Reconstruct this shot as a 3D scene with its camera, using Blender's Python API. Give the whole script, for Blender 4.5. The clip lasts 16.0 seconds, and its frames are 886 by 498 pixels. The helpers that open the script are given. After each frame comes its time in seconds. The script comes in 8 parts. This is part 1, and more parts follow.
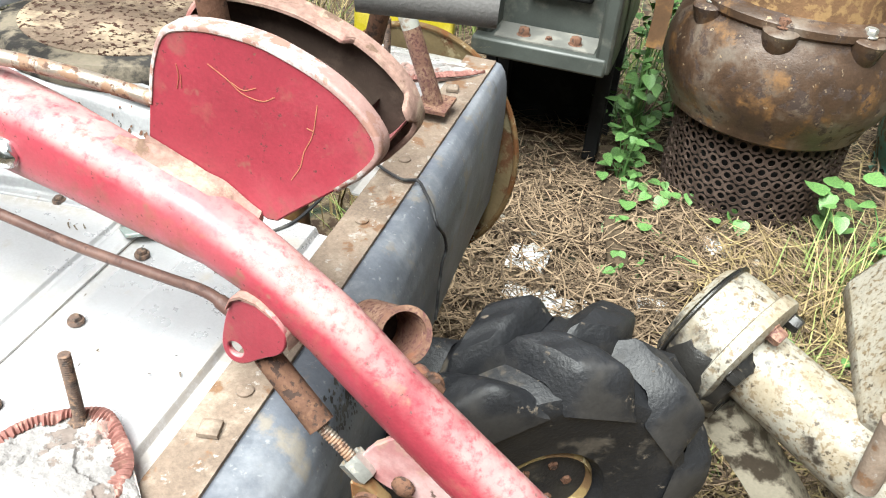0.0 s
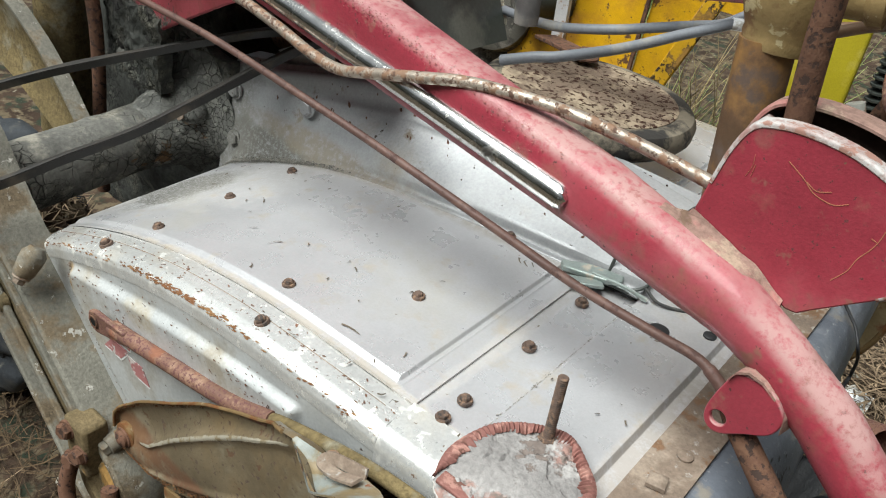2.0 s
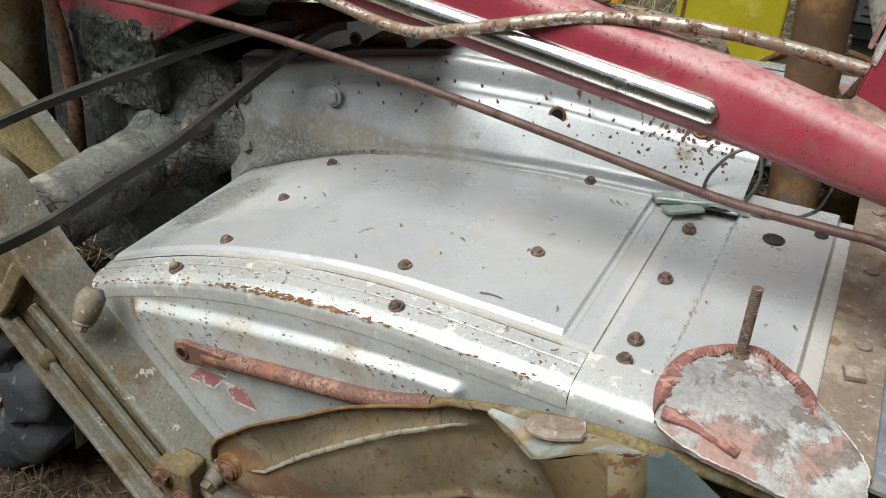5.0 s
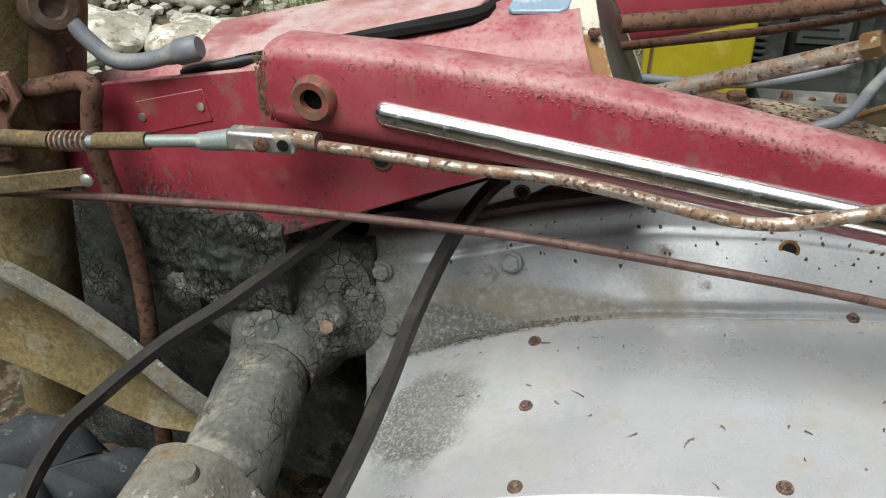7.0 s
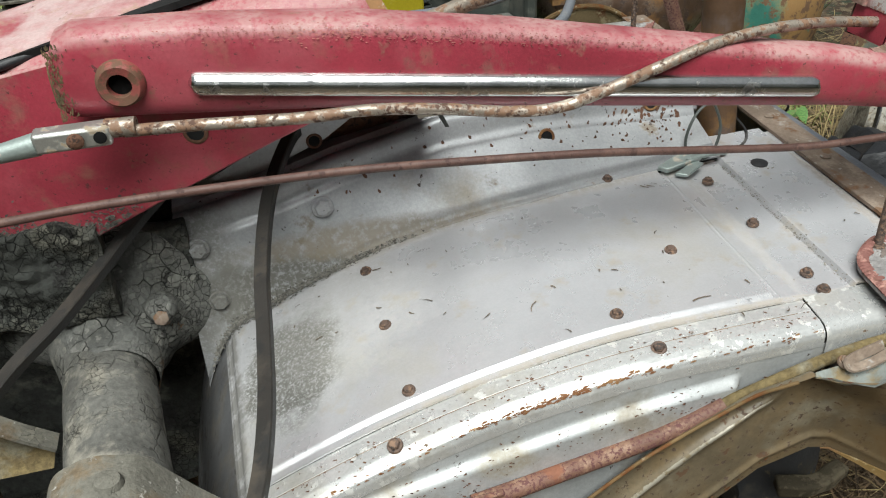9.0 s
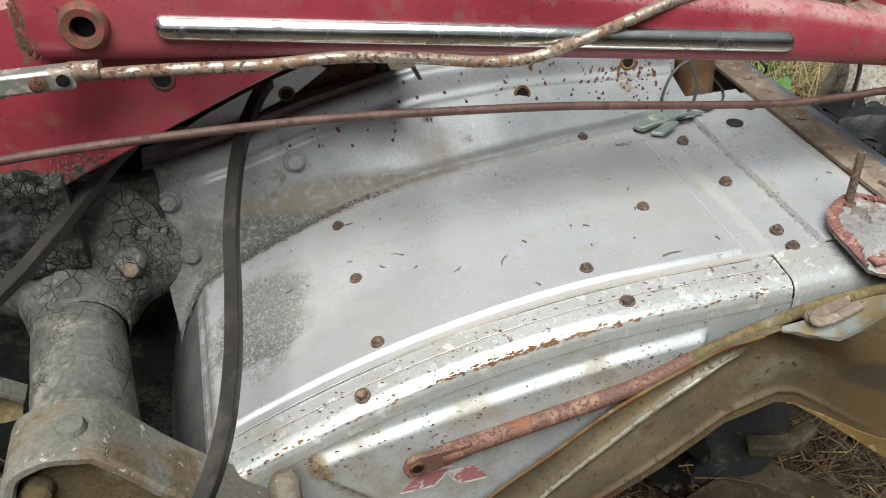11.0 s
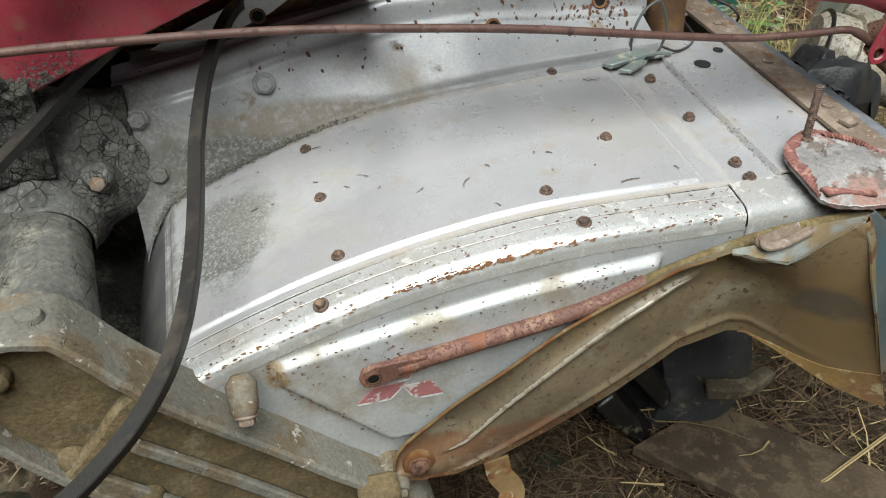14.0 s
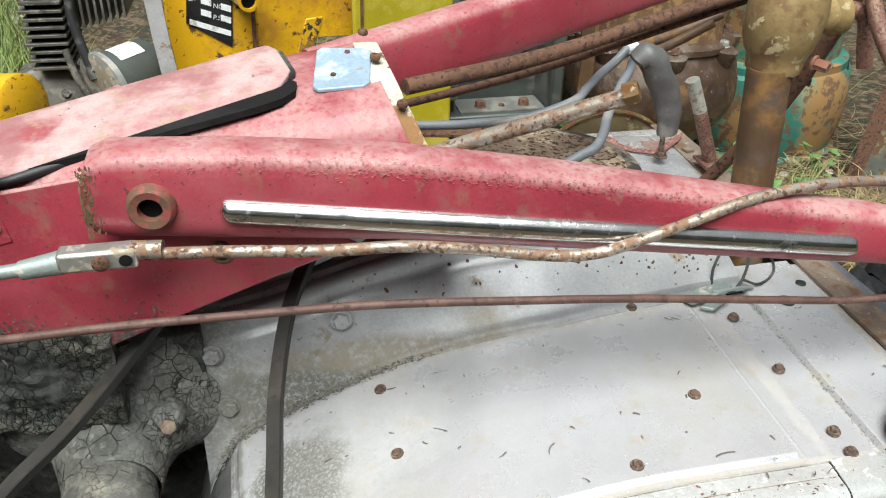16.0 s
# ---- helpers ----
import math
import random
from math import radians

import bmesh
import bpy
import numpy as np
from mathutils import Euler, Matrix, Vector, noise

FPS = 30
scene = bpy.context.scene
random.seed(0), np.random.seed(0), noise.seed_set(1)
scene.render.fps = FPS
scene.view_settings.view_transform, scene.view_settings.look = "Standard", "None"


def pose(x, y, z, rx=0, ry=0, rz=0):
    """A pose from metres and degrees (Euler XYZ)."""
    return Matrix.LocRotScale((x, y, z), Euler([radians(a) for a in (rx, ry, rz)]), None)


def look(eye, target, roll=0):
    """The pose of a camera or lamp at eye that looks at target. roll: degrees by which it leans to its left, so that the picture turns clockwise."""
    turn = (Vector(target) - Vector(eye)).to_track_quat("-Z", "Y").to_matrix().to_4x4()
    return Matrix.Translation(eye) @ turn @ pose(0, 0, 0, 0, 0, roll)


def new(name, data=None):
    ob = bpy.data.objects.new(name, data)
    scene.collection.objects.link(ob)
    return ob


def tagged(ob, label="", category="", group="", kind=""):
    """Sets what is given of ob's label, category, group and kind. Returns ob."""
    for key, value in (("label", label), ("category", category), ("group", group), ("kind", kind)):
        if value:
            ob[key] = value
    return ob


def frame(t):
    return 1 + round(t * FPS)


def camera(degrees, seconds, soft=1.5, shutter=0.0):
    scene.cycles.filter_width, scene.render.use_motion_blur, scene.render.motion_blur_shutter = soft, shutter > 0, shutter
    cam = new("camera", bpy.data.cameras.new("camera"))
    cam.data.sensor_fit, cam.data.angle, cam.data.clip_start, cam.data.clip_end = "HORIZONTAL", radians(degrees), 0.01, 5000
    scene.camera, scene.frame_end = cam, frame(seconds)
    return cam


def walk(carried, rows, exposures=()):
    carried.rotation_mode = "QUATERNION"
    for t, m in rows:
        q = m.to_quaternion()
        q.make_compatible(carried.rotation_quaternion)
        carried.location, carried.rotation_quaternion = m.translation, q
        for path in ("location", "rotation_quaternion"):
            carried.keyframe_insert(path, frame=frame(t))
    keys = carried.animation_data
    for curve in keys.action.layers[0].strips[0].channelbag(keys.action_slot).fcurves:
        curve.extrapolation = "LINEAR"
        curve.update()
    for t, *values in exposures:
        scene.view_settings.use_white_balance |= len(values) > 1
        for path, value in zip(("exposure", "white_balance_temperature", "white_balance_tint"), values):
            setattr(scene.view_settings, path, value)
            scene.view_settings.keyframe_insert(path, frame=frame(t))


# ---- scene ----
cam = camera(56.6, 16.0, soft=1.1)
ROWS = [
    (0, 0.309, -0.2803, 0.9954, 54.67, -4.25, 18.9),
    (0.5, 0.265, -0.3041, 1.0169, 55.56, -5.14, 25.5),
    (1, 0.218, -0.3471, 1.0043, 55.78, -5.84, 32.38),
    (1.2, 0.2012, -0.3688, 1.006, 55.32, -6.11, 33.89),
    (1.5, 0.1879, -0.38, 1.0046, 56.54, -7.21, 37.2),
    (2, 0.176, -0.4073, 0.9992, 57.74, -7.68, 40.56),
    (2.5, 0.2161, -0.4162, 0.976, 59, -5.69, 39.89),
    (3, 0.2747, -0.4132, 0.9555, 59.38, -3.74, 37.24),
    (3.5, 0.3071, -0.3991, 0.9391, 59.16, -2.44, 35),
    (4, 0.2409, -0.422, 0.9395, 59.26, -3.27, 35.35),
    (4.2, 0.1864, -0.4431, 0.9486, 59.34, -3.21, 35.38),
    (4.5, 0.1315, -0.4671, 0.9439, 58.5, -2.85, 32.97),
    (5, 0.0215, -0.5083, 0.9448, 58.55, -2.15, 28.54),
    (5.5, -0.0885, -0.5463, 0.9506, 58.57, -1.15, 23),
    (6, -0.1951, -0.5745, 0.965, 58.52, -0.17, 17.87),
    (6.3, -0.2446, -0.6228, 0.9974, 58.33, -0.05, 16.08),
    (6.5, -0.294, -0.5854, 0.9994, 58.52, 0.3, 14.82),
    (6.8, -0.3762, -0.5077, 1.0131, 58.93, 0.63, 13.51),
    (7, -0.4252, -0.4672, 1.0261, 59.17, 0.48, 11.6),
    (7.5, -0.4932, -0.4968, 1.0241, 58.84, -0.95, -0.66),
    (7.8, -0.5202, -0.5143, 1.0286, 57.9, 0.77, -7.33),
    (8, -0.5325, -0.5209, 1.041, 57.77, 1.59, -10.51),
    (8.5, -0.5426, -0.5359, 1.0503, 57.55, 2.65, -13.8),
    (9, -0.5563, -0.5322, 1.0316, 56.55, 2.11, -14.99),
    (9.5, -0.5583, -0.5314, 1.0307, 55.96, 1.73, -14.98),
    (9.7, -0.5498, -0.5331, 1.0343, 55.89, 1.59, -15.06),
    (10, -0.5574, -0.5334, 1.0271, 55.16, 1.54, -15.15),
    (10.5, -0.5516, -0.5379, 1.0212, 54.92, 1.34, -15.24),
    (11, -0.5444, -0.5444, 1.0137, 54.74, 1.17, -15.41),
    (11.5, -0.5375, -0.5521, 1.0068, 54.57, 1.08, -15.71),
    (11.8, -0.5389, -0.5586, 1.0077, 54.88, 1.06, -16.11),
    (12, -0.5316, -0.5586, 1.0013, 54.88, 1.2, -16.21),
    (12.5, -0.5289, -0.5676, 0.9977, 54.32, 1.32, -16.47),
    (13, -0.5367, -0.5855, 0.9803, 53.48, 0.57, -15.85),
    (13.5, -0.538, -0.5975, 0.9733, 53.08, -0.46, -15.06),
    (14, -0.533, -0.5896, 0.9783, 53.13, -0.7, -15.18),
    (14.5, -0.5561, -0.574, 0.9886, 53.34, -1.1, -14.22),
    (15, -0.5702, -0.5674, 0.9943, 54.33, -1.4, -11.96),
    (15.5, -0.5618, -0.5338, 1.0272, 56.07, -1.39, -11.69),
    (16, -0.5608, -0.476, 1.0898, 59.75, -1.21, -12.59),
]
walk(cam, [(t, pose(x, y, z, rx, ry, rz)) for t, x, y, z, rx, ry, rz in ROWS],
     [(t, e, 6320, 4) for t, e in ((0.0, 1.55), (0.3, 1.36), (0.7, 0.85), (1.2, 0.5), (2.0, 0.42), (3.5, 0.45), (4.0, 0.40), (6.5, 0.22), (9.0, 0.24), (13.0, 0.25), (15.0, 0.31), (15.6, 0.42), (16.0, 0.58))])

# ---- light: bright overcast sky ----
world = bpy.data.worlds.new("sky")
scene.world = world
world.use_nodes = True
wn = world.node_tree
sky = wn.nodes.new("ShaderNodeTexSky")
sky.sky_type, sky.sun_disc = "NISHITA", False
sky.sun_elevation, sky.sun_rotation = radians(61), radians(196)
sky.air_density, sky.dust_density, sky.ozone_density = 1.0, 6.0, 1.0
soft_sky = wn.nodes.new("ShaderNodeMix")
soft_sky.data_type = "RGBA"
soft_sky.inputs["Factor"].default_value = 0.75
soft_sky.inputs[7].default_value = (9.5, 9.8, 10.2, 1)
wn.links.new(sky.outputs[0], soft_sky.inputs[6])
wn.links.new(soft_sky.outputs[2], wn.nodes["Background"].inputs[0])
wn.nodes["Background"].inputs[1].default_value = 0.022
sun_data = bpy.data.lights.new("sun", "SUN")
sun_data.energy, sun_data.angle, sun_data.color = 5.45, radians(46), (1.0, 0.99, 0.96)
sun = new("sun", sun_data)
sun.matrix_world = look((-0.55, -1.55, 3.05), (0, 0, 0))

HUP = 0.58  # height of the tiller's deck above the ground


# ---- materials ----
def surf(name, base, rough=0.5, metal=0.0, layers=(), bump=0.15, grain=350.0, vary=0.12, crack=None, coat=0.0, dust_sheen=None, grit=0.14, keep=0, stains=()):
    """base colour with blotches; stains: (centre, reach, colour, cover, speckle) of dirt, oil, rust and local
    darkening; layers: (colour, scale, low, high, roughness, relief) laid over it where a noise exceeds low..high.
    """
    m = bpy.data.materials.new(name)
    m.use_nodes = True
    n, ln = m.node_tree.nodes, m.node_tree.links
    b = n["Principled BSDF"]
    co = n.new("ShaderNodeTexCoord").outputs["Object"]

    def noise_node(scale, detail=5.0, rgh=0.6):
        t = n.new("ShaderNodeTexNoise")
        t.inputs["Scale"].default_value, t.inputs["Detail"].default_value, t.inputs["Roughness"].default_value = scale, detail, rgh
        ln.new(co, t.inputs["Vector"])
        return t.outputs["Fac"]

    def ramp(src, lo, hi):
        r = n.new("ShaderNodeMapRange")
        r.inputs["From Min"].default_value, r.inputs["From Max"].default_value = lo, hi
        ln.new(src, r.inputs["Value"])
        return r.outputs["Result"]

    def mixc(f, a, c):
        x = n.new("ShaderNodeMix")
        x.data_type = "RGBA"
        for v, s in ((f, 0), (a, 6), (c, 7)):
            if isinstance(v, tuple):
                x.inputs[s].default_value = (*v, 1)
            elif isinstance(v, float):
                x.inputs[s].default_value = v
            else:
                ln.new(v, x.inputs[s])
        return x.outputs[2]

    def mixf(f, a, c):
        x = n.new("ShaderNodeMix")
        for v, s in ((f, 0), (a, 2), (c, 3)):
            if isinstance(v, (float, int)):
                x.inputs[s].default_value = v
            else:
                ln.new(v, x.inputs[s])
        return x.outputs[0]

    dark = tuple(c * (1 - 1.6 * vary) for c in base)
    light = tuple(min(1.0, c * (1 + vary)) for c in base)
    col = mixc(ramp(noise_node(9.0, 6.0), 0.36, 0.64), dark, light)
    rgh = mixf(noise_node(30.0), max(rough - 0.12, 0.03), rough + 0.12)
    met = metal
    hgt = noise_node(grain, 3.0)
    for k, (c, scale, lo, hi, r, relief) in enumerate(layers):
        f = ramp(noise_node(scale, 8.0, 0.65), 0.5 + 0.62 * (lo - 0.5), 0.5 + 0.62 * (hi - 0.5))
        col = mixc(f, col, c)
        rgh = mixf(f, rgh, r)
        met = mixf(f, met, 0.0) if metal and k >= keep else met
        if relief:
            hgt = mixf(f, hgt, relief)
    if grit:
        fine = ramp(noise_node(grain * 0.8, 4.0, 0.7), 0.3, 0.7)
        shade = n.new("ShaderNodeMix")
        shade.data_type, shade.blend_type = "RGBA", "MULTIPLY"
        shade.inputs[0].default_value = 1.0
        ln.new(col, shade.inputs[6])
        ln.new(mixc(fine, (1 - grit, 1 - grit, 1 - grit), (1 + grit * 0.6, 1 + grit * 0.6, 1 + grit * 0.6)), shade.inputs[7])
        col = shade.outputs[2]
    # paler upward faces: dust, with the sky's sheen put into the colour
    if dust_sheen:
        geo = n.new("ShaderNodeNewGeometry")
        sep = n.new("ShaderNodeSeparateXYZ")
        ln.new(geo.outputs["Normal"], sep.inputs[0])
        lay = ramp(sep.outputs["Z"], dust_sheen[1], dust_sheen[2])
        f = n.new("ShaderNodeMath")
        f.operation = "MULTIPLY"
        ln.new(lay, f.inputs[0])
        sheen_breakup = n.new("ShaderNodeMath")
        sheen_breakup.operation = "MULTIPLY"
        ln.new(ramp(noise_node(18.0, 7.0), 0.28, 0.60), sheen_breakup.inputs[0])
        ln.new(ramp(noise_node(170.0, 6.0, 0.7), 0.30, 0.52), sheen_breakup.inputs[1])
        ln.new(sheen_breakup.outputs[0], f.inputs[1])
        col = mixc(f.outputs[0], col, dust_sheen[0])
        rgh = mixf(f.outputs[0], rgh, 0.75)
    for centre, reach, colour, cover, speckle in stains:
        place = n.new("ShaderNodeMapping")
        place.vector_type = "TEXTURE"
        place.inputs["Location"].default_value, place.inputs["Scale"].default_value = centre, reach
        ln.new(co, place.inputs["Vector"])
        far = n.new("ShaderNodeVectorMath")
        far.operation = "LENGTH"
        ln.new(place.outputs[0], far.inputs[0])
        edge_wave = n.new("ShaderNodeMath")
        edge_wave.operation = "MULTIPLY_ADD"
        edge_wave.inputs[1].default_value = -1.1
        ln.new(noise_node(26.0, 7.0, 0.65), edge_wave.inputs[0])
        ln.new(far.outputs["Value"], edge_wave.inputs[2])
        inside = ramp(edge_wave.outputs[0], 0.5, 0.1)
        dots = ramp(noise_node(speckle, 4.0, 0.75), 0.36, 0.52)
        f = n.new("ShaderNodeMath")
        f.operation = "MULTIPLY"
        ln.new(inside, f.inputs[0])
        ln.new(mixf(dots, cover * 0.35, cover), f.inputs[1])
        col = mixc(f.outputs[0], col, colour)
        rgh = mixf(f.outputs[0], rgh, 0.85)
        met = mixf(f.outputs[0], met, 0.0)
        hgt = mixf(f.outputs[0], hgt, 0.9)
    if crack:
        warped = n.new("ShaderNodeVectorMath")
        warped.operation = "MULTIPLY_ADD"
        wt = n.new("ShaderNodeTexNoise")
        wt.inputs["Scale"].default_value, wt.inputs["Detail"].default_value = crack[0] * 0.7, 5
        ln.new(co, wt.inputs["Vector"])
        ln.new(wt.outputs["Color"], warped.inputs[0])
        warped.inputs[1].default_value = (0.7 / crack[0],) * 3
        ln.new(co, warped.inputs[2])
        for size, where in ((1.0, ramp(noise_node(14.0), crack[2], crack[2] + 0.10)), (2.3, ramp(noise_node(9.0), crack[2] + 0.02, crack[2] + 0.12))):
            dist = []
            for feature in ("DISTANCE_TO_EDGE", "F1"):
                v = n.new("ShaderNodeTexVoronoi")
                v.feature = feature
                v.inputs["Scale"].default_value = crack[0] * size
                ln.new(warped.outputs[0], v.inputs["Vector"])
                dist.append(v)
            tone = n.new("ShaderNodeSeparateColor")
            ln.new(dist[1].outputs["Color"], tone.inputs[0])
            plate = n.new("ShaderNodeMix")
            plate.data_type, plate.blend_type = "RGBA", "MULTIPLY"
            ln.new(where, plate.inputs[0])
            ln.new(col, plate.inputs[6])
            ln.new(mixc(tone.outputs[0], (0.72, 0.72, 0.71), (1.22, 1.21, 1.18)), plate.inputs[7])
            col = plate.outputs[2]
            f = mixf(where, 1.0, ramp(dist[0].outputs["Distance"], crack[1] * 0.15, crack[1]))
            col = mixc(f, tuple(c * 0.22 for c in base), col)
            hgt = mixf(f, -2.5, hgt)
    ln.new(col, b.inputs["Base Color"])
    ln.new(rgh, b.inputs["Roughness"])
    if isinstance(met, float) or isinstance(met, int):
        b.inputs["Metallic"].default_value = met
    else:
        ln.new(met, b.inputs["Metallic"])
    b.inputs["Coat Weight"].default_value = coat
    b.inputs["Specular IOR Level"].default_value = 0.18 if rough >= 0.7 else 0.5
    bp = n.new("ShaderNodeBump")
    bp.inputs["Strength"].default_value, bp.inputs["Distance"].default_value = bump, 0.0015
    ln.new(hgt, bp.inputs["Height"])
    ln.new(bp.outputs[0], b.inputs["Normal"])
    return m


def leafy(name, a, b2, rough=0.6):
    m = bpy.data.materials.new(name)
    m.use_nodes = True
    n, ln = m.node_tree.nodes, m.node_tree.links
    geo = n.new("ShaderNodeNewGeometry")
    r = n.new("ShaderNodeMix")
    r.data_type = "RGBA"
    r.inputs[6].default_value, r.inputs[7].default_value = (*a, 1), (*b2, 1)
    ln.new(geo.outputs["Random Per Island"], r.inputs[0])
    p = n["Principled BSDF"]
    ln.new(r.outputs[2], p.inputs["Base Color"])
    p.inputs["Roughness"].default_value = rough
    p.inputs["Specular IOR Level"].default_value = 0.2
    return m


RUST = (0.16, 0.062, 0.028)
MUD = (0.056, 0.058, 0.053)
SILVER = surf("silver_paint", (0.585, 0.58, 0.595), 0.29, 0.5, [
    ((0.52, 0.5, 0.46), 5.0, 0.50, 0.76, 0.42, 0.5), ((0.5, 0.46, 0.41), 22.0, 0.62, 0.80, 0.5, 0.4),
    ((0.16, 0.13, 0.11), 120.0, 0.82, 0.85, 0.8, 0.0), ((0.22, 0.14, 0.1), 45.0, 0.86, 0.89, 0.85, 0.1)], 0.10, 500, 0.05, grit=0.07, keep=2, stains=[
    ((-0.262, 0.005, 0.18), (0.062, 0.085, 0.2), (0.12, 0.117, 0.105), 1.0, 330.0), ((-0.200, 0.035, 0.18), (0.09, 0.09, 0.2), (0.3, 0.285, 0.26), 0.35, 160.0),
    ((-0.06, 0.125, 0.24), (0.34, 0.022, 0.1), (0.27, 0.225, 0.165), 0.55, 120.0), ((0.204, 0.02, 0.24), (0.010, 0.17, 0.1), (0.3, 0.27, 0.23), 0.35, 120.0),
    ((0.06, -0.112, 0.24), (0.40, 0.009, 0.1), (0.33, 0.27, 0.19), 0.6, 90.0), ((0.345, 0.0, 0.24), (0.012, 0.17, 0.1), (0.26, 0.2, 0.14), 0.5, 110.0),
    # darkens the panel's front edge: grime with its shade painted in
    ((-0.324, 0.03, 0.15), (0.016, 0.25, 0.12), (0.13, 0.125, 0.115), 0.9, 40.0)])
SILVER_WORN = surf("worn_silver_paint", (0.62, 0.62, 0.61), 0.27, 0.5, [
    ((0.5, 0.48, 0.44), 16.0, 0.54, 0.78, 0.5, 0.6), ((0.72, 0.71, 0.68), 70.0, 0.64, 0.68, 0.5, 0.4),
    ((0.12, 0.075, 0.045), 120.0, 0.74, 0.77, 0.85, 0.0), (RUST, 50.0, 0.78, 0.82, 0.9, 0.1)], 0.12, 400, 0.08, keep=2)
RIB_DIRTY = surf("dusty_silver_rib", (0.37, 0.375, 0.385), 0.45, 0.34, [
    ((0.30, 0.275, 0.24), 8.0, 0.56, 0.78, 0.6, 0.7), ((0.2, 0.17, 0.135), 24.0, 0.68, 0.80, 0.8, 0.6), ((0.06, 0.045, 0.04), 90.0, 0.76, 0.78, 0.8, 0.0)], 0.12, 400, 0.1, keep=1, stains=[
    ((-0.25, 0.12, 0.185), (0.19, 0.05, 0.045), (0.105, 0.10, 0.085), 0.95, 210.0), ((0.0, 0.125, 0.232), (0.36, 0.05, 0.022), (0.2, 0.165, 0.12), 0.75, 120.0),
    ((-0.36, 0.14, 0.2), (0.08, 0.05, 0.14), (0.14, 0.135, 0.12), 0.7, 240.0)])
SILVER_DIRTY = surf("dirty_silver_paint", (0.46, 0.47, 0.47), 0.42, 0.3, [
    ((0.33, 0.3, 0.25), 8.0, 0.5, 0.70, 0.7, 0.7), ((0.06, 0.045, 0.04), 90.0, 0.76, 0.78, 0.8, 0.0), ((0.14, 0.08, 0.05), 46.0, 0.80, 0.83, 0.9, 0.1)], 0.12, 400, 0.1, keep=1, stains=[
    ((-0.234, -0.155, 0.135), (0.012, 0.05, 0.02), (0.22, 0.14, 0.05), 0.9, 150.0), ((-0.10, -0.155, 0.165), (0.03, 0.05, 0.016), (0.28, 0.22, 0.12), 0.5, 120.0)])
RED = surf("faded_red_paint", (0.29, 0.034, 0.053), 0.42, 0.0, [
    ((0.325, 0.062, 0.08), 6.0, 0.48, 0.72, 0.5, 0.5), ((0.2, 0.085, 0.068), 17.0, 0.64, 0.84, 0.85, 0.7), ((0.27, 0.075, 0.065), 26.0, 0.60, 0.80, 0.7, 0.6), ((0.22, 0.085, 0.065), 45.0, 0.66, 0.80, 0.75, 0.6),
    ((0.10, 0.03, 0.03), 190.0, 0.70, 0.76, 0.8, 0.0), ((0.17, 0.08, 0.05), 60.0, 0.82, 0.86, 0.85, 0.2)], 0.15, 450, 0.12, coat=0.12, dust_sheen=((0.38, 0.215, 0.205), 0.22, 0.54))
RED_DUSTY = surf("dusty_faded_red_paint", (0.36, 0.165, 0.165), 0.5, 0.0, [
    ((0.43, 0.31, 0.30), 9.0, 0.45, 0.66, 0.8, 0.6), ((0.3, 0.075, 0.085), 7.0, 0.60, 0.72, 0.5, 0.5), ((0.34, 0.22, 0.17), 30.0, 0.58, 0.74, 0.85, 0.7), ((0.1, 0.06, 0.05), 70.0, 0.76, 0.80, 0.8, 0.0)], 0.15, 400, 0.15)
RUSTY = surf("rusted_steel", (0.13, 0.068, 0.045), 0.8, 0.0, [
    ((0.14, 0.075, 0.048), 120.0, 0.5, 0.64, 0.85, 0.8), ((0.05, 0.032, 0.026), 140.0, 0.56, 0.64, 0.85, 0.1)], 0.5, 500, 0.2)
RUST_SMOOTH = surf("smooth_maroon_rust", (0.085, 0.042, 0.033), 0.6, 0.0, [((0.115, 0.062, 0.048), 40.0, 0.5, 0.66, 0.6, 0.6), ((0.06, 0.03, 0.025), 120.0, 0.62, 0.7, 0.8, 0.2)], 0.25, 400, 0.12)
RUST_WORN = surf("rust_with_worn_plating", (0.34, 0.29, 0.24), 0.38, 0.55, [
    ((0.2, 0.115, 0.07), 90.0, 0.46, 0.58, 0.7, 0.5), ((0.085, 0.045, 0.03), 160.0, 0.56, 0.66, 0.85, 0.1)], 0.3, 500, 0.2)
RUST_PAINTED = surf("rust_through_pink_paint", (0.175, 0.088, 0.06), 0.65, 0.0, [
    ((0.25, 0.15, 0.10), 45.0, 0.5, 0.66, 0.6, 0.6), ((0.11, 0.045, 0.042), 300.0, 0.52, 0.62, 0.85, 0.1), ((0.2, 0.08, 0.045), 22.0, 0.58, 0.68, 0.8, 0.3)], 0.35, 450, 0.2)
MUDDY = surf("dried_grey_mud", MUD, 0.9, 0.0, [
    ((0.10, 0.097, 0.083), 18.0, 0.52, 0.68, 0.95, 0.8), ((0.03, 0.029, 0.028), 30.0, 0.58, 0.7, 0.95, 0.1)], 1.0, 160, 0.25, crack=(105.0, 0.05, 0.47), grit=0.35)
MUDDY_PIPE = surf("mud_caked_grey_paint", (0.13, 0.13, 0.121), 0.85, 0.0, [
    ((0.2, 0.195, 0.18), 25.0, 0.52, 0.68, 0.95, 0.8), ((0.2, 0.195, 0.18), 90.0, 0.64, 0.76, 0.95, 0.8), ((0.152, 0.095, 0.057), 12.0, 0.68, 0.72, 0.9, 0.2)], 0.8, 220, 0.2, crack=(62.0, 0.035, 0.47), grit=0.3)
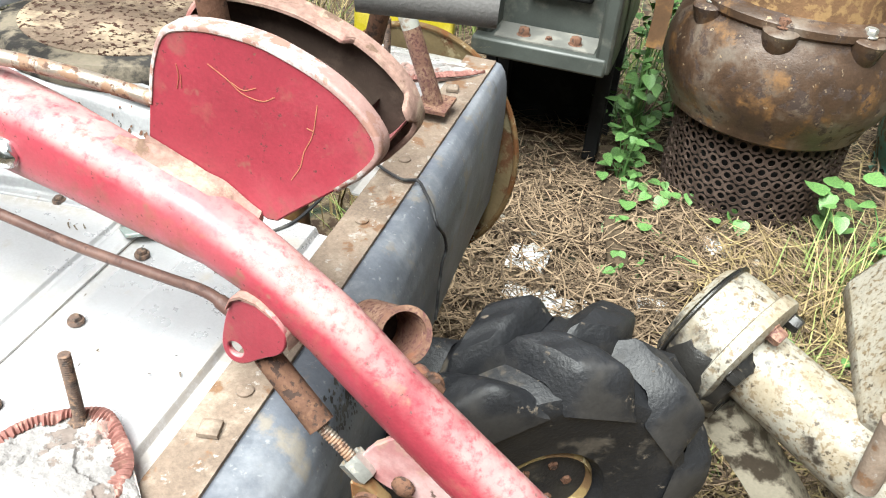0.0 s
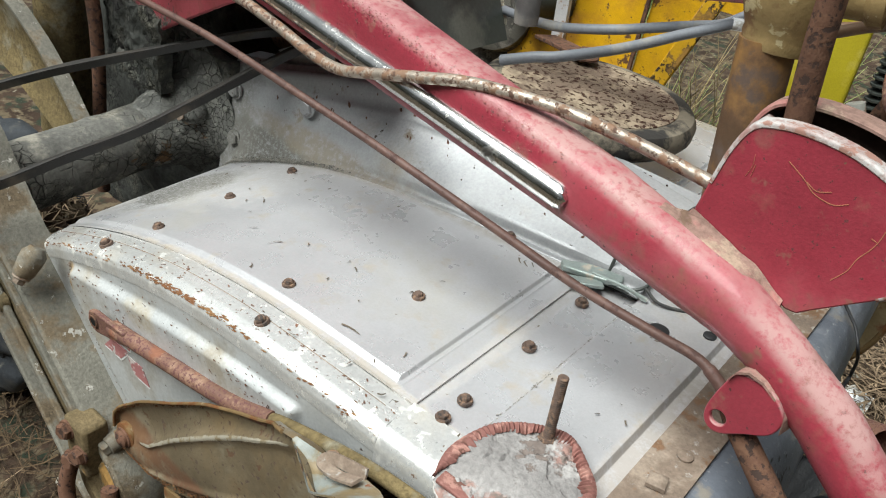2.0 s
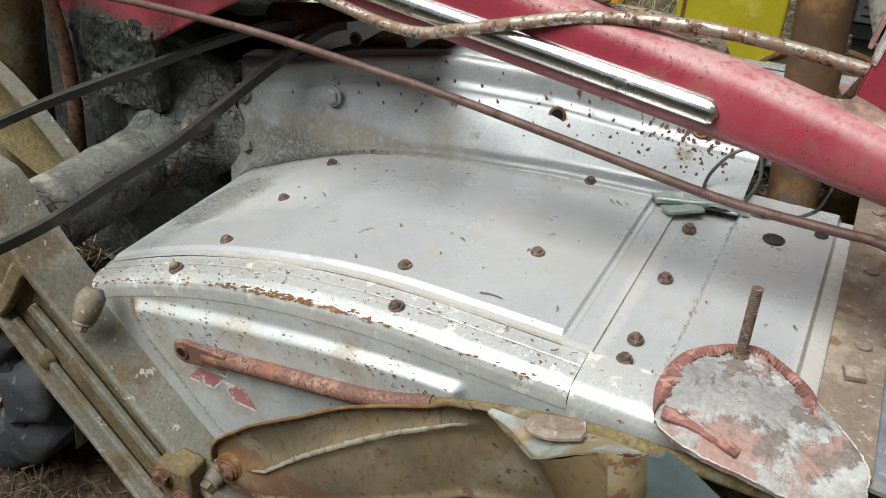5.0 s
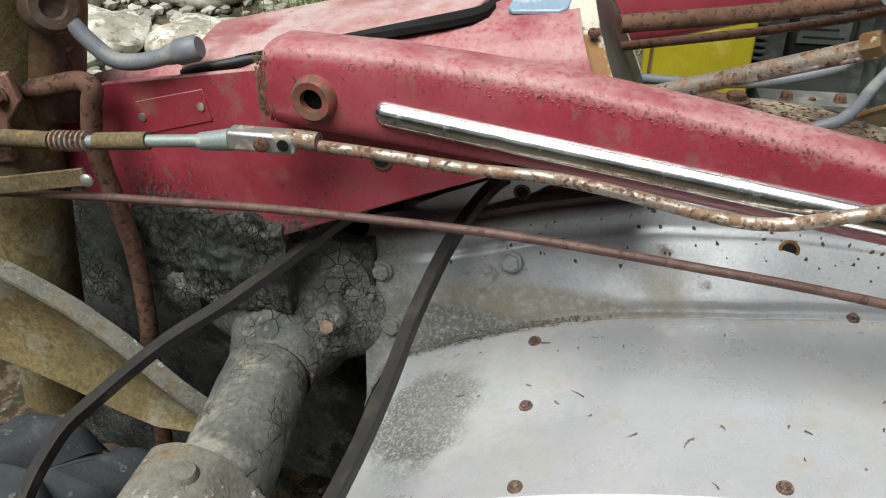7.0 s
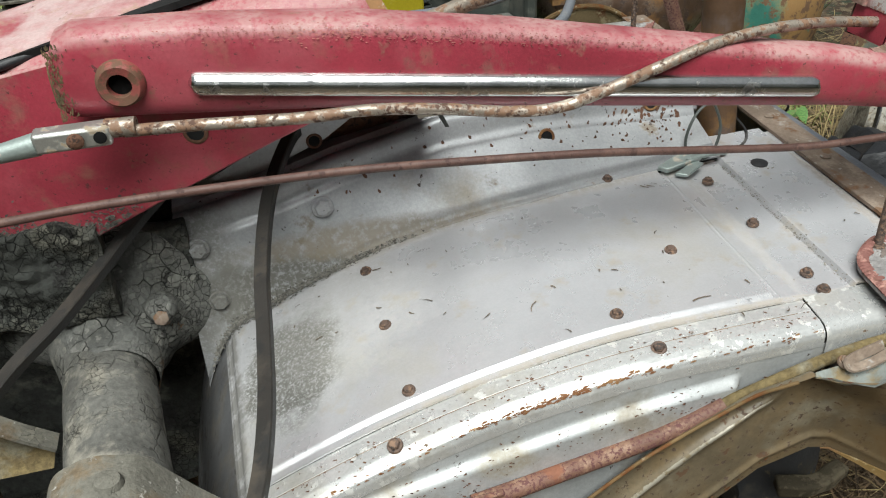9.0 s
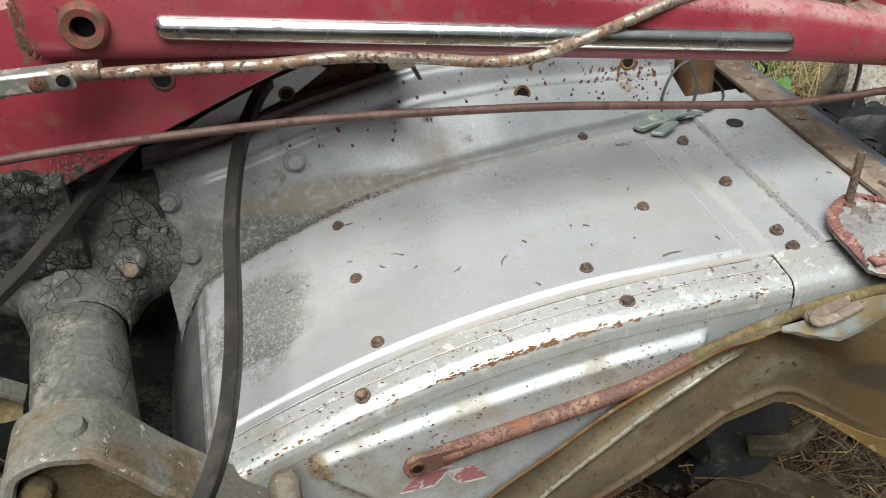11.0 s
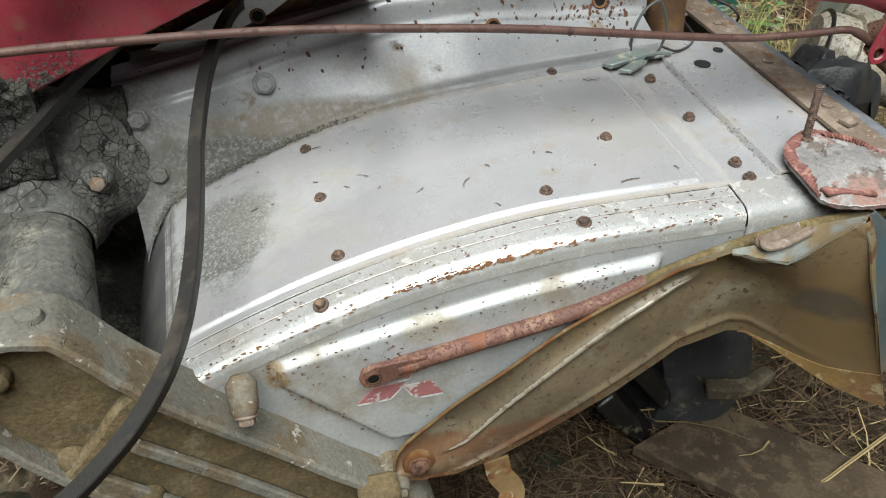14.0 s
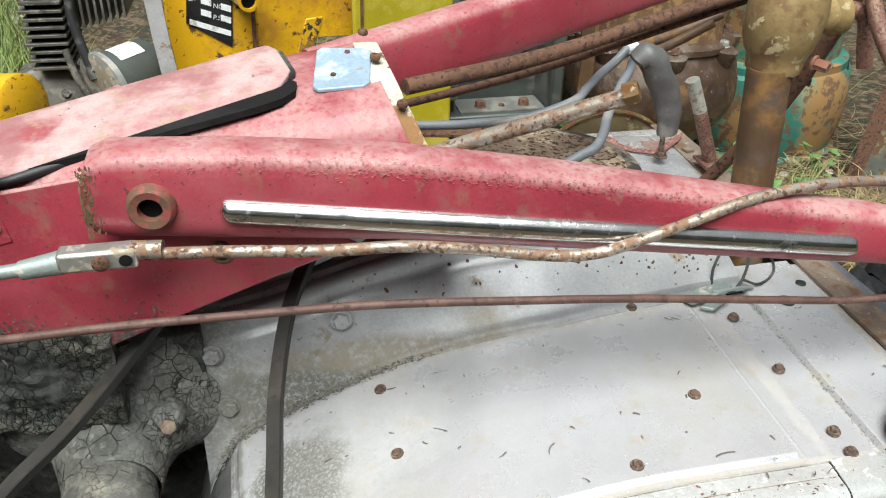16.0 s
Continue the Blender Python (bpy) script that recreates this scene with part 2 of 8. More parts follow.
PIPE_DUST = surf("dusty_grey_pipe", (0.135, 0.132, 0.12), 0.85, 0.0, [
    ((0.24, 0.225, 0.19), 20.0, 0.52, 0.70, 0.95, 0.8), ((0.09, 0.088, 0.08), 9.0, 0.54, 0.66, 0.95, 0.3), ((0.15, 0.09, 0.05), 12.0, 0.72, 0.76, 0.9, 0.2)], 0.6, 220, 0.2, crack=(58.0, 0.05, 0.47), grit=0.3)
CAST = surf("dirt_covered_casting", (0.15, 0.112, 0.06), 0.85, 0.0, [
    ((0.10, 0.08, 0.045), 20.0, 0.48, 0.6, 0.95, 0.6), ((0.2, 0.16, 0.10), 14.0, 0.58, 0.72, 0.8, 0.9), ((0.26, 0.15, 0.05), 10.0, 0.66, 0.72, 0.9, 0.4)], 0.7, 300, 0.2, grit=0.4)
CAST_EDGE = surf("rubbed_grey_casting", (0.2, 0.19, 0.16), 0.7, 0.0, [
    ((0.155, 0.12, 0.08), 18.0, 0.46, 0.62, 0.9, 0.6), ((0.42, 0.4, 0.36), 70.0, 0.70, 0.74, 0.6, 0.9)], 0.6, 300, 0.2, crack=(120.0, 0.03, 0.58), grit=0.3)
KHAKI = surf("khaki_paint", (0.148, 0.117, 0.074), 0.36, 0.0, [
    ((0.16, 0.112, 0.058), 5.0, 0.46, 0.66, 0.45, 0.6), ((0.2, 0.175, 0.125), 14.0, 0.56, 0.74, 0.4, 0.7), ((0.085, 0.045, 0.022), 60.0, 0.68, 0.74, 0.9, 0.1), ((0.075, 0.05, 0.035), 130.0, 0.66, 0.70, 0.9, 0.0)], 0.22, 300, 0.2, grit=0.2,
    stains=[((-0.12, 0.015, 0.045), (0.15, 0.05, 0.02), (0.10, 0.045, 0.02), 0.9, 90.0), ((-0.2, 0.015, 0.03), (0.05, 0.05, 0.03), (0.13, 0.065, 0.028), 0.85, 120.0),
            ((0.21, -0.04, 0.16), (0.13, 0.10, 0.15), (0.145, 0.092, 0.036), 0.9, 12.0), ((0.145, -0.035, 0.19), (0.05, 0.04, 0.022), (0.05, 0.042, 0.03), 0.75, 30.0)])
KHAKI_RUST = surf("rusty_khaki_edge", (0.160, 0.104, 0.048), 0.7, 0.0, [
    ((0.128, 0.056, 0.022), 40.0, 0.46, 0.60, 0.9, 0.3), ((0.288, 0.240, 0.160), 60.0, 0.66, 0.74, 0.6, 0.8)], 0.3, 400, 0.2)
TEAL = surf("weathered_blue_paint", (0.07, 0.088, 0.092), 0.45, 0.0, [
    ((0.11, 0.095, 0.07), 6.0, 0.46, 0.60, 0.6, 0.6), ((0.055, 0.09, 0.105), 12.0, 0.56, 0.70, 0.5, 0.6), ((0.2, 0.09, 0.035), 45.0, 0.72, 0.72, 0.9, 0.1)], 0.15, 400, 0.15)
FLAP = surf("dusty_grey_rubber", (0.115, 0.126, 0.15), 0.6, 0.0, [
    ((0.185, 0.195, 0.215), 12.0, 0.48, 0.70, 0.75, 0.6), ((0.25, 0.26, 0.27), 160.0, 0.66, 0.80, 0.85, 0.8), ((0.2, 0.18, 0.155), 26.0, 0.62, 0.76, 0.85, 0.6), ((0.1, 0.1, 0.1), 30.0, 0.76, 0.80, 0.7, 0.0)], 0.25, 300, 0.15)
STRIP = surf("dusty_brown_steel_bar", (0.2, 0.152, 0.118), 0.75, 0.0, [
    ((0.27, 0.215, 0.17), 25.0, 0.5, 0.66, 0.85, 0.7), ((0.17, 0.10, 0.06), 35.0, 0.6, 0.68, 0.85, 0.2), ((0.33, 0.3, 0.27), 90.0, 0.66, 0.74, 0.85, 0.5)], 0.35, 350, 0.15, grit=0.25)
CHROME = surf("worn_chrome", (0.72, 0.72, 0.71), 0.21, 1.0, [((0.3, 0.26, 0.2), 40.0, 0.66, 0.80, 0.5, 0.2), ((0.16, 0.15, 0.14), 22.0, 0.70, 0.80, 0.5, 0.2)], 0.05, 400, 0.08, keep=2)
ZINC = surf("dull_zinc", (0.5, 0.5, 0.47), 0.42, 0.8, [((0.3, 0.24, 0.17), 60.0, 0.56, 0.66, 0.7, 0.3)], 0.2, 400, 0.1)
GREEN_ZINC = surf("greenish_zinc_rod", (0.33, 0.38, 0.36), 0.45, 0.5, [((0.4, 0.36, 0.3), 60.0, 0.6, 0.68, 0.7, 0.3)], 0.15, 400, 0.1)
RUBBER = surf("black_rubber", (0.018, 0.018, 0.02), 0.55, 0.0, [((0.1, 0.095, 0.085), 20.0, 0.54, 0.72, 0.8, 0.5)], 0.25, 300, 0.2)
BELT = surf("worn_rubber_belt", (0.014, 0.013, 0.012), 0.5, 0.0, [((0.07, 0.058, 0.044), 14.0, 0.56, 0.74, 0.85, 0.5)], 0.3, 300, 0.2)
TYRE = surf("tyre_rubber", (0.012, 0.0125, 0.015), 0.55, 0.0, [
    ((0.026, 0.024, 0.023), 9.0, 0.54, 0.68, 0.65, 0.6), ((0.075, 0.062, 0.048), 14.0, 0.64, 0.74, 0.9, 0.7), ((0.13, 0.105, 0.08), 45.0, 0.70, 0.78, 0.95, 0.8)], 0.6, 220, 0.25, grit=0.35)
GREY_PLASTIC = surf("grey_plastic", (0.14, 0.148, 0.165), 0.5, 0.0, [((0.2, 0.195, 0.185), 25.0, 0.54, 0.66, 0.7, 0.5)], 0.1, 400, 0.08)
KNOB_GREY = surf("scuffed_dark_grey_plastic", (0.085, 0.083, 0.082), 0.5, 0.0, [((0.15, 0.14, 0.125), 25.0, 0.52, 0.66, 0.7, 0.5)], 0.2, 300, 0.12)
FOAM = surf("grey_foam_grip", (0.135, 0.13, 0.128), 0.9, 0.0, [((0.2, 0.19, 0.18), 30.0, 0.54, 0.66, 0.95, 0.5)], 0.4, 500, 0.1)
YELLOW = surf("yellow_paint", (0.62, 0.34, 0.008), 0.4, 0.0, [
    ((0.42, 0.2, 0.015), 8.0, 0.52, 0.72, 0.6, 0.5), ((0.10, 0.045, 0.015), 26.0, 0.68, 0.74, 0.9, 0.1), ((0.1, 0.045, 0.02), 75.0, 0.70, 0.73, 0.9, 0.0)], 0.1, 400, 0.08, coat=0.2)
YELLOW_OLIVE = surf("yellow_green_paint", (0.34, 0.28, 0.012), 0.45, 0.0, [((0.4, 0.33, 0.05), 10.0, 0.52, 0.7, 0.6, 0.5)], 0.1, 400, 0.08)
GREEN = surf("teal_green_paint_rusting", (0.035, 0.15, 0.115), 0.5, 0.0, [
    ((0.15, 0.17, 0.09), 6.0, 0.50, 0.62, 0.7, 0.4), ((0.23, 0.13, 0.045), 4.5, 0.50, 0.58, 0.85, 0.2), ((0.11, 0.06, 0.03), 24.0, 0.55, 0.63, 0.9, 0.1)], 0.3, 350, 0.15)
BRONZE = surf("brown_rusted_casting", (0.072, 0.042, 0.026), 0.45, 0.1, [
    ((0.115, 0.09, 0.07), 9.0, 0.52, 0.70, 0.5, 0.6), ((0.15, 0.075, 0.025), 12.0, 0.56, 0.72, 0.7, 0.4), ((0.04, 0.024, 0.018), 30.0, 0.56, 0.66, 0.8, 0.1), ((0.22, 0.16, 0.10), 60.0, 0.70, 0.76, 0.7, 0.5)], 0.4, 250, 0.25, grit=0.25)
STRAINER = surf("dark_rust_and_shaded_inside", (0.050, 0.034, 0.027), 0.75, 0.0, [((0.080, 0.056, 0.045), 25.0, 0.5, 0.64, 0.85, 0.6)], 0.3, 300, 0.2)
RUST_ORANGE = surf("orange_rusted_pipe", (0.115, 0.062, 0.03), 0.6, 0.1, [
    ((0.22, 0.115, 0.035), 9.0, 0.46, 0.62, 0.7, 0.6), ((0.09, 0.06, 0.045), 16.0, 0.56, 0.68, 0.7, 0.2)], 0.25, 300, 0.2)
OCHRE = surf("ochre_flaking_casting", (0.24, 0.17, 0.075), 0.7, 0.0, [
    ((0.15, 0.09, 0.045), 30.0, 0.48, 0.6, 0.85, 0.2), ((0.42, 0.35, 0.2), 50.0, 0.64, 0.70, 0.7, 0.8)], 0.45, 300, 0.15)
TAN_DIRT = surf("tan_dirt_on_steel", (0.165, 0.125, 0.06), 0.85, 0.0, [((0.12, 0.09, 0.045), 90.0, 0.48, 0.62, 0.95, 0.6), ((0.2, 0.18, 0.13), 14.0, 0.54, 0.7, 0.9, 0.9)], 0.6, 300, 0.15, grit=0.35)
OLIVE = surf("dark_grey_green_enamel", (0.055, 0.062, 0.056), 0.45, 0.0, [((0.13, 0.13, 0.11), 8.0, 0.54, 0.7, 0.7, 0.5)], 0.1, 350, 0.15)
# black paint, also put in for the darkness inside slots, bores and gaps
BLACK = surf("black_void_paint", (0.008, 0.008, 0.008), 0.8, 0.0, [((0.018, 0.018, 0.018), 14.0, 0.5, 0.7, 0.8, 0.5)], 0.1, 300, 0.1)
ENGINE = surf("greasy_aluminium", (0.11, 0.102, 0.085), 0.55, 0.3, [((0.04, 0.036, 0.03), 22.0, 0.5, 0.62, 0.8, 0.3), ((0.17, 0.155, 0.13), 30.0, 0.6, 0.7, 0.6, 0.8)], 0.3, 300, 0.15)
WHITE_OILY = surf("oil_stained_white_paint", (0.285, 0.265, 0.22), 0.4, 0.0, [
    ((0.23, 0.195, 0.14), 14.0, 0.50, 0.64, 0.5, 0.5), ((0.16, 0.12, 0.075), 160.0, 0.54, 0.64, 0.5, 0.4), ((0.035, 0.028, 0.022), 22.0, 0.66, 0.78, 0.35, 0.2), ((0.06, 0.045, 0.032), 110.0, 0.64, 0.72, 0.35, 0.2)], 0.25, 350, 0.12, stains=[((-0.150, -0.02, 0.300), (0.10, 0.12, 0.11), (0.018, 0.015, 0.012), 1.0, 60.0), ((-0.03, -0.01, 0.27), (0.07, 0.08, 0.03), (0.025, 0.02, 0.016), 0.9, 60.0)])
OILY_BLACK = surf("oily_black_metal", (0.016, 0.015, 0.014), 0.3, 0.2, [((0.12, 0.1, 0.07), 18.0, 0.6, 0.72, 0.6, 0.4)], 0.3, 250, 0.2)
LABEL_BLUE = surf("pale_blue_label", (0.27, 0.35, 0.44), 0.5, 0.2, [((0.45, 0.52, 0.6), 25.0, 0.5, 0.64, 0.6, 0.5), ((0.25, 0.2, 0.16), 45.0, 0.68, 0.72, 0.8, 0.1)], 0.1, 300, 0.1)
PATCH = surf("torn_seat_foam", (0.29, 0.275, 0.268), 0.85, 0.0, [
    ((0.37, 0.355, 0.345), 18.0, 0.50, 0.66, 0.9, 0.9), ((0.29, 0.185, 0.16), 11.0, 0.56, 0.62, 0.95, 0.1), ((0.17, 0.14, 0.125), 40.0, 0.60, 0.68, 0.95, 0.2)], 0.9, 300, 0.2, grit=0.25)
POST_TIP_PALE = surf("pale_torn_cloth", (0.42, 0.40, 0.38), 0.9, 0.0, [((0.28, 0.2, 0.17), 60.0, 0.5, 0.62, 0.9, 0.4)], 0.3, 300, 0.12)
PINK_PLY = surf("pink_pleated_vinyl", (0.23, 0.105, 0.09), 0.7, 0.0, [((0.352, 0.192, 0.160), 60.0, 0.5, 0.62, 0.8, 0.7), ((0.160, 0.080, 0.064), 70.0, 0.6, 0.68, 0.85, 0.2)], 0.4, 300, 0.15)
RUST_STREAK = surf("rust_streak", (0.13, 0.06, 0.028), 0.85, 0.0, [((0.2, 0.11, 0.05), 60.0, 0.5, 0.64, 0.9, 0.5)], 0.3, 400, 0.2)
FILLET = surf("dust_caked_red_paint", (0.27, 0.17, 0.14), 0.85, 0.0, [((0.38, 0.15, 0.14), 16.0, 0.5, 0.7, 0.6, 0.5), ((0.34, 0.25, 0.19), 40.0, 0.54, 0.66, 0.95, 0.8), ((0.14, 0.09, 0.065), 60.0, 0.62, 0.7, 0.95, 0.2)], 0.5, 300, 0.15, grit=0.3)
MUD_FILM_DARK = leafy("dark_mud_film", (0.055, 0.053, 0.047), (0.17, 0.16, 0.14), 0.9)
SEAM_MUD = leafy("brown_seam_mud", (0.12, 0.11, 0.095), (0.27, 0.25, 0.22), 0.9)
# grime, with the shade of the downturned front roll in its colour
GRIMY_SHADED = surf("grimy_shaded_silver_paint", (0.19, 0.19, 0.195), 0.36, 0.5, [((0.156, 0.140, 0.117), 14.0, 0.5, 0.72, 0.7, 0.5), ((0.055, 0.051, 0.047), 40.0, 0.6, 0.74, 0.7, 0.3)], 0.15, 350, 0.12, keep=1)
SMEAR = surf("brown_dirt_smear", (0.25, 0.095, 0.08), 0.8, 0.0, [], 0.2, 300, 0.25)
SCRATCHED = surf("bare_orange_primer", (0.42, 0.17, 0.1), 0.7, 0.0, [], 0.1, 300, 0.15)
WORN_GLINT = surf("rubbed_pale_glint", (0.36, 0.33, 0.265), 0.4, 0.25, [((0.15, 0.115, 0.065), 70.0, 0.48, 0.62, 0.6, 0.3)], 0.2, 350, 0.1)
BOLT = surf("dark_rusty_bolt", (0.11, 0.072, 0.055), 0.65, 0.1, [((0.21, 0.13, 0.085), 180.0, 0.5, 0.64, 0.8, 0.5), ((0.04, 0.03, 0.026), 200.0, 0.56, 0.66, 0.8, 0.2)], 0.4, 500, 0.2)
DECAL_RED = surf("faded_red_decal", (0.34, 0.14, 0.14), 0.5, 0.0, [((0.55, 0.5, 0.48), 60.0, 0.58, 0.62, 0.6, 0.4)], 0.05, 300, 0.1)
DECAL_PALE = surf("pale_worn_decal", (0.4, 0.37, 0.35), 0.5, 0.1, [((0.5, 0.18, 0.16), 90.0, 0.6, 0.64, 0.6, 0.4)], 0.05, 300, 0.1)
SOIL = surf("dry_soil_with_litter", (0.045, 0.029, 0.02), 0.95, 0.0, [
    ((0.105, 0.081, 0.052), 30.0, 0.46, 0.6, 0.95, 0.8), ((0.025, 0.032, 0.021), 14.0, 0.54, 0.68, 0.95, 0.1), ((0.182, 0.161, 0.126), 60.0, 0.70, 0.76, 0.95, 0.9)], 1.0, 140, 0.25)
STONE = surf("pale_broken_stone", (0.38, 0.345, 0.285), 0.9, 0.0, [((0.58, 0.56, 0.5), 12.0, 0.5, 0.62, 0.9, 0.7), ((0.22, 0.19, 0.14), 30.0, 0.58, 0.68, 0.95, 0.1)], 0.6, 180, 0.2)
WOOD = surf("weathered_timber", (0.050, 0.036, 0.023), 0.85, 0.0, [((0.077, 0.058, 0.037), 20.0, 0.5, 0.64, 0.9, 0.7), ((0.084, 0.059, 0.038), 45.0, 0.58, 0.66, 0.9, 0.2)], 0.5, 200, 0.2)
PLASTIC_SCRAP = surf("white_plastic_scrap", (0.72, 0.73, 0.74), 0.5, 0.0, [((0.4, 0.38, 0.34), 30.0, 0.56, 0.66, 0.8, 0.4)], 0.3, 200, 0.08)


# darker copy of the straw, with the machine's shade in its colour
STRAW_SHADED = leafy("shaded_straw_tone", (0.016, 0.011, 0.007), (0.108, 0.072, 0.040), 0.8)
POST_TIP = surf("chipped_grey_white_paint", (0.4, 0.4, 0.36), 0.6, 0.0, [((0.24, 0.17, 0.12), 60.0, 0.52, 0.62, 0.85, 0.3)], 0.3, 300, 0.12)
PALE_STEEL = surf("pale_grey_green_steel", (0.10, 0.105, 0.085), 0.6, 0.0, [((0.24, 0.19, 0.07), 7.0, 0.5, 0.62, 0.8, 0.4), ((0.1, 0.055, 0.03), 24.0, 0.56, 0.64, 0.9, 0.2)], 0.3, 300, 0.15)
STRAW = leafy("dry_straw", (0.022, 0.014, 0.009), (0.295, 0.215, 0.14), 0.75)
HAY = leafy("yellow_hay", (0.08, 0.055, 0.025), (0.36, 0.28, 0.14), 0.7)
GRASS = leafy("green_grass", (0.07, 0.13, 0.03), (0.3, 0.34, 0.12), 0.6)


# ---- mesh helpers: places are in metres from the rod on the deck; thing() and part() set them above the ground ----
BASE = {}


def thing(name, base, label, category, group="", kind=""):
    ob = new(name)
    ob.empty_display_size = 0.02
    ob.location = (base[0], base[1], base[2] + HUP)
    BASE[ob.name] = Vector(base)
    return tagged(ob, label, category, group, kind)


def root(ob):
    while ob.parent:
        ob = ob.parent
    return ob


def part(name, bm, material, parent, label="", smooth=True, bevel=0.0):
    if not bm.verts:
        raise ValueError(name)
    bmesh.ops.translate(bm, verts=bm.verts, vec=-BASE[root(parent).name])
    bmesh.ops.recalc_face_normals(bm, faces=bm.faces)
    me = bpy.data.meshes.new(name)
    bm.to_mesh(me)
    bm.free()
    if smooth:
        me.shade_smooth()
        try:
            me.set_sharp_from_angle(angle=radians(38))
        except AttributeError:
            pass
    ob = new(name, me)
    me.materials.append(material)
    ob.parent = parent
    if bevel:
        mod = ob.modifiers.new("bevel", "BEVEL")
        mod.width, mod.segments, mod.limit_method = bevel, 2, "ANGLE"
    if label:
        ob["label"] = label
    return ob


def frame_of(d):
    d = Vector(d).normalized()
    s = d.cross(Vector((0, 0, 1)) if abs(d.z) < 0.9 else Vector((0, 1, 0))).normalized()
    return s, s.cross(d).normalized()


def smooth_path(pts, n=8):
    """A Catmull-Rom curve through the points."""
    p = [Vector(q) for q in pts]
    p = [2 * p[0] - p[1]] + p + [2 * p[-1] - p[-2]]
    out = []
    for i in range(1, len(p) - 2):
        for k in range(n):
            t = k / n
            a, b, c, d = p[i - 1], p[i], p[i + 1], p[i + 2]
            out.append(0.5 * (2 * b + (c - a) * t + (2 * a - 5 * b + 4 * c - d) * t * t + (3 * b - a - 3 * c + d) * t ** 3))
    return out + [p[-2]]


def sweep(bm, path, ring, closed=False, caps=True):
    """ring(i, n) gives (side, up) offsets at path point i."""
    path = [Vector(p) for p in path]
    rings, side = [], None
    for i, p in enumerate(path):
        a, b = path[max(i - 1, 0)], path[min(i + 1, len(path) - 1)]
        if closed:
            a, b = path[i - 1], path[(i + 1) % len(path)]
        d = (b - a).normalized()
        if side is None:
            side, up = frame_of(d)
        side = (side - d * side.dot(d)).normalized()
        up = side.cross(d).normalized()
        rings.append([bm.verts.new(p + side * u + up * v) for u, v in ring(i, len(path))])
    k = len(rings[0])
    for i in range(len(rings) - (0 if closed else 1)):
        r0, r1 = rings[i], rings[(i + 1) % len(rings)]
        for j in range(k):
            bm.faces.new((r0[j], r0[(j + 1) % k], r1[(j + 1) % k], r1[j]))
    if caps and not closed:
        bm.faces.new(rings[0])
        bm.faces.new(rings[-1])
    return bm


def circle(r, n=14):
    return [(r * math.cos(2 * math.pi * k / n), r * math.sin(2 * math.pi * k / n)) for k in range(n)]


def tube(pts, r, curve=0, n=14, bm=None, wobble=0.0):
    bm = bm or bmesh.new()
    path = smooth_path(pts, curve) if curve else [Vector(p) for p in pts]
    rr = r if callable(r) else (lambda f: r)
    def ring(i, m):
        q = rr(i / max(m - 1, 1)) * (1 + wobble * math.sin(i * 2.1) * math.cos(i * 0.7))
        return circle(q, n)
    return sweep(bm, path, ring)


def ribbon(pts, w, h, curve=8, bm=None, twist=0.0):
    """A bar of width w and height h along a curve."""
    bm = bm or bmesh.new()
    path = smooth_path(pts, curve) if curve else [Vector(p) for p in pts]
    def ring(i, m):
        c, s = math.cos(twist * i / m), math.sin(twist * i / m)
        return [(u * c - v * s, u * s + v * c) for u, v in ((-w / 2, -h / 2), (w / 2, -h / 2), (w / 2, h / 2), (-w / 2, h / 2))]
    return sweep(bm, path, ring)


def lathe(profile, centre, axis=(0, 0, 1), n=28, bm=None, squash=1.0):
    """profile: (along the axis, radius)."""
    bm = bm or bmesh.new()
    d = Vector(axis).normalized()
    s, u = frame_of(d)
    c = Vector(centre)
    rings = []
    for h, r in profile:
        if r <= 1e-6:
            rings.append([bm.verts.new(c + d * h)])
        else:
            rings.append([bm.verts.new(c + d * h + s * r * math.cos(2 * math.pi * k / n) + u * r * squash * math.sin(2 * math.pi * k / n)) for k in range(n)])
    for a, b in zip(rings, rings[1:]):
        for k in range(n):
            if len(a) == 1 and len(b) == 1:
                continue
            if len(a) == 1:
                bm.faces.new((a[0], b[k], b[(k + 1) % n]))
            elif len(b) == 1:
                bm.faces.new((a[k], a[(k + 1) % n], b[0]))
            else:
                bm.faces.new((a[k], a[(k + 1) % n], b[(k + 1) % n], b[k]))
    for r in (rings[0], rings[-1]):
        if len(r) > 2:
            bm.faces.new(r)
    return bm


def slab(outline, thick, bm=None):
    """A plate: the outline's points in space, thickened along the vector thick."""
    bm = bm or bmesh.new()
    t = Vector(thick)
    a = [bm.verts.new(Vector(p)) for p in outline]
    b = [bm.verts.new(Vector(p) + t) for p in outline]
    bm.faces.new(a)
    bm.faces.new(b[::-1])
    for k in range(len(a)):
        bm.faces.new((a[k], a[(k + 1) % len(a)], b[(k + 1) % len(a)], b[k]))
    return bm


def block(lo, hi, bm=None, m=None):
    bm = bm or bmesh.new()
    v = []
    for x in (lo[0], hi[0]):
        for y in (lo[1], hi[1]):
            for z in (lo[2], hi[2]):
                p = Vector((x, y, z))
                v.append(bm.verts.new(m @ p if m else p))
    for f in ((0, 1, 3, 2), (4, 6, 7, 5), (0, 4, 5, 1), (2, 3, 7, 6), (0, 2, 6, 4), (1, 5, 7, 3)):
        bm.faces.new([v[i] for i in f])
    return bm


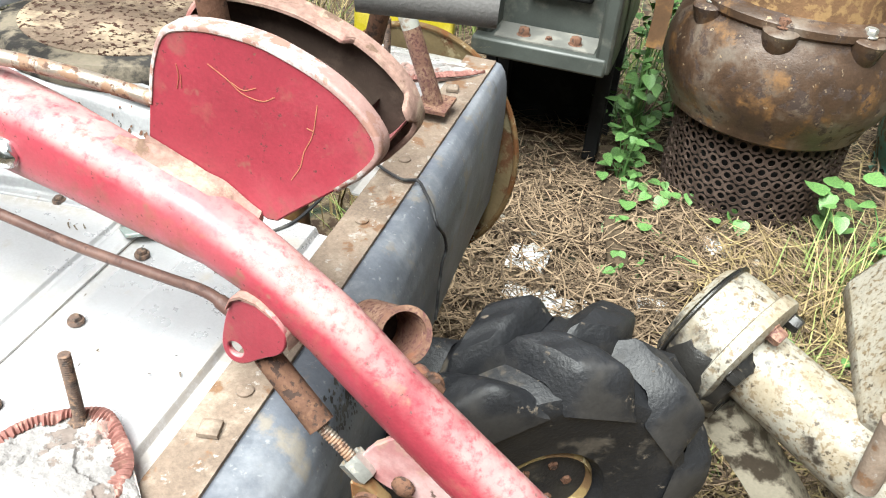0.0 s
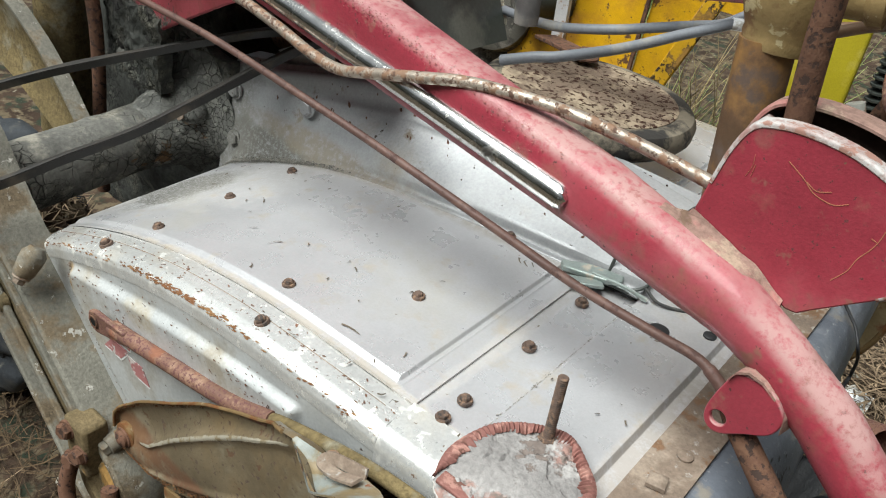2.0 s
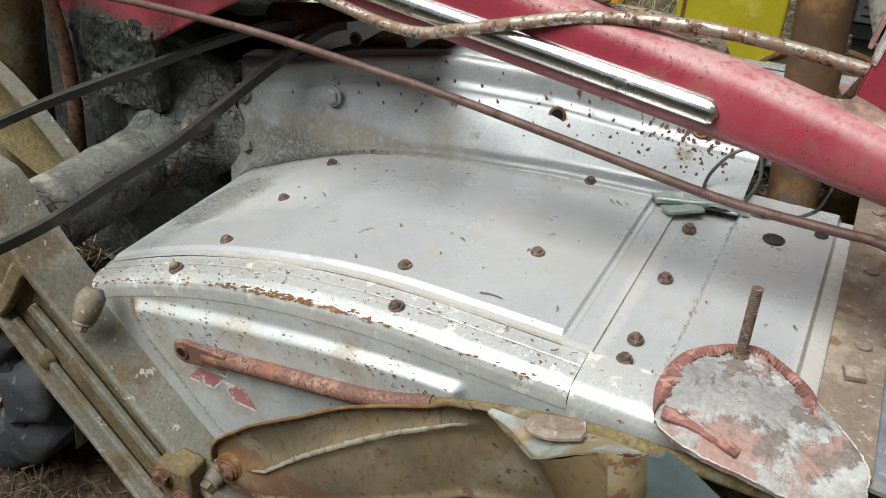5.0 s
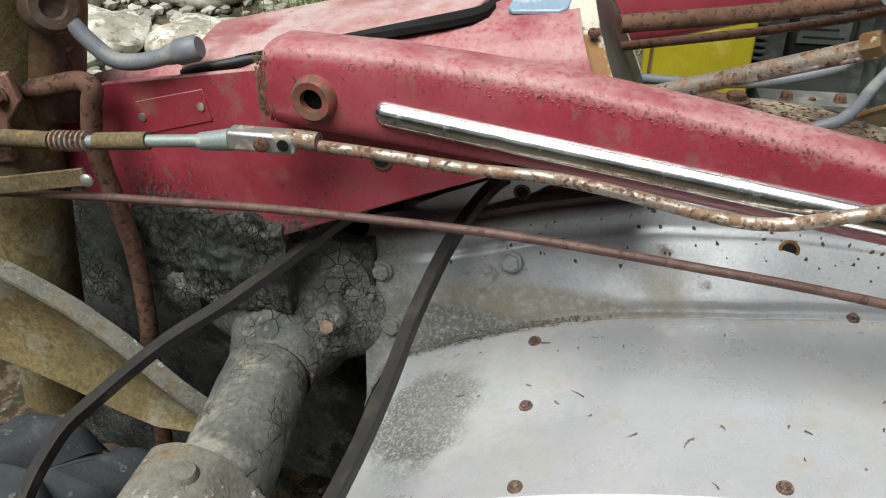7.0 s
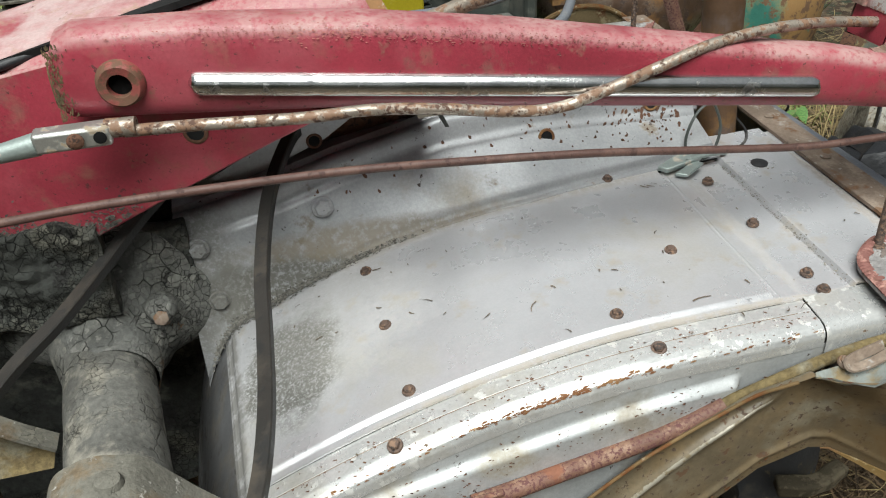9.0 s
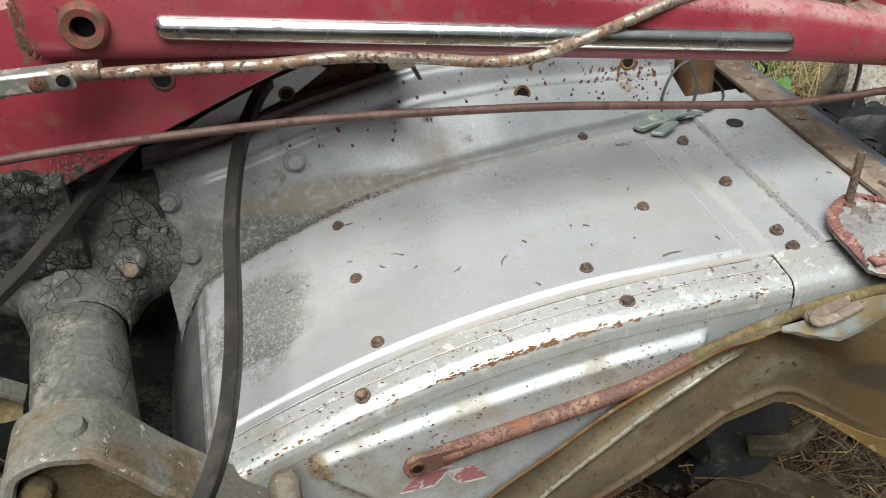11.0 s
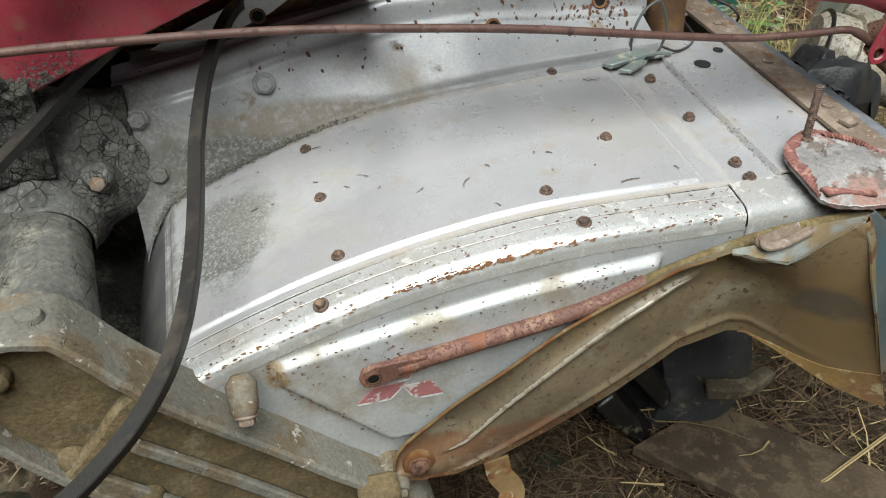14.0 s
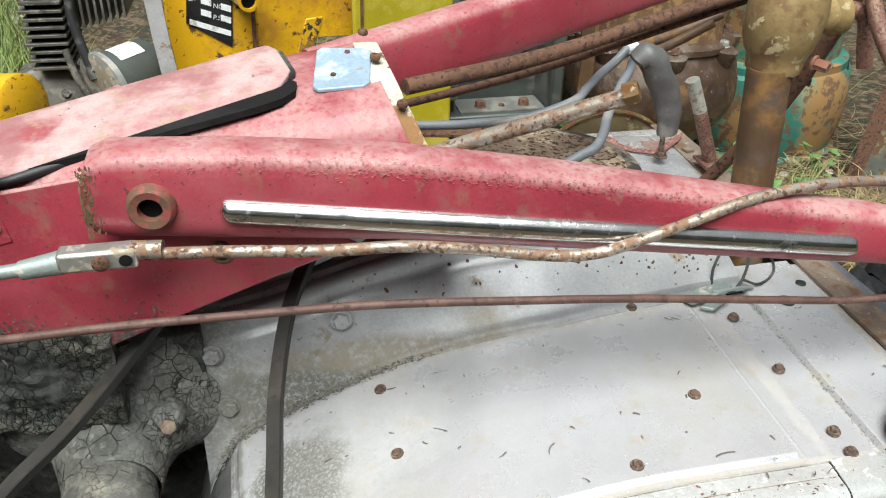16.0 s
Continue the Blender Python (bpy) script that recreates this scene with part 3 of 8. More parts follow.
def sheet(nu, nv, place, thick=None, bm=None):
    """A grid surface: place(u, v) with u and v from 0 to 1; thick: a vector that gives it a back and rims."""
    bm = bm or bmesh.new()
    def layer(off):
        return [[bm.verts.new(Vector(place(i / nu, j / nv)) + off) for j in range(nv + 1)] for i in range(nu + 1)]
    top = layer(Vector((0, 0, 0)))
    for i in range(nu):
        for j in range(nv):
            bm.faces.new((top[i][j], top[i + 1][j], top[i + 1][j + 1], top[i][j + 1]))
    if thick:
        low = layer(Vector(thick))
        for i in range(nu):
            for j in range(nv):
                bm.faces.new((low[i][j], low[i][j + 1], low[i + 1][j + 1], low[i + 1][j]))
        for i in range(nu):
            bm.faces.new((top[i][0], low[i][0], low[i + 1][0], top[i + 1][0]))
            bm.faces.new((top[i][nv], top[i + 1][nv], low[i + 1][nv], low[i][nv]))
        for j in range(nv):
            bm.faces.new((top[0][j], top[0][j + 1], low[0][j + 1], low[0][j]))
            bm.faces.new((top[nu][j], low[nu][j], low[nu][j + 1], top[nu][j + 1]))
    return bm


def step(a, b, x):
    t = min(1.0, max(0.0, (x - a) / (b - a)))
    return t * t * (3 - 2 * t)


def lerp_table(table, x):
    for (x0, *a), (x1, *b) in zip(table, table[1:]):
        if x <= x1:
            f = max(0.0, (x - x0) / (x1 - x0))
            return [p + (q - p) * f for p, q in zip(a, b)]
    return list(table[-1][1:])


def bumpy(bm, amount, scale, seed=0.0):
    for v in bm.verts:
        v.co += noise.noise_vector(v.co * scale + Vector((seed, 0, 0))) * amount
    return bm


def flakes(at, count, size, seed, stretch=1.6):
    """Small ragged chips lying on a surface; at(rng) gives a place, the normal and a direction to stretch along."""
    bm, rng = bmesh.new(), random.Random(seed)
    for _ in range(count):
        p, nrm, along = at(rng)
        nrm = Vector(nrm).normalized()
        a = (Vector(along) - nrm * nrm.dot(Vector(along))).normalized()
        b = nrm.cross(a)
        r = size * rng.uniform(0.35, 1.0) ** 2
        k = rng.randint(6, 9)
        ring = []
        for i in range(k):
            f = 2 * math.pi * i / k
            q = r * rng.uniform(0.55, 1.15)
            ring.append(bm.verts.new(Vector(p) + a * q * math.cos(f) * stretch * rng.uniform(0.65, 1.35) + b * q * math.sin(f) + nrm * 0.0004))
        bm.faces.new(ring)
    return bm


def holed_plate(outline, centre, r, thick, n=40):
    """A plate round an open hole: the outline's points in space, the hole's centre and radius, thickened along thick."""
    bm = bmesh.new()
    c, t = Vector(centre), Vector(thick)
    nrm = t.normalized()
    s, u = frame_of(nrm)
    path = smooth_path([Vector(p) for p in outline] + [Vector(outline[0])], 10)[:-1]
    path.sort(key=lambda p: math.atan2((p - c).dot(u), (p - c).dot(s)))
    loops = [[], [], [], []]
    for p in path:
        d = p - c
        d = (d - nrm * d.dot(nrm)).normalized()
        for k, q in enumerate((p, p + t, c + d * r + t, c + d * r)):
            loops[k].append(bm.verts.new(q))
    m = len(path)
    for a, b in zip(loops, loops[1:] + loops[:1]):
        for k in range(m):
            bm.faces.new((a[k], a[(k + 1) % m], b[(k + 1) % m], b[k]))
    return bm


def hexbolt(parent, at, normal, r=0.0075, h=0.006, material=None, washer=1.35, turn=0.0, name="bolt", sides=6, dome=False):
    """A bolt with its washer; the head is domed where asked."""
    d = Vector(normal).normalized()
    s, u = frame_of(d)
    s, u = s * math.cos(turn) + u * math.sin(turn), u * math.cos(turn) - s * math.sin(turn)
    bm = bmesh.new()
    c = Vector(at)
    if washer:
        lathe([(-0.001, r * washer), (0.0012, r * washer), (0.002, r * washer * 0.93), (0.002, 0.0)], c, d, 16, bm)
    prof = [(0.0015, 1.0), (h * 0.8, 1.0), (h, 0.82)] + ([(h * 1.25, 0.4), (h * 1.3, 0.0)] if dome else [(h * 0.97, 0.0)])
    rings = []
    for k, q in prof:
        if q == 0.0:
            rings.append([bm.verts.new(c + d * k)])
        else:
            rings.append([bm.verts.new(c + d * k + (s * math.cos(2 * math.pi * j / sides) + u * math.sin(2 * math.pi * j / sides)) * r * q) for j in range(sides)])
    for a, b in zip(rings, rings[1:]):
        for j in range(sides):
            if len(b) == 1:
                bm.faces.new((a[j], a[(j + 1) % sides], b[0]))
            else:
                bm.faces.new((a[j], a[(j + 1) % sides], b[(j + 1) % sides], b[j]))
    return part(name, bm, material or RUSTY, parent)


def hole(parent, at, normal, r, rim=None, name="hole", depth=0.002):
    """A punched hole with its raised rim: a dark cup set in a ring."""
    bm = lathe([(0.0, r * 1.45), (depth, r * 1.3), (depth, r), (-0.001, r * 0.96)], at, normal, 18)
    o = part(name, bm, rim or RUSTY, parent)
    part("bore", lathe([(0.0006, 0.0), (0.0006, r * 0.98), (0.0002, r * 0.98)], at, normal, 18), BLACK, o)
    return o


# ---- ground ----
def ground_z(x, y):
    z = 0.018 * noise.noise(Vector((x * 2.3, y * 2.3, 0.3))) + 0.008 * noise.noise(Vector((x * 11, y * 11, 1.7)))
    return -HUP + z + 0.45 * step(2.6, 7.0, y - 0.25 * x) * (1 if y > 0 else 0)


def warp(u):
    s = 2 * u - 1
    return 2.6 * s + 40 * s ** 7


soil = thing("ground", (0, 0, -HUP), "dry brown soil littered with straw and stones", "ground", kind="structure")
part("soil", sheet(170, 170, lambda u, v: (warp(u), 1.0 + warp(v), ground_z(warp(u), 1.0 + warp(v)))), SOIL, soil)

MID = 0.295  # middle plane of the tiller


def deck_z(x, y=0.22):
    """The cover's sheet: arched down to the front and leaning a little to the near side."""
    return -0.6 * max(0.0, -0.22 - x) ** 2 - 24.0 * max(0.0, -0.606 - x) ** 2 - 0.0115 + 0.05 * y


# ---- tiller cover, built for the near half and mirrored for the far half ----
def cover_half(side):
    fy = (lambda y: y) if side > 0 else (lambda y: 2 * MID - y)
    ob = thing("tiller_cover", (-0.3, fy(0.08), -0.25), "silver-painted pressed steel tiller cover, chipped and rusting along its edges" if side > 0
               else "silver-painted steel tiller cover half, dusty, beyond the red arm", "machine cover", "tiller cover halves")

    # a flat pressed field, raised above a margin, with rounded corners
    def raised(x, y):
        d = 1.6 * max(abs(x + 0.3705) - 0.2455, 0.0), 0.75 * max(abs(y - 0.11) - 0.128, 0.0)
        r = math.hypot(*d)
        return 1 - step(0.0, 0.0048, r) + 0.20 * math.exp(-((r - 0.0105) / 0.0016) ** 2)

    def top(u, v):
        x = lerp_table([(0.0, -0.6255), (0.08, -0.622), (0.26, -0.610), (0.62, -0.130), (0.86, -0.112), (1.0, -0.098)], u)[0]
        y = lerp_table([(0.0, -0.031), (0.36, -0.014), (0.42, -0.008), (0.88, 0.20), (1.0, 0.252)], v)[0]
        z = deck_z(x, fy(y)) + 0.0032 * raised(x, y) + 0.0014
        z += 0.0009 * noise.noise(Vector((x * 9, y * 9, 2))) + 0.0003 * noise.noise(Vector((x * 30, y * 30, 2)))
        return (x, fy(y), z)
    def roll(u, v):
        x = -0.705 + 0.0805 * u
        y = -0.062 + 0.314 * v
        return (x, fy(y), deck_z(x, fy(y)) - 0.0012)
    part("front_roll", sheet(24, 30, roll, (0, 0, -0.002)), GRIMY_SHADED, ob, "grimy front roll of the sheet, its shade put into the paint")
    part("main_panel", sheet(170, 100, top, (0, 0, -0.002)), SILVER, ob)

    def edge(u, v):
        x = -0.66 + u * (0.66 - 0.1)
        sec = lerp_table([(0.0, -0.0305, -0.0022), (0.05, -0.0320, -0.0016), (0.12, -0.0345, -0.0014), (0.35, -0.0448, -0.0018), (0.38, -0.0455, -0.0027), (0.44, -0.0470, -0.0025), (0.6, -0.0585, -0.0030), (0.70, -0.0640, -0.0052), (0.80, -0.0680, -0.0085), (0.9, -0.0696, -0.013), (1.0, -0.0700, -0.022)], v)
        wave = 0.0006 * noise.noise(Vector((x * 14, sec[0] * 20, 4)))
        return (x, fy(sec[0]), deck_z(x, fy(sec[0])) + sec[1] + 0.0012 + wave)
    part("rounded_edge", sheet(110, 40, edge, (0, 0, -0.0015)), SILVER_WORN, ob, "silver paint chipped down to rust along the rolled edge")

    def ridge_z(x):
        return lerp_table([(-0.54, -0.100), (-0.50, -0.090), (-0.42, -0.074), (-0.33, -0.060), (-0.25, -0.051), (-0.18, -0.0465), (0.0, -0.045)], x)[0]

    def field_x(z):
        return lerp_table([(-0.30, -0.38), (-0.216, -0.448), (-0.128, -0.534), (-0.115, -0.538), (0.0, -0.537)], z)[0]

    def wall(u, v):
        x0 = -0.645 + u * 0.615
        ztop = deck_z(x0, fy(-0.07)) - 0.0205
        zbot = lerp_table([(-0.645, -0.285), (-0.42, -0.265), (-0.34, -0.205), (-0.26, -0.112), (-0.18, -0.078), (-0.10, -0.052), (-0.03, -0.05)], x0)[0]
        z = ztop + v * (zbot - ztop)
        inside = step(0.0, 0.0105, ridge_z(x0) - z) * step(0.0, 0.0075, (x0 - field_x(z)) * 0.75) * (1 - step(-0.188, -0.178, x0)) * step(-0.2235, -0.2165, z)
        return (x0, fy(-0.0695 - 0.0085 * inside), z)
    part("side_panel", sheet(210, 100, wall, (0, 0.0015 * side, 0)), SILVER_DIRTY, ob)

    def rear(u, v):
        x = lerp_table([(0.0, -0.0985), (0.25, -0.056), (0.5, -0.034), (0.62, 0.034), (0.9, 0.045), (1.0, 0.058)], u)[0]
        y = -0.03 + v * 0.29
        z = deck_z(x, fy(y)) - 0.0010 + 0.0066 * step(-0.0465, -0.0420, x) * (1 - step(0.0375, 0.0415, x))
        return (x, fy(y), z + 0.0006 * noise.noise(Vector((x * 12, y * 12, 5))))
    part("rear_panel", sheet(60, 40, rear, (0, 0, -0.002)), SILVER, ob)

    def rear_edge(u, v):
        x = -0.099 + u * 0.155
        sec = lerp_table([(0.0, -0.030, 0.0), (0.35, -0.050, -0.0020), (0.5, -0.0630, -0.0040), (0.65, -0.0690, -0.0085), (0.8, -0.0715, -0.016), (1.0, -0.0720, -0.034)], v)
        return (x, fy(sec[0]), deck_z(x, fy(sec[0])) + sec[1] + 0.0022)
    part("rear_corner", sheet(20, 18, rear_edge, (0, 0, -0.0015)), SILVER_WORN, ob)

    # the upright inner rib with its foot flange and rolled top
    def rib(u, v):
        x = -0.652 + u * 0.607
        yw = 0.219 + 0.0581 * u
        zt = 0.05 * (fy(0.22) - 0.22) + lerp_table([(-0.66, 0.028), (-0.57, 0.042), (-0.48, 0.064), (-0.36, 0.084), (-0.25, 0.084), (-0.15, 0.074), (-0.04, 0.066)], x)[0]
        yf = lerp_table([(-0.66, 0.185), (-0.45, 0.194), (-0.28, 0.190), (-0.21, 0.199), (-0.04, 0.216)], x)[0]
        zd = deck_z(x, fy(yf)) + 0.0062
        prof = [(0.0, yf, zd - 0.002), (0.03, yf + 0.001, zd), (0.12, yf + 0.007, zd + 0.0006), (0.16, yf + 0.009, zd + 0.003), (0.20, yf + 0.0105, zd + 0.008), (0.24, yf + 0.012, zd + 0.011),
                (0.50, yw - 0.0035, zt - 0.034), (0.54, yw - 0.002, zt - 0.0305), (0.60, yw + 0.0035, zt - 0.0250), (0.64, yw + 0.005, zt - 0.021), (0.72, yw + 0.0065, zt - 0.008), (0.75, yw + 0.0085, zt - 0.003), (0.79, yw + 0.013, zt), (0.85, yw + 0.022, zt - 0.002), (0.88, yw + 0.024, zt + 0.004), (1.0, yw + 0.048, zt + 0.005)]
        y, z = lerp_table(prof, v)
        return (x, fy(y), z)
    part("inner_rib", sheet(90, 50, rib, (0, 0, -0.0015)), RIB_DIRTY, ob)
    # rust and dark chips where the paint has gone
    def along_edge(rng):
        x = rng.triangular(-0.45, -0.26, -0.36) if rng.random() < 0.6 else rng.uniform(-0.6, -0.1)
        p = Vector(edge((x + 0.66) / 0.56, rng.triangular(0.72, 0.86, 0.8)))
        return p, (0, -0.6 * side, 0.8), (1, 0, 0.3)
    tagged(part("rust_streak", flakes(along_edge, 380, 0.0011, 5, 3.4), RUST_STREAK, ob, "rust streak along the rolled edge"), kind="stuff")

    def on_margin(rng):
        x, v = rng.uniform(-0.62, -0.1), rng.triangular(0.1, 0.9, 0.5)
        return Vector(edge((x + 0.66) / 0.56, v)), (0, -0.2 * side, 1), (1, rng.uniform(-1, 1), 0)
    tagged(part("chipped_paint", flakes(on_margin, 260, 0.0010, 6, 2.2), RUSTY, ob, "small dark chips in the paint"), kind="stuff")

    def on_rib(rng):
        u, v = rng.triangular(0.1, 0.98, 0.8), rng.triangular(0.3, 0.8, 0.55)
        return Vector(rib(u, v)) + Vector((0, -0.0006 * side, 0)), (0, -0.97 * side, 0.25), (rng.uniform(-1, 1), 0, 1)
    tagged(part("chipped_paint", flakes(on_rib, 80, 0.0024, 7), RUSTY, ob, "dark chips in the rib's paint"), kind="stuff")
    # black tube laid in for the shade of the gap under the rib
    part("seam_dirt", tube([Vector(rib(k / 40, 0.0)) + Vector((0, -0.0006 * side, -0.0015)) for k in range(13, 41)], 0.0011, 0, 6), BLACK, ob, "black strip for the shaded gap along the rib's foot")
    part("seam_dirt", tube([Vector(edge(k / 40, 0.375)) + Vector((0, 0, -0.0004)) for k in range(4, 40)], 0.0007, 0, 6), STRIP, ob, "dirt along the sheet joint")

    def step_dirt(rng):
        x, y = rng.gauss(-0.0455, 0.0012), rng.uniform(-0.02, 0.2)
        return (x, fy(y), deck_z(x, fy(y)) - 0.0004 + 0.0066 * step(-0.047, -0.041, x)), (-0.6, 0, 1), (0, 1, 0)
    tagged(part("step_dirt", flakes(step_dirt, 300, 0.0008, 9, 2.0), SEAM_MUD, ob, "brown dirt along the pressed step"), kind="stuff")

    def on_wall(rng):
        pick = rng.random()
        if pick < 0.45:
            x = rng.uniform(-0.545, -0.19)
            z = ridge_z(x) - rng.triangular(-0.004, 0.03, 0.010)
        elif pick < 0.7:
            z = rng.uniform(-0.22, -0.105)
            x = field_x(z) + rng.triangular(-0.006, 0.02, 0.004)
        else:
            x = rng.uniform(-0.56, -0.15)
            z = deck_z(x, fy(-0.07)) - rng.triangular(0.022, 0.09, 0.03)
        ztop = deck_z(x, fy(-0.07)) - 0.0205
        zbot = lerp_table([(-0.645, -0.285), (-0.42, -0.265), (-0.34, -0.205), (-0.26, -0.112), (-0.18, -0.078), (-0.10, -0.052), (-0.03, -0.05)], x)[0]
        p = Vector(wall((x + 0.645) / 0.615, max(0.0, min(1.0, (z - ztop) / (zbot - ztop)))))
        return p + Vector((0, -0.0007 * side, 0)), (0, -side, 0.25), (1, 0, rng.uniform(-0.6, 0.6))
    tagged(part("chipped_paint", flakes(on_wall, 300, 0.0009, 12, 2.4), RUSTY, ob, "rusty chips along the embossed edges"), kind="stuff")

    def rib_end(rng):
        p = Vector(rib(rng.triangular(0.80, 0.995, 0.92), rng.triangular(0.28, 0.80, 0.6)))
        return p + Vector((0, -0.0008 * side, 0.0002)), (0, -0.95 * side, 0.3), (rng.uniform(-1, 1), 0, 1)
    tagged(part("chipped_paint", flakes(rib_end, 130, 0.0026, 14, 1.5), RUSTY, ob, "dark blistered chips at the rib's end"), kind="stuff")
    if side > 0:
        for hx, hz in ((-0.243, 0.045), (-0.103, 0.054)):
            best = min((Vector(rib((hx + 0.652) / 0.607, 0.24 + 0.01 * k)) for k in range(50)), key=lambda p: abs(p.z - hz))
            hole(ob, best + Vector((0, -0.0006, 0.0002)), (0, -0.9, 0.35), 0.0068, RUST_STREAK, "punched_hole", 0.0012)
    return ob, fy


near_cover, _ = cover_half(1)
far_cover, _ = cover_half(-1)
DECK_BOLTS = [(-0.47, 0.169), (-0.468, 0.08), (-0.466, -0.01), (-0.182, 0.065), (-0.272, -0.006), (-0.186, 0.206)]
for k, (x, y) in enumerate(DECK_BOLTS):
    hexbolt(near_cover, (x, y, deck_z(x, y) + 0.0052), (-0.3 if x < -0.4 else -0.06, -0.05, 1), 0.0044, 0.0046, BOLT, 1.4, k * 0.7)
for k, (x, y, z) in enumerate([(-0.489, -0.055, -0.058), (-0.253, -0.051, -0.0165)]):
    hexbolt(near_cover, (x, y, z), (-0.25, -0.3, 1), 0.0050, 0.0055, BOLT, 1.4, k * 0.5)
for k, (x, y) in enumerate([(-0.079, 0.174), (-0.0765, 0.088), (-0.074, 0.0), (-0.074, -0.026)]):
    hexbolt(near_cover, (x, y, deck_z(x, y) + 0.0013), (0, -0.05, 1), 0.0045, 0.005, BOLT, 1.4, k * 0.9)
for at in ((-0.502, 0.2185, 0.021), (-0.633, 0.214, -0.002), (-0.622, 0.2040, -0.063)):
    hexbolt(near_cover, at, (0, -1, 0.1), 0.0092, 0.007, RIB_DIRTY, 1.28, 0.3)
part("rubber_plug", lathe([(0, 0.0095), (0.002, 0.0095), (0.003, 0.007), (0.003, 0.0)], (-0.008, 0.186, 0.0030), (0, 0, 1), 18), RUBBER, near_cover)
part("rubber_plug", lathe([(0, 0.006), (0.002, 0.006), (0.003, 0.004), (0.003, 0.0)], (0.028, 0.214, 0.0045), (0, 0, 1), 14), RUBBER, near_cover)
# worn three-diamond emblem, as plain shapes on the side panel
def diamond(c, a, b, lean, y):
    return slab([(c[0] - a + lean, y, c[1] + b), (c[0] + a + lean, y, c[1] + b), (c[0] + a - lean, y, c[1] - b), (c[0] - a - lean, y, c[1] - b)], (0, 0.0008, 0))
for c, a, b, lean, paint, word in (((-0.4445, -0.1520), 0.0150, 0.0085, 0.0075, DECAL_RED, "faded red emblem piece"), ((-0.4060, -0.1565), 0.0130, 0.0090, -0.0055, DECAL_RED, "faded red emblem piece"), ((-0.4215, -0.1335), 0.0050, 0.0060, 0.003, DECAL_PALE, "pale worn emblem piece")):
    part("emblem_edge", diamond((c[0], c[1] - 0.0022), a * 1.04, b * 1.08, lean, -0.0786), PLASTIC_SCRAP, near_cover, "pale border of the emblem piece")
    part("emblem_piece", diamond(c, a, b, lean, -0.0792), paint, near_cover, word)

# caked mud on the front of the cover
clod = thing("dried_mud", (-0.56, 0.15, -0.07), "thin grey dried mud crumbs caught along the cover's seam", "mud", kind="stuff")
def mud_seam(rng):
    u = rng.triangular(0, 1, 0.05)
    x = -0.645 + u * 0.25
    yf = lerp_table([(-0.66, 0.185), (-0.45, 0.194), (-0.28, 0.190)], x)[0]
    d = rng.gauss(0.003, 0.006) * (1.0 - 0.65 * u)
    if d < 0:
        return (x, yf + d, deck_z(x, yf + d) + 0.0062), (-0.35, -0.1, 1), (1, rng.uniform(-1, 1), 0)
    y = yf + min(d, 0.011) + max(0.0, d - 0.011) * 0.5
    return (x, y - 0.001, deck_z(x, y) + 0.0072 + max(0.0, d - 0.008) * 1.1), (0, -0.5 - 20 * d, 1), (1, 0, rng.uniform(-1, 1))
part("mud_seam", flakes(mud_seam, 1900, 0.0013, 32), MUD_FILM_DARK, clod, "dark mud crumbs caught along the seam")


def plate_splash(rng):
    x = rng.triangular(-0.90, -0.66, -0.82)
    z = lerp_table([(-0.90, 0.050), (-0.85, 0.046), (-0.74, 0.044), (-0.69, 0.074), (-0.64, 0.102)], x)[0] + abs(rng.gauss(0, 0.026)) * (0.3 + (-(x + 0.66)) * 3)
    return (x, 0.019 - 0.2 * x - 0.0016, z), (-0.2, -1, 0), (1, 0, rng.uniform(-1, 1))
splash = thing("mud_splash", (-0.8, 0.18, 0.05), "grey mud splashes on the red side plate", "mud", kind="stuff")
part("splash", flakes(plate_splash, 4200, 0.0014, 33), MUD_FILM_DARK, splash)

# chaff, scratches and needles lying on the cover
chaff_rng = random.Random(3)
verts, faces = [], []
for k in range(48):
    x, y = chaff_rng.uniform(-0.56, 0.03), chaff_rng.uniform(-0.05, 0.2)
    a, ln2 = chaff_rng.uniform(0, 6.28), chaff_rng.uniform(0.002, 0.014) * (1.6 if k % 9 == 0 else 0.7)
    bend = chaff_rng.uniform(-1.5, 1.5)
    p = Vector((x, y, 0))
    n0 = len(verts)
    for i in range(4):
        w = 0.0006 * (1.3 - i / 4)
        sx, sy = -math.sin(a) * w, math.cos(a) * w
        lift = 0.0058 if -0.11 > p.x and p.y > -0.028 else (0.0075 if p.x > -0.11 else 0.0025)
        verts += [(p.x - sx, p.y - sy, deck_z(p.x, p.y) + lift + HUP), (p.x + sx, p.y + sy, deck_z(p.x, p.y) + lift + HUP + 0.0004)]
        p += Vector((math.cos(a), math.sin(a), 0)) * ln2 / 3
        a += bend / 3
    faces += [(n0 + 2 * i, n0 + 2 * i + 1, n0 + 2 * i + 3, n0 + 2 * i + 2) for i in range(3)]
me = bpy.data.meshes.new("chaff")
me.from_pydata(verts, [], faces)
me.materials.append(surf("dark_chaff", (0.12, 0.095, 0.07), 0.85, 0, [], 0.1, 300, 0.3))
tagged(new("chaff", me), "bits of dark chaff scattered on the silver cover", "chaff", kind="stuff")

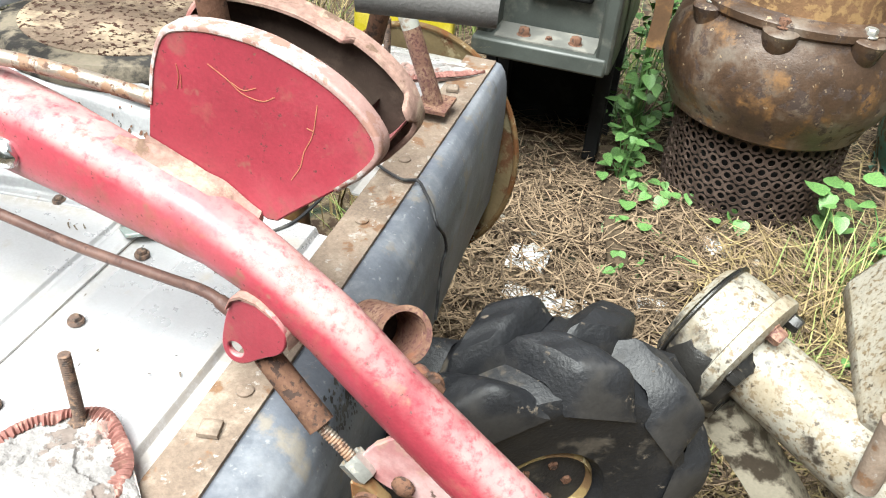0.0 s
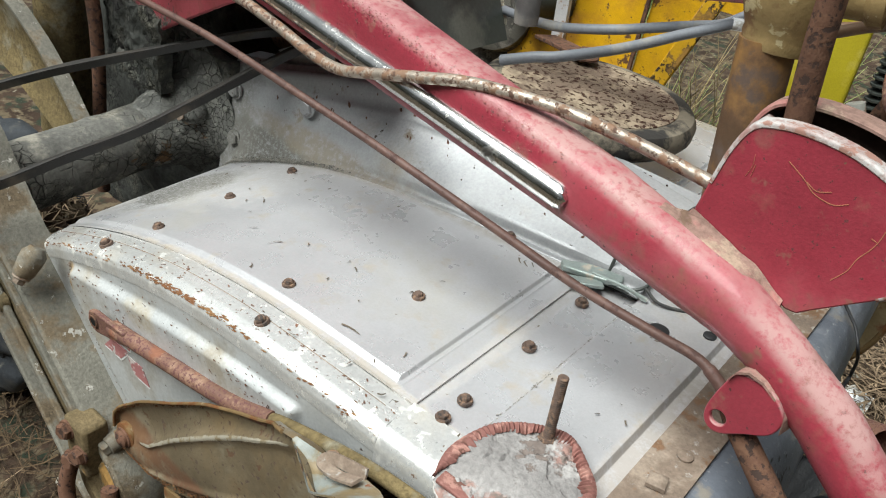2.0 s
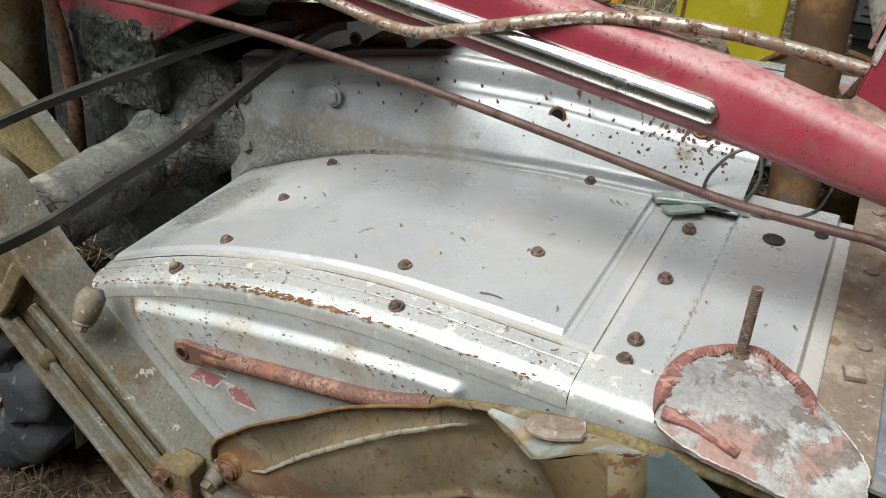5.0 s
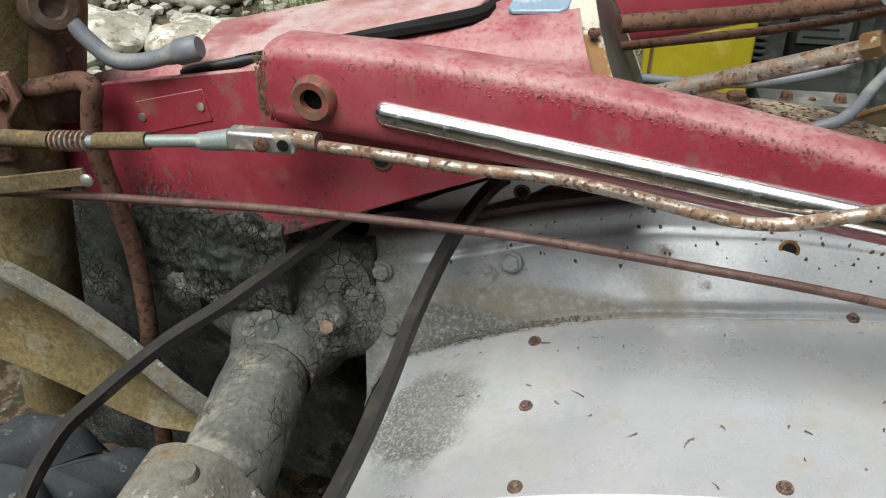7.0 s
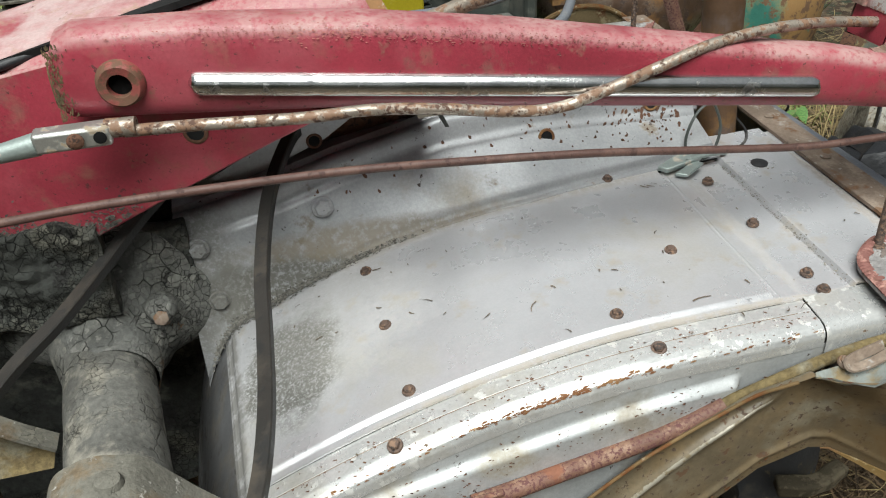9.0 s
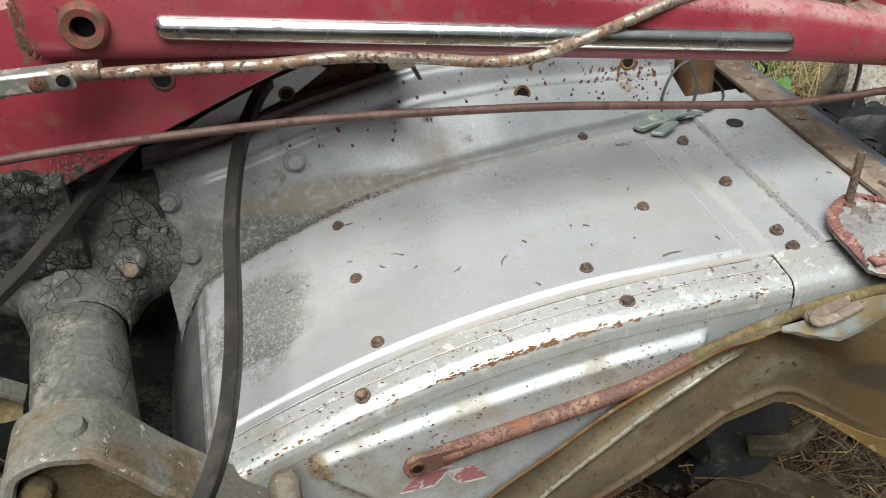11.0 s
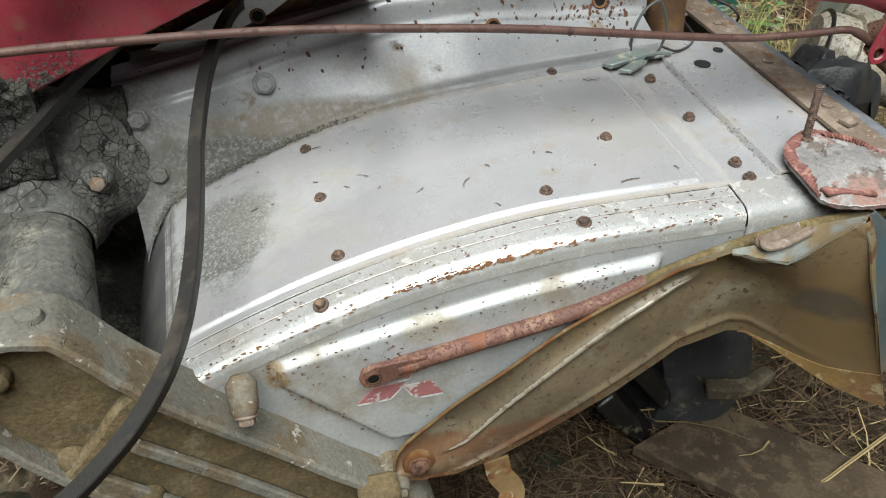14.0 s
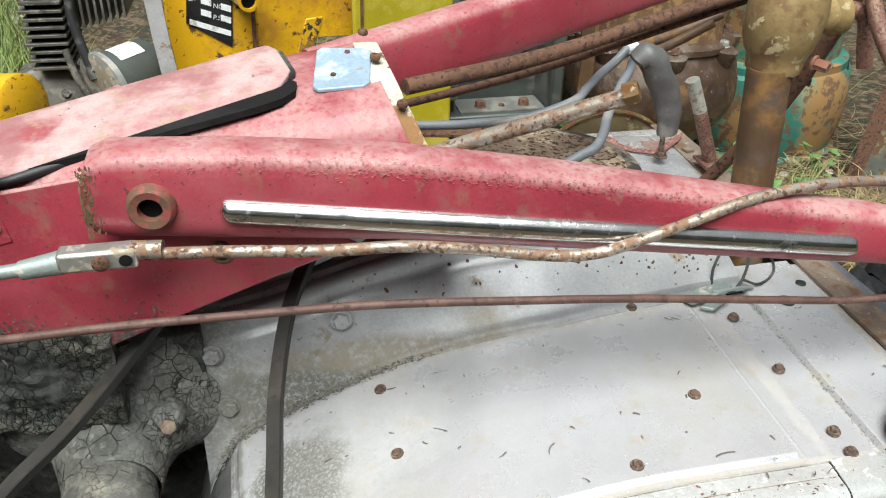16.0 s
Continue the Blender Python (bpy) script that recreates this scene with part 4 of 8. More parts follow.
# ---- rear bar and hanging rubber flap ----
bar = thing("clamping_bar", (0.07, 0.3, 0.0), "flat dusty brown steel bar clamping the rubber flap", "bar")
def bar_place(u, v):
    y = -0.066 + v * 0.732
    return (0.055 - 0.012 * (y - 0.0) + u * 0.039, y, -0.0050 + 0.04 * y + 0.0005 * noise.noise(Vector((u, y * 20, 2))))
part("flat_bar", sheet(8, 60, bar_place, (0, 0, -0.004)), STRIP, bar)
for x, y, big in ((0.074, 0.031, 1), (0.077, 0.070, 0), (0.073, 0.178, 0), (0.070, 0.287, 0), (0.067, 0.40, 0), (0.065, 0.515, 0), (0.062, 0.565, 1), (0.066, -0.052, 1)):
    if big:
        hexbolt(bar, (x, y, -0.0055 + 0.04 * y), (0, 0, 1), 0.0098, 0.006, STRIP, 0, 0.55, "square_bolt", 4, True)
    else:
        part("screw", lathe([(0, 0.0062), (0.0015, 0.0062), (0.0025, 0.004), (0.0022, 0.0)], (x, y, -0.005 + 0.04 * y), (0, 0, 1), 16), STRIP, bar)

flap = thing("rubber_flap", (0.13, 0.3, -0.2), "grey dusty rubber mud flap curling down behind the cover", "mud flap")
FLAP_PROFILE = [(0.0, 0.092, 0.001), (0.1, 0.112, 0.0), (0.2, 0.128, -0.008), (0.3, 0.139, -0.022), (0.42, 0.146, -0.045), (0.6, 0.148, -0.09), (0.8, 0.142, -0.145), (1.0, 0.132, -0.2)]
def flap_place(u, v):
    x, z = lerp_table(FLAP_PROFILE, u)
    y = -0.068 + v * 0.738
    x = 0.092 + (x - 0.092) * (1 - 0.62 * max(0.0, y) / 0.67)
    k = 0.003 * math.sin(y * 9) * u - 0.012 * y
    return (x + k + 0.02 * max(0, 0.1 - v) * u * 10 * 0.1, y, z - 0.0095 + 0.04 * y)
part("flap", sheet(34, 40, flap_place, (-0.005, 0, -0.003)), FLAP, flap)
def scuffed(rng):
    u, v = rng.gauss(0.30, 0.05), rng.gauss(0.245, 0.022)
    return Vector(flap_place(max(u, 0.2), max(v, 0.02))) + Vector((0.0008, 0, 0.0004)), (0.9, 0, 0.3), (0, 0.2, 1)
tagged(part("scuff", flakes(scuffed, 260, 0.0022, 41, 1.5), RUBBER, flap, "dark scuffed patch"), kind="stuff")

# ---- near red handle arm ----
def arm_y(x):
    return 0.052 - 0.1 * x


ARM = [  # x, top, bottom, width, roundness
    (-0.700, 0.236, 0.196, 0.050, 0.25), (-0.694, 0.252, 0.188, 0.052, 0.3), (-0.680, 0.2585, 0.186, 0.052, 0.3), (-0.588, 0.2575, 0.180, 0.052, 0.3), (-0.464, 0.249, 0.172, 0.052, 0.3),
    (-0.331, 0.231, 0.158, 0.050, 0.32), (-0.186, 0.206, 0.143, 0.048, 0.36), (-0.100, 0.192, 0.134, 0.046, 0.42), (-0.040, 0.183, 0.128, 0.044, 0.5),
    (0.020, 0.170, 0.119, 0.042, 0.6), (0.070, 0.158, 0.112, 0.040, 0.8), (0.110, 0.140, 0.098, 0.037, 1.0), (0.150, 0.117, 0.074, 0.035, 1.0),
    (0.196, 0.080, 0.037, 0.035, 1.0), (0.240, 0.049, 0.003, 0.035, 1.0), (0.285, 0.018, -0.027, 0.035, 1.0)]
red_arm = thing("handle_arm", (-0.2, 0.07, 0.15), "faded red steel handle arm, scratched, tapering to a round tube", "handle arm", "handle arms")


def arm_mesh():
    bm = bmesh.new()
    rings = []
    stations = []
    for a, b in zip(ARM, ARM[1:]):
        for k in range(5):
            f = k / 5
            stations.append([p + (q - p) * f for p, q in zip(a, b)])
    stations.append(list(ARM[-1]))
    for x, zt, zb, w, rd in stations:
        e = 0.30 + 0.70 * rd
        ring = []
        for k in range(28):
            a = 2 * math.pi * k / 28
            c, s = math.cos(a), math.sin(a)
            u = math.copysign(abs(c) ** e, c) * w / 2
            v = math.copysign(abs(s) ** e, s) * (zt - zb) / 2
            lean = step(0.06, 0.16, x)
            ring.append(bm.verts.new((x + 0.56 * lean * v, arm_y(x) + w / 2 + u, (zt + zb) / 2 + v * (1 - 0.17 * lean))))
        rings.append(ring)
    for r0, r1 in zip(rings, rings[1:]):
        for k in range(28):
            bm.faces.new((r0[k], r0[(k + 1) % 28], r1[(k + 1) % 28], r1[k]))
    bm.faces.new(rings[0])
    bm.faces.new(rings[-1])
    return bm


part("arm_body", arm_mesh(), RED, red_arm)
end_ring = []
for k in range(28):
    c, q = math.cos(2 * math.pi * k / 28), math.sin(2 * math.pi * k / 28)
    end_ring.append((-0.7012, arm_y(-0.7) + 0.025 + math.copysign(abs(c) ** 0.48, c) * 0.0243, 0.216 + math.copysign(abs(q) ** 0.48, q) * 0.0193))
part("end_face", slab(end_ring, (0.004, 0, 0)), CAST, red_arm, "dirty tan end face")
o = part("pivot_boss", lathe([(-0.004, 0.020), (0.003, 0.0185), (0.008, 0.0168), (0.009, 0.0155), (0.008, 0.0095), (-0.002, 0.0088)], (-0.65, arm_y(-0.65), 0.217), (-0.1, -1, 0), 28), surf("dark_red_bush", (0.22, 0.055, 0.045), 0.6, 0.0, [((0.12, 0.06, 0.035), 60.0, 0.5, 0.62, 0.8, 0.4)], 0.3, 350, 0.15), red_arm, "rusty pivot bush with an open bore")
part("bore", lathe([(0.0, 0.0), (0.0, 0.0096)], (-0.65, arm_y(-0.65) - 0.0012, 0.217), (-0.1, -1, 0), 24), BLACK, o)
def on_arm(rng):
    x = rng.triangular(-0.69, -0.05, -0.5)
    zt = lerp_table([(-0.68, 0.2585), (-0.588, 0.2575), (-0.464, 0.249), (-0.331, 0.231), (-0.186, 0.206), (-0.04, 0.183)], x)[0]
    d = max(0.0, rng.gauss(0.010, 0.0035))
    return (x, arm_y(x) + max(0.0, 0.006 - 0.45 * d), zt - d + 0.001), (-0.05, -0.75, 0.65), (1, 0, -0.12)
tagged(part("chipped_paint", flakes(on_arm, 1500, 0.00055, 11, 2.4), SMEAR, red_arm, "dark chipped line along the arm's upper edge"), kind="stuff")
def on_end(rng):
    z = rng.uniform(0.19, 0.25)
    return (-0.700 + abs(rng.gauss(0, 0.006)), arm_y(-0.7) - 0.0004, z), (-0.3, -1, 0), (0, 0, 1)
tagged(part("dirt_smear", flakes(on_end, 500, 0.0009, 13, 2.2), CAST, red_arm, "tan dirt rubbed on the arm's end"), kind="stuff")
# chrome trim strip: a bright bevel over a dull lower face
def trim(u, v):
    x = -0.600 + u * 0.541
    z0 = 0.2115 - 0.0575 * u
    near_end = min(1.0, u / 0.016, (1 - u) / 0.016)
    taper = math.sqrt(max(0.0, 1 - (1 - near_end) ** 2))
    dent = 0.0012 * math.exp(-((u - 0.18) / 0.008) ** 2)
    sec = lerp_table([(0.0, -0.003, 0.0098), (0.08, 0.0006, 0.0094), (0.20, 0.0036, 0.0078), (0.36, 0.0062, 0.0045), (0.50, 0.0076, 0.0012), (0.66, 0.0080, -0.0025), (0.82, 0.0070, -0.0062), (0.92, 0.0046, -0.0088), (1.0, -0.003, -0.0098)], v)
    return (x, arm_y(x) - 0.0005 - (sec[0] - dent) * (0.3 + 0.7 * taper), z0 + sec[1] * (0.12 + 0.88 * taper))
part("trim_strip", sheet(160, 22, trim, (0, 0.002, 0)), CHROME, red_arm, "worn chrome trim strip with rounded ends")
# the scratch-dirt ridge on top and the tabs
TAB = [(0.0935, 0.108), (0.0865, 0.089), (0.0825, 0.068), (0.0865, 0.0575), (0.0965, 0.0565), (0.1116, 0.0675), (0.126, 0.079), (0.128, 0.095), (0.114, 0.108)]
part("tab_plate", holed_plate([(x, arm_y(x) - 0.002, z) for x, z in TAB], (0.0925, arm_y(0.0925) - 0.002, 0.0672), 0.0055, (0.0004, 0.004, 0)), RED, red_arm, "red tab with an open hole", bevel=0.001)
FOLD_TOP = [(0.0895, 0.1005), (0.0930, 0.1085), (0.1000, 0.1125), (0.1100, 0.1105), (0.1200, 0.1040), (0.1290, 0.0930), (0.1300, 0.0830)]
part("tab_fold", sheet(24, 4, lambda u, v: (lerp_table([(k / 6, x) for k, (x, z) in enumerate(FOLD_TOP)], u)[0] + 0.004 * v, arm_y(0.11) - 0.003 + 0.015 * v, lerp_table([(k / 6, z) for k, (x, z) in enumerate(FOLD_TOP)], u)[0] + 0.002 * v), (0, 0, -0.002)), FILLET, red_arm, "dust-caked folded edge of the tab")
BRACKET = smooth_path([(0.186, 0, 0.026), (0.178, 0, 0.010), (0.186, 0, -0.003), (0.204, 0, -0.008), (0.226, 0, -0.003), (0.240, 0, 0.010), (0.208, 0, 0.042), (0.186, 0, 0.026)], 6)[:-1]
part("bracket", slab([(p.x, arm_y(p.x) + 0.003, p.z) for p in BRACKET], (0.001, 0.006, 0)), RED_DUSTY, red_arm, "dusty red lug bracket", bevel=0.0012)
hexbolt(red_arm, (0.209, arm_y(0.209) + 0.003, 0.004), (-0.1, -1, 0), 0.0075, 0.006, RUSTY, 0, 0.2, "rivet", 14, True)
o = part("stub_pipe", lathe([(-0.03, 0.017), (0.022, 0.0175), (0.026, 0.0195), (0.026, 0.0155), (-0.02, 0.015)], (0.169, 0.099, 0.063), (0.64, -0.58, 0.50), 28), RUST_PAINTED, red_arm, "open rusty stub pipe")
part("bore", lathe([(-0.019, 0.0), (-0.019, 0.0152)], (0.169, 0.099, 0.063), (0.64, -0.58, 0.50), 24), STRAINER, o)
part("clamp_screw", tube([(0.197, 0.080, 0.051), (0.210, 0.066, 0.058)], lambda f: 0.0075 if f < 0.5 else 0.006, n=10), RUST_PAINTED, red_arm)
hexbolt(red_arm, (0.210, 0.066, 0.058), (0.64, -0.69, 0.34), 0.008, 0.008, RUSTY, 1.2, 0.1, "clamp_bolt")
part("collar", lathe([(-0.006, 0.0178), (-0.003, 0.0205), (0.003, 0.0205), (0.006, 0.0178)], (0.285, arm_y(0.285) + 0.0175, -0.0045), (0.71, -0.07, -0.70), 24), GREY_PLASTIC, red_arm)
part("grip", tube([(0.285, arm_y(0.285) + 0.0175, -0.0045), (0.36, arm_y(0.36) + 0.0175, -0.072), (0.40, arm_y(0.4) + 0.0175, -0.11)], lambda f: 0.0188 if f < 0.95 else 0.0165, 4, 20), FOAM, red_arm, "grey rubber hand grip")

far_arm = thing("handle_arm", (-0.2, 0.56, -0.2), "faded red steel handle arm beyond the middle hood", "handle arm", "handle arms")
path = [Vector((-0.50, 0.44, 0.195)) + Vector((0.75, 0.30, 0.10)) * (k / 12) for k in range(13)]
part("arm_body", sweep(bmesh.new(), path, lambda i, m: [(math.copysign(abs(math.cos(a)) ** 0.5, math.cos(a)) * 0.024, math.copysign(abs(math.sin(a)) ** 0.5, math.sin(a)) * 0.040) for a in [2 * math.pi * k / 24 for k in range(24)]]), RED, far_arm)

# ---- lever box on the arm ----
lever_box = thing("lever_box", (0.09, 0.11, 0.13), "faded red lever guide box with a notched slot on top", "lever box")
BOX = [(0.020, 0.170), (0.025, 0.200), (0.0305, 0.226), (0.0395, 0.2445), (0.055, 0.2505), (0.075, 0.2520), (0.0986, 0.2497), (0.118, 0.2438), (0.1319, 0.2380), (0.1435, 0.2315), (0.1537, 0.2235), (0.162, 0.2145), (0.1662, 0.2060), (0.1650, 0.1975), (0.156, 0.1855), (0.1417, 0.1720), (0.1118, 0.1475), (0.104, 0.1405), (0.097, 0.1400), (0.088, 0.1440)]
BOX_FRONT, BOX_BACK = 0.079, 0.131
CROWN = smooth_path([(x, 0, z) for x, z in BOX[1:16]], 6)


def crown(u):
    """A place on the box's rounded top, its outward direction and the way along it."""
    k = u * (len(CROWN) - 1)
    i = min(int(k), len(CROWN) - 2)
    p = CROWN[i].lerp(CROWN[i + 1], k - i)
    d = (CROWN[min(i + 2, len(CROWN) - 1)] - CROWN[max(i - 1, 0)]).normalized()
    return p, Vector((-d.z, 0, d.x)), d


face = slab([(x, BOX_FRONT, z) for x, z in BOX], (0, 0.003, 0))
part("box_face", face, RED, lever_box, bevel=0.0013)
# dark tone here and on the floor paints the shade seen through the slot
part("back_face", slab([(x, BOX_BACK, z) for x, z in BOX], (0, 0.003, 0)), STRAINER, lever_box, "back plate darkened for the slot's shade")
under_rim = [BOX[k] for k in (13, 14, 15, 16, 17, 18, 19, 0, 1, 2)]
part("box_bottom", sheet(9, 1, lambda u, v: (under_rim[round(u * 9)][0], BOX_FRONT + 0.003 + v * (BOX_BACK - BOX_FRONT - 0.003), under_rim[round(u * 9)][1] + 0.0015), (0, 0, 0.002)), RED, lever_box)
RAIL_PAINT = surf("worn_rail_paint", (0.33, 0.2, 0.18), 0.6, 0.0, [((0.44, 0.42, 0.41), 30.0, 0.46, 0.60, 0.5, 0.6), ((0.26, 0.14, 0.11), 60.0, 0.54, 0.62, 0.8, 0.2)], 0.3, 300, 0.15)


def crown_strip(near, far, lift, sink):
    """A strip of the top between two edges that may vary along it, turned down at the slot."""
    def place(u, v):
        p, out, _ = crown(u)
        y0, y1 = near(u), far(u)
        a, b = lerp_table([(0.0, 0.0, -0.0020), (0.10, 0.0, -0.0006), (0.2, 0.02, 0.0006), (0.35, 0.10, lift), (0.85, 0.93, lift), (0.93, 1.0, lift - 0.001), (1.0, 1.0, lift - sink)], v)
        q = p + out * b
        return (q.x, y0 + (y1 - y0) * a, q.z)
    return place


def slot_near(u):
    return BOX_FRONT + 0.013 + 0.038 * (1 - step(0.10, 0.17, u)) + 0.034 * step(0.93, 0.99, u)


def slot_far(u):
    wide = 0.007 * step(0.47, 0.49, u) * (1 - step(0.70, 0.74, u)) + 0.006 * step(0.79, 0.81, u) * (1 - step(0.90, 0.95, u))
    hook = -0.004 * step(0.70, 0.73, u) * (1 - step(0.77, 0.80, u))
    return BOX_BACK + 0.003 - max(0.008, 0.018 - wide - hook)


part("front_rail", sheet(120, 16, crown_strip(lambda u: BOX_FRONT - 0.0009, slot_near, 0.0016, 0.006), (0, 0.0007, -0.0008)), RAIL_PAINT, lever_box, "top rail worn to pale bare metal")
part("back_rail", sheet(120, 16, crown_strip(lambda u: BOX_BACK + 0.0042, slot_far, 0.0065, 0.003), (0, -0.0007, -0.0008)), FILLET, lever_box, "dusty notched back rail of the slot")
part("slot_floor", sheet(40, 2, lambda u, v: tuple(crown(0.05 + 0.9 * u)[0] + crown(0.05 + 0.9 * u)[1] * -0.022 + Vector((0, BOX_FRONT + 0.004 + v * 0.048, 0)))), STRAINER, lever_box, "floor darkened for the shaded inside of the box")
for pts in ([(0.114, 0.172), (0.120, 0.182), (0.1225, 0.192), (0.128, 0.204), (0.131, 0.222)], [(0.128, 0.206), (0.1245, 0.207)], [(0.066, 0.232), (0.078, 0.225), (0.086, 0.219), (0.098, 0.217), (0.106, 0.221)], [(0.080, 0.224), (0.087, 0.221), (0.095, 0.224)], [(0.045, 0.213), (0.047, 0.221), (0.0462, 0.228)], [(0.048, 0.214), (0.0485, 0.222)]):
    part("scratch", ribbon([(x, BOX_FRONT - 0.0002, z) for x, z in pts], 0.0002, 0.0005, 5), SCRATCHED, lever_box, "scratch through the paint to rusty primer")
def weld(u, v):
    x = 0.002 + u * 0.092
    zt = lerp_table([(-0.04, 0.183), (0.02, 0.170), (0.07, 0.158), (0.11, 0.140)], x)[0]
    rise = step(0.0, 0.3, u)
    foot = max(zt + 0.001, 0.1775 - 0.405 * (x - 0.020)) if x > 0.02 else zt + 0.006 * rise
    y, z = lerp_table([(0.0, arm_y(x) + 0.0135, zt - 0.0022), (0.35, arm_y(x) + 0.019, zt + 0.0003), (0.65, 0.0745, zt + 0.001 + 0.15 * (foot - zt) * rise), (0.85, 0.0770, zt + 0.0015 + 0.45 * (foot - zt) * rise), (1.0, 0.0784, foot + 0.002 * rise)], v)
    end = step(0.72, 1.0, u)
    y += (max(y, 0.0745) - y) * end
    return (x, y, z - 0.009 * end * (1 - 0.5 * v) + 0.0004 * noise.noise(Vector((x * 90, v * 5, 0))))
part("weld_gusset", sheet(44, 22, weld, (0.0, 0.002, -0.006)), FILLET, lever_box, "dusty gusset welding the box to the arm")
part("lever_stem", tube([(0.057, 0.106, 0.235), (0.052, 0.100, 0.30), (0.05, 0.095, 0.36)], 0.0085, 4, 14), RUSTY, lever_box, "rusty lever rod standing in the slot")

# ---- rods, strut and linkage ----
rod = thing("control_rod", (-0.3, 0.07, 0.1), "long thin rusty control rod running along the arm", "control rod")
ROD = [(-1.06, 0.125, 0.096), (-0.97, 0.12, 0.102), (-0.858, 0.105, 0.116), (-0.764, 0.093, 0.125), (-0.69, 0.086, 0.131), (-0.59, 0.079, 0.134), (-0.48, 0.076, 0.132), (-0.362, 0.070, 0.125), (-0.266, 0.070, 0.115), (-0.185, 0.072, 0.103), (-0.109, 0.073, 0.092), (-0.040, 0.070, 0.085), (0.030, 0.064, 0.086), (0.060, 0.060, 0.088), (0.075, 0.058, 0.084), (0.092, 0.056, 0.074)]
part("rod", tube(ROD, lambda f: 0.0038 if f < 0.92 else 0.0048, 6, 10), RUST_SMOOTH, rod)
part("lower_rod", tube([(0.094, 0.056, 0.070), (0.104, 0.053, 0.060), (0.150, 0.040, 0.025)], lambda f: 0.0085 if f < 0.9 else 0.0092, 0, 14), RUSTY, rod, "thick rusty sleeve below the tab")
thread_way = Vector((0.027, -0.003, -0.020))
part("threaded_end", lathe([(0.0, 0.0036)] + [(0.0011 * i, 0.0042 if i % 2 else 0.0036) for i in range(1, 31)], (0.149, 0.039, 0.026), thread_way, 12), RUST_WORN, rod)
nut_a = Vector((0.170, 0.036, 0.011))
hexbolt(rod, nut_a, (0.77, -0.1, -0.6), 0.0092, 0.019, ZINC, 0, 0.2, "lock_nut")
crank = thing("crank_lever", (0.19, 0.035, -0.05), "rusty yellowish forged crank lever hanging from the linkage", "lever")
part("lever_blade", slab([(0.174, 0.028, -0.003), (0.186, 0.028, -0.003), (0.199, 0.028, -0.014), (0.203, 0.028, -0.026), (0.203, 0.03, -0.06), (0.213, 0.032, -0.12), (0.213, 0.034, -0.2), (0.192, 0.034, -0.2), (0.191, 0.032, -0.12), (0.186, 0.03, -0.06), (0.176, 0.028, -0.028)], (0.001, 0.009, 0)), KHAKI_RUST, crank, bevel=0.002)
hexbolt(crank, (0.188, 0.0275, -0.018), (0, -1, 0), 0.0075, 0.005, RUSTY, 1.35, 0.1, "pin", 16, True)
part("back_lever", slab([(0.203, 0.05, -0.02), (0.219, 0.05, -0.015), (0.224, 0.052, -0.1), (0.222, 0.054, -0.2), (0.205, 0.054, -0.2), (0.205, 0.052, -0.1)], (0, 0.006, 0)), KHAKI_RUST, crank, bevel=0.001)

clutch = thing("clutch_rod", (-0.3, 0.09, 0.18), "rusty wire-wrapped clutch rod bending over the red arm", "control rod")
CL = [(-0.655, 0.105, 0.182), (-0.60, 0.100, 0.181), (-0.52, 0.092, 0.178), (-0.46, 0.086, 0.179), (-0.40, 0.080, 0.173), (-0.345, 0.074, 0.165), (-0.305, 0.069, 0.165), (-0.27, 0.066, 0.174), (-0.215, 0.068, 0.189), (-0.165, 0.074, 0.200), (-0.10, 0.084, 0.203), (-0.04, 0.092, 0.199), (0.02, 0.10, 0.190), (0.05, 0.105, 0.186)]
part("rod", tube(CL, 0.0050, 8, 12, wobble=0.02), RUST_WORN, clutch)
part("ferrule", tube([(-0.668, 0.106, 0.186), (-0.645, 0.103, 0.186)], 0.0078, 0, 14), RUST_WORN, clutch)
part("clevis", block((-0.722, 0.097, 0.1745), (-0.664, 0.115, 0.1915)), ZINC, clutch, "zinc-plated clevis", bevel=0.003)
for x, m in ((-0.690, RUSTY), (-0.672, BLACK)):
    hexbolt(clutch, (x, 0.0955, 0.184), (0, -1, 0), 0.0065 if m is RUSTY else 0.005, 0.004 if m is RUSTY else 0.0012, m, 0, 0, "clevis_pin", 14, m is RUSTY)
part("clevis_neck", tube([(-0.75, 0.108, 0.176), (-0.72, 0.106, 0.181)], lambda f: 0.0075 + 0.002 * f, 0, 12), GREEN_ZINC, clutch)
part("silver_rod", tube([(-0.86, 0.116, 0.164), (-0.745, 0.108, 0.177)], 0.0055, 0, 12), GREEN_ZINC, clutch, "dull zinc rod")
for k in range(7):
    part("spring_coil", lathe([(-0.002, 0.006), (-0.001, 0.0095), (0.001, 0.0095), (0.002, 0.006)], (-0.862 - 0.0055 * k, 0.117 + 0.0004 * k, 0.1635 - 0.0005 * k), (1, -0.06, 0.1), 14), RUST_WORN, clutch)
part("end_rod", tube([(-0.90, 0.12, 0.16), (-0.98, 0.126, 0.155), (-1.05, 0.13, 0.15)], 0.008, 0, 12), CAST, clutch)
part("sleeve", tube([(-0.852, 0.1155, 0.1648), (-0.80, 0.112, 0.171)], 0.0078, 0, 14), CAST, clutch, "dirty brown sleeve beside the spring")
part("flat_link", ribbon([(-0.86, 0.100, 0.138), (-1.0, 0.11, 0.108)], 0.004, 0.015, 0), CAST, clutch, "flat zinc link below the spring")
hexbolt(clutch, (-0.857, 0.099, 0.136), (0, -1, 0), 0.006, 0.004, ZINC, 0, 0, "link_pin", 14, True)

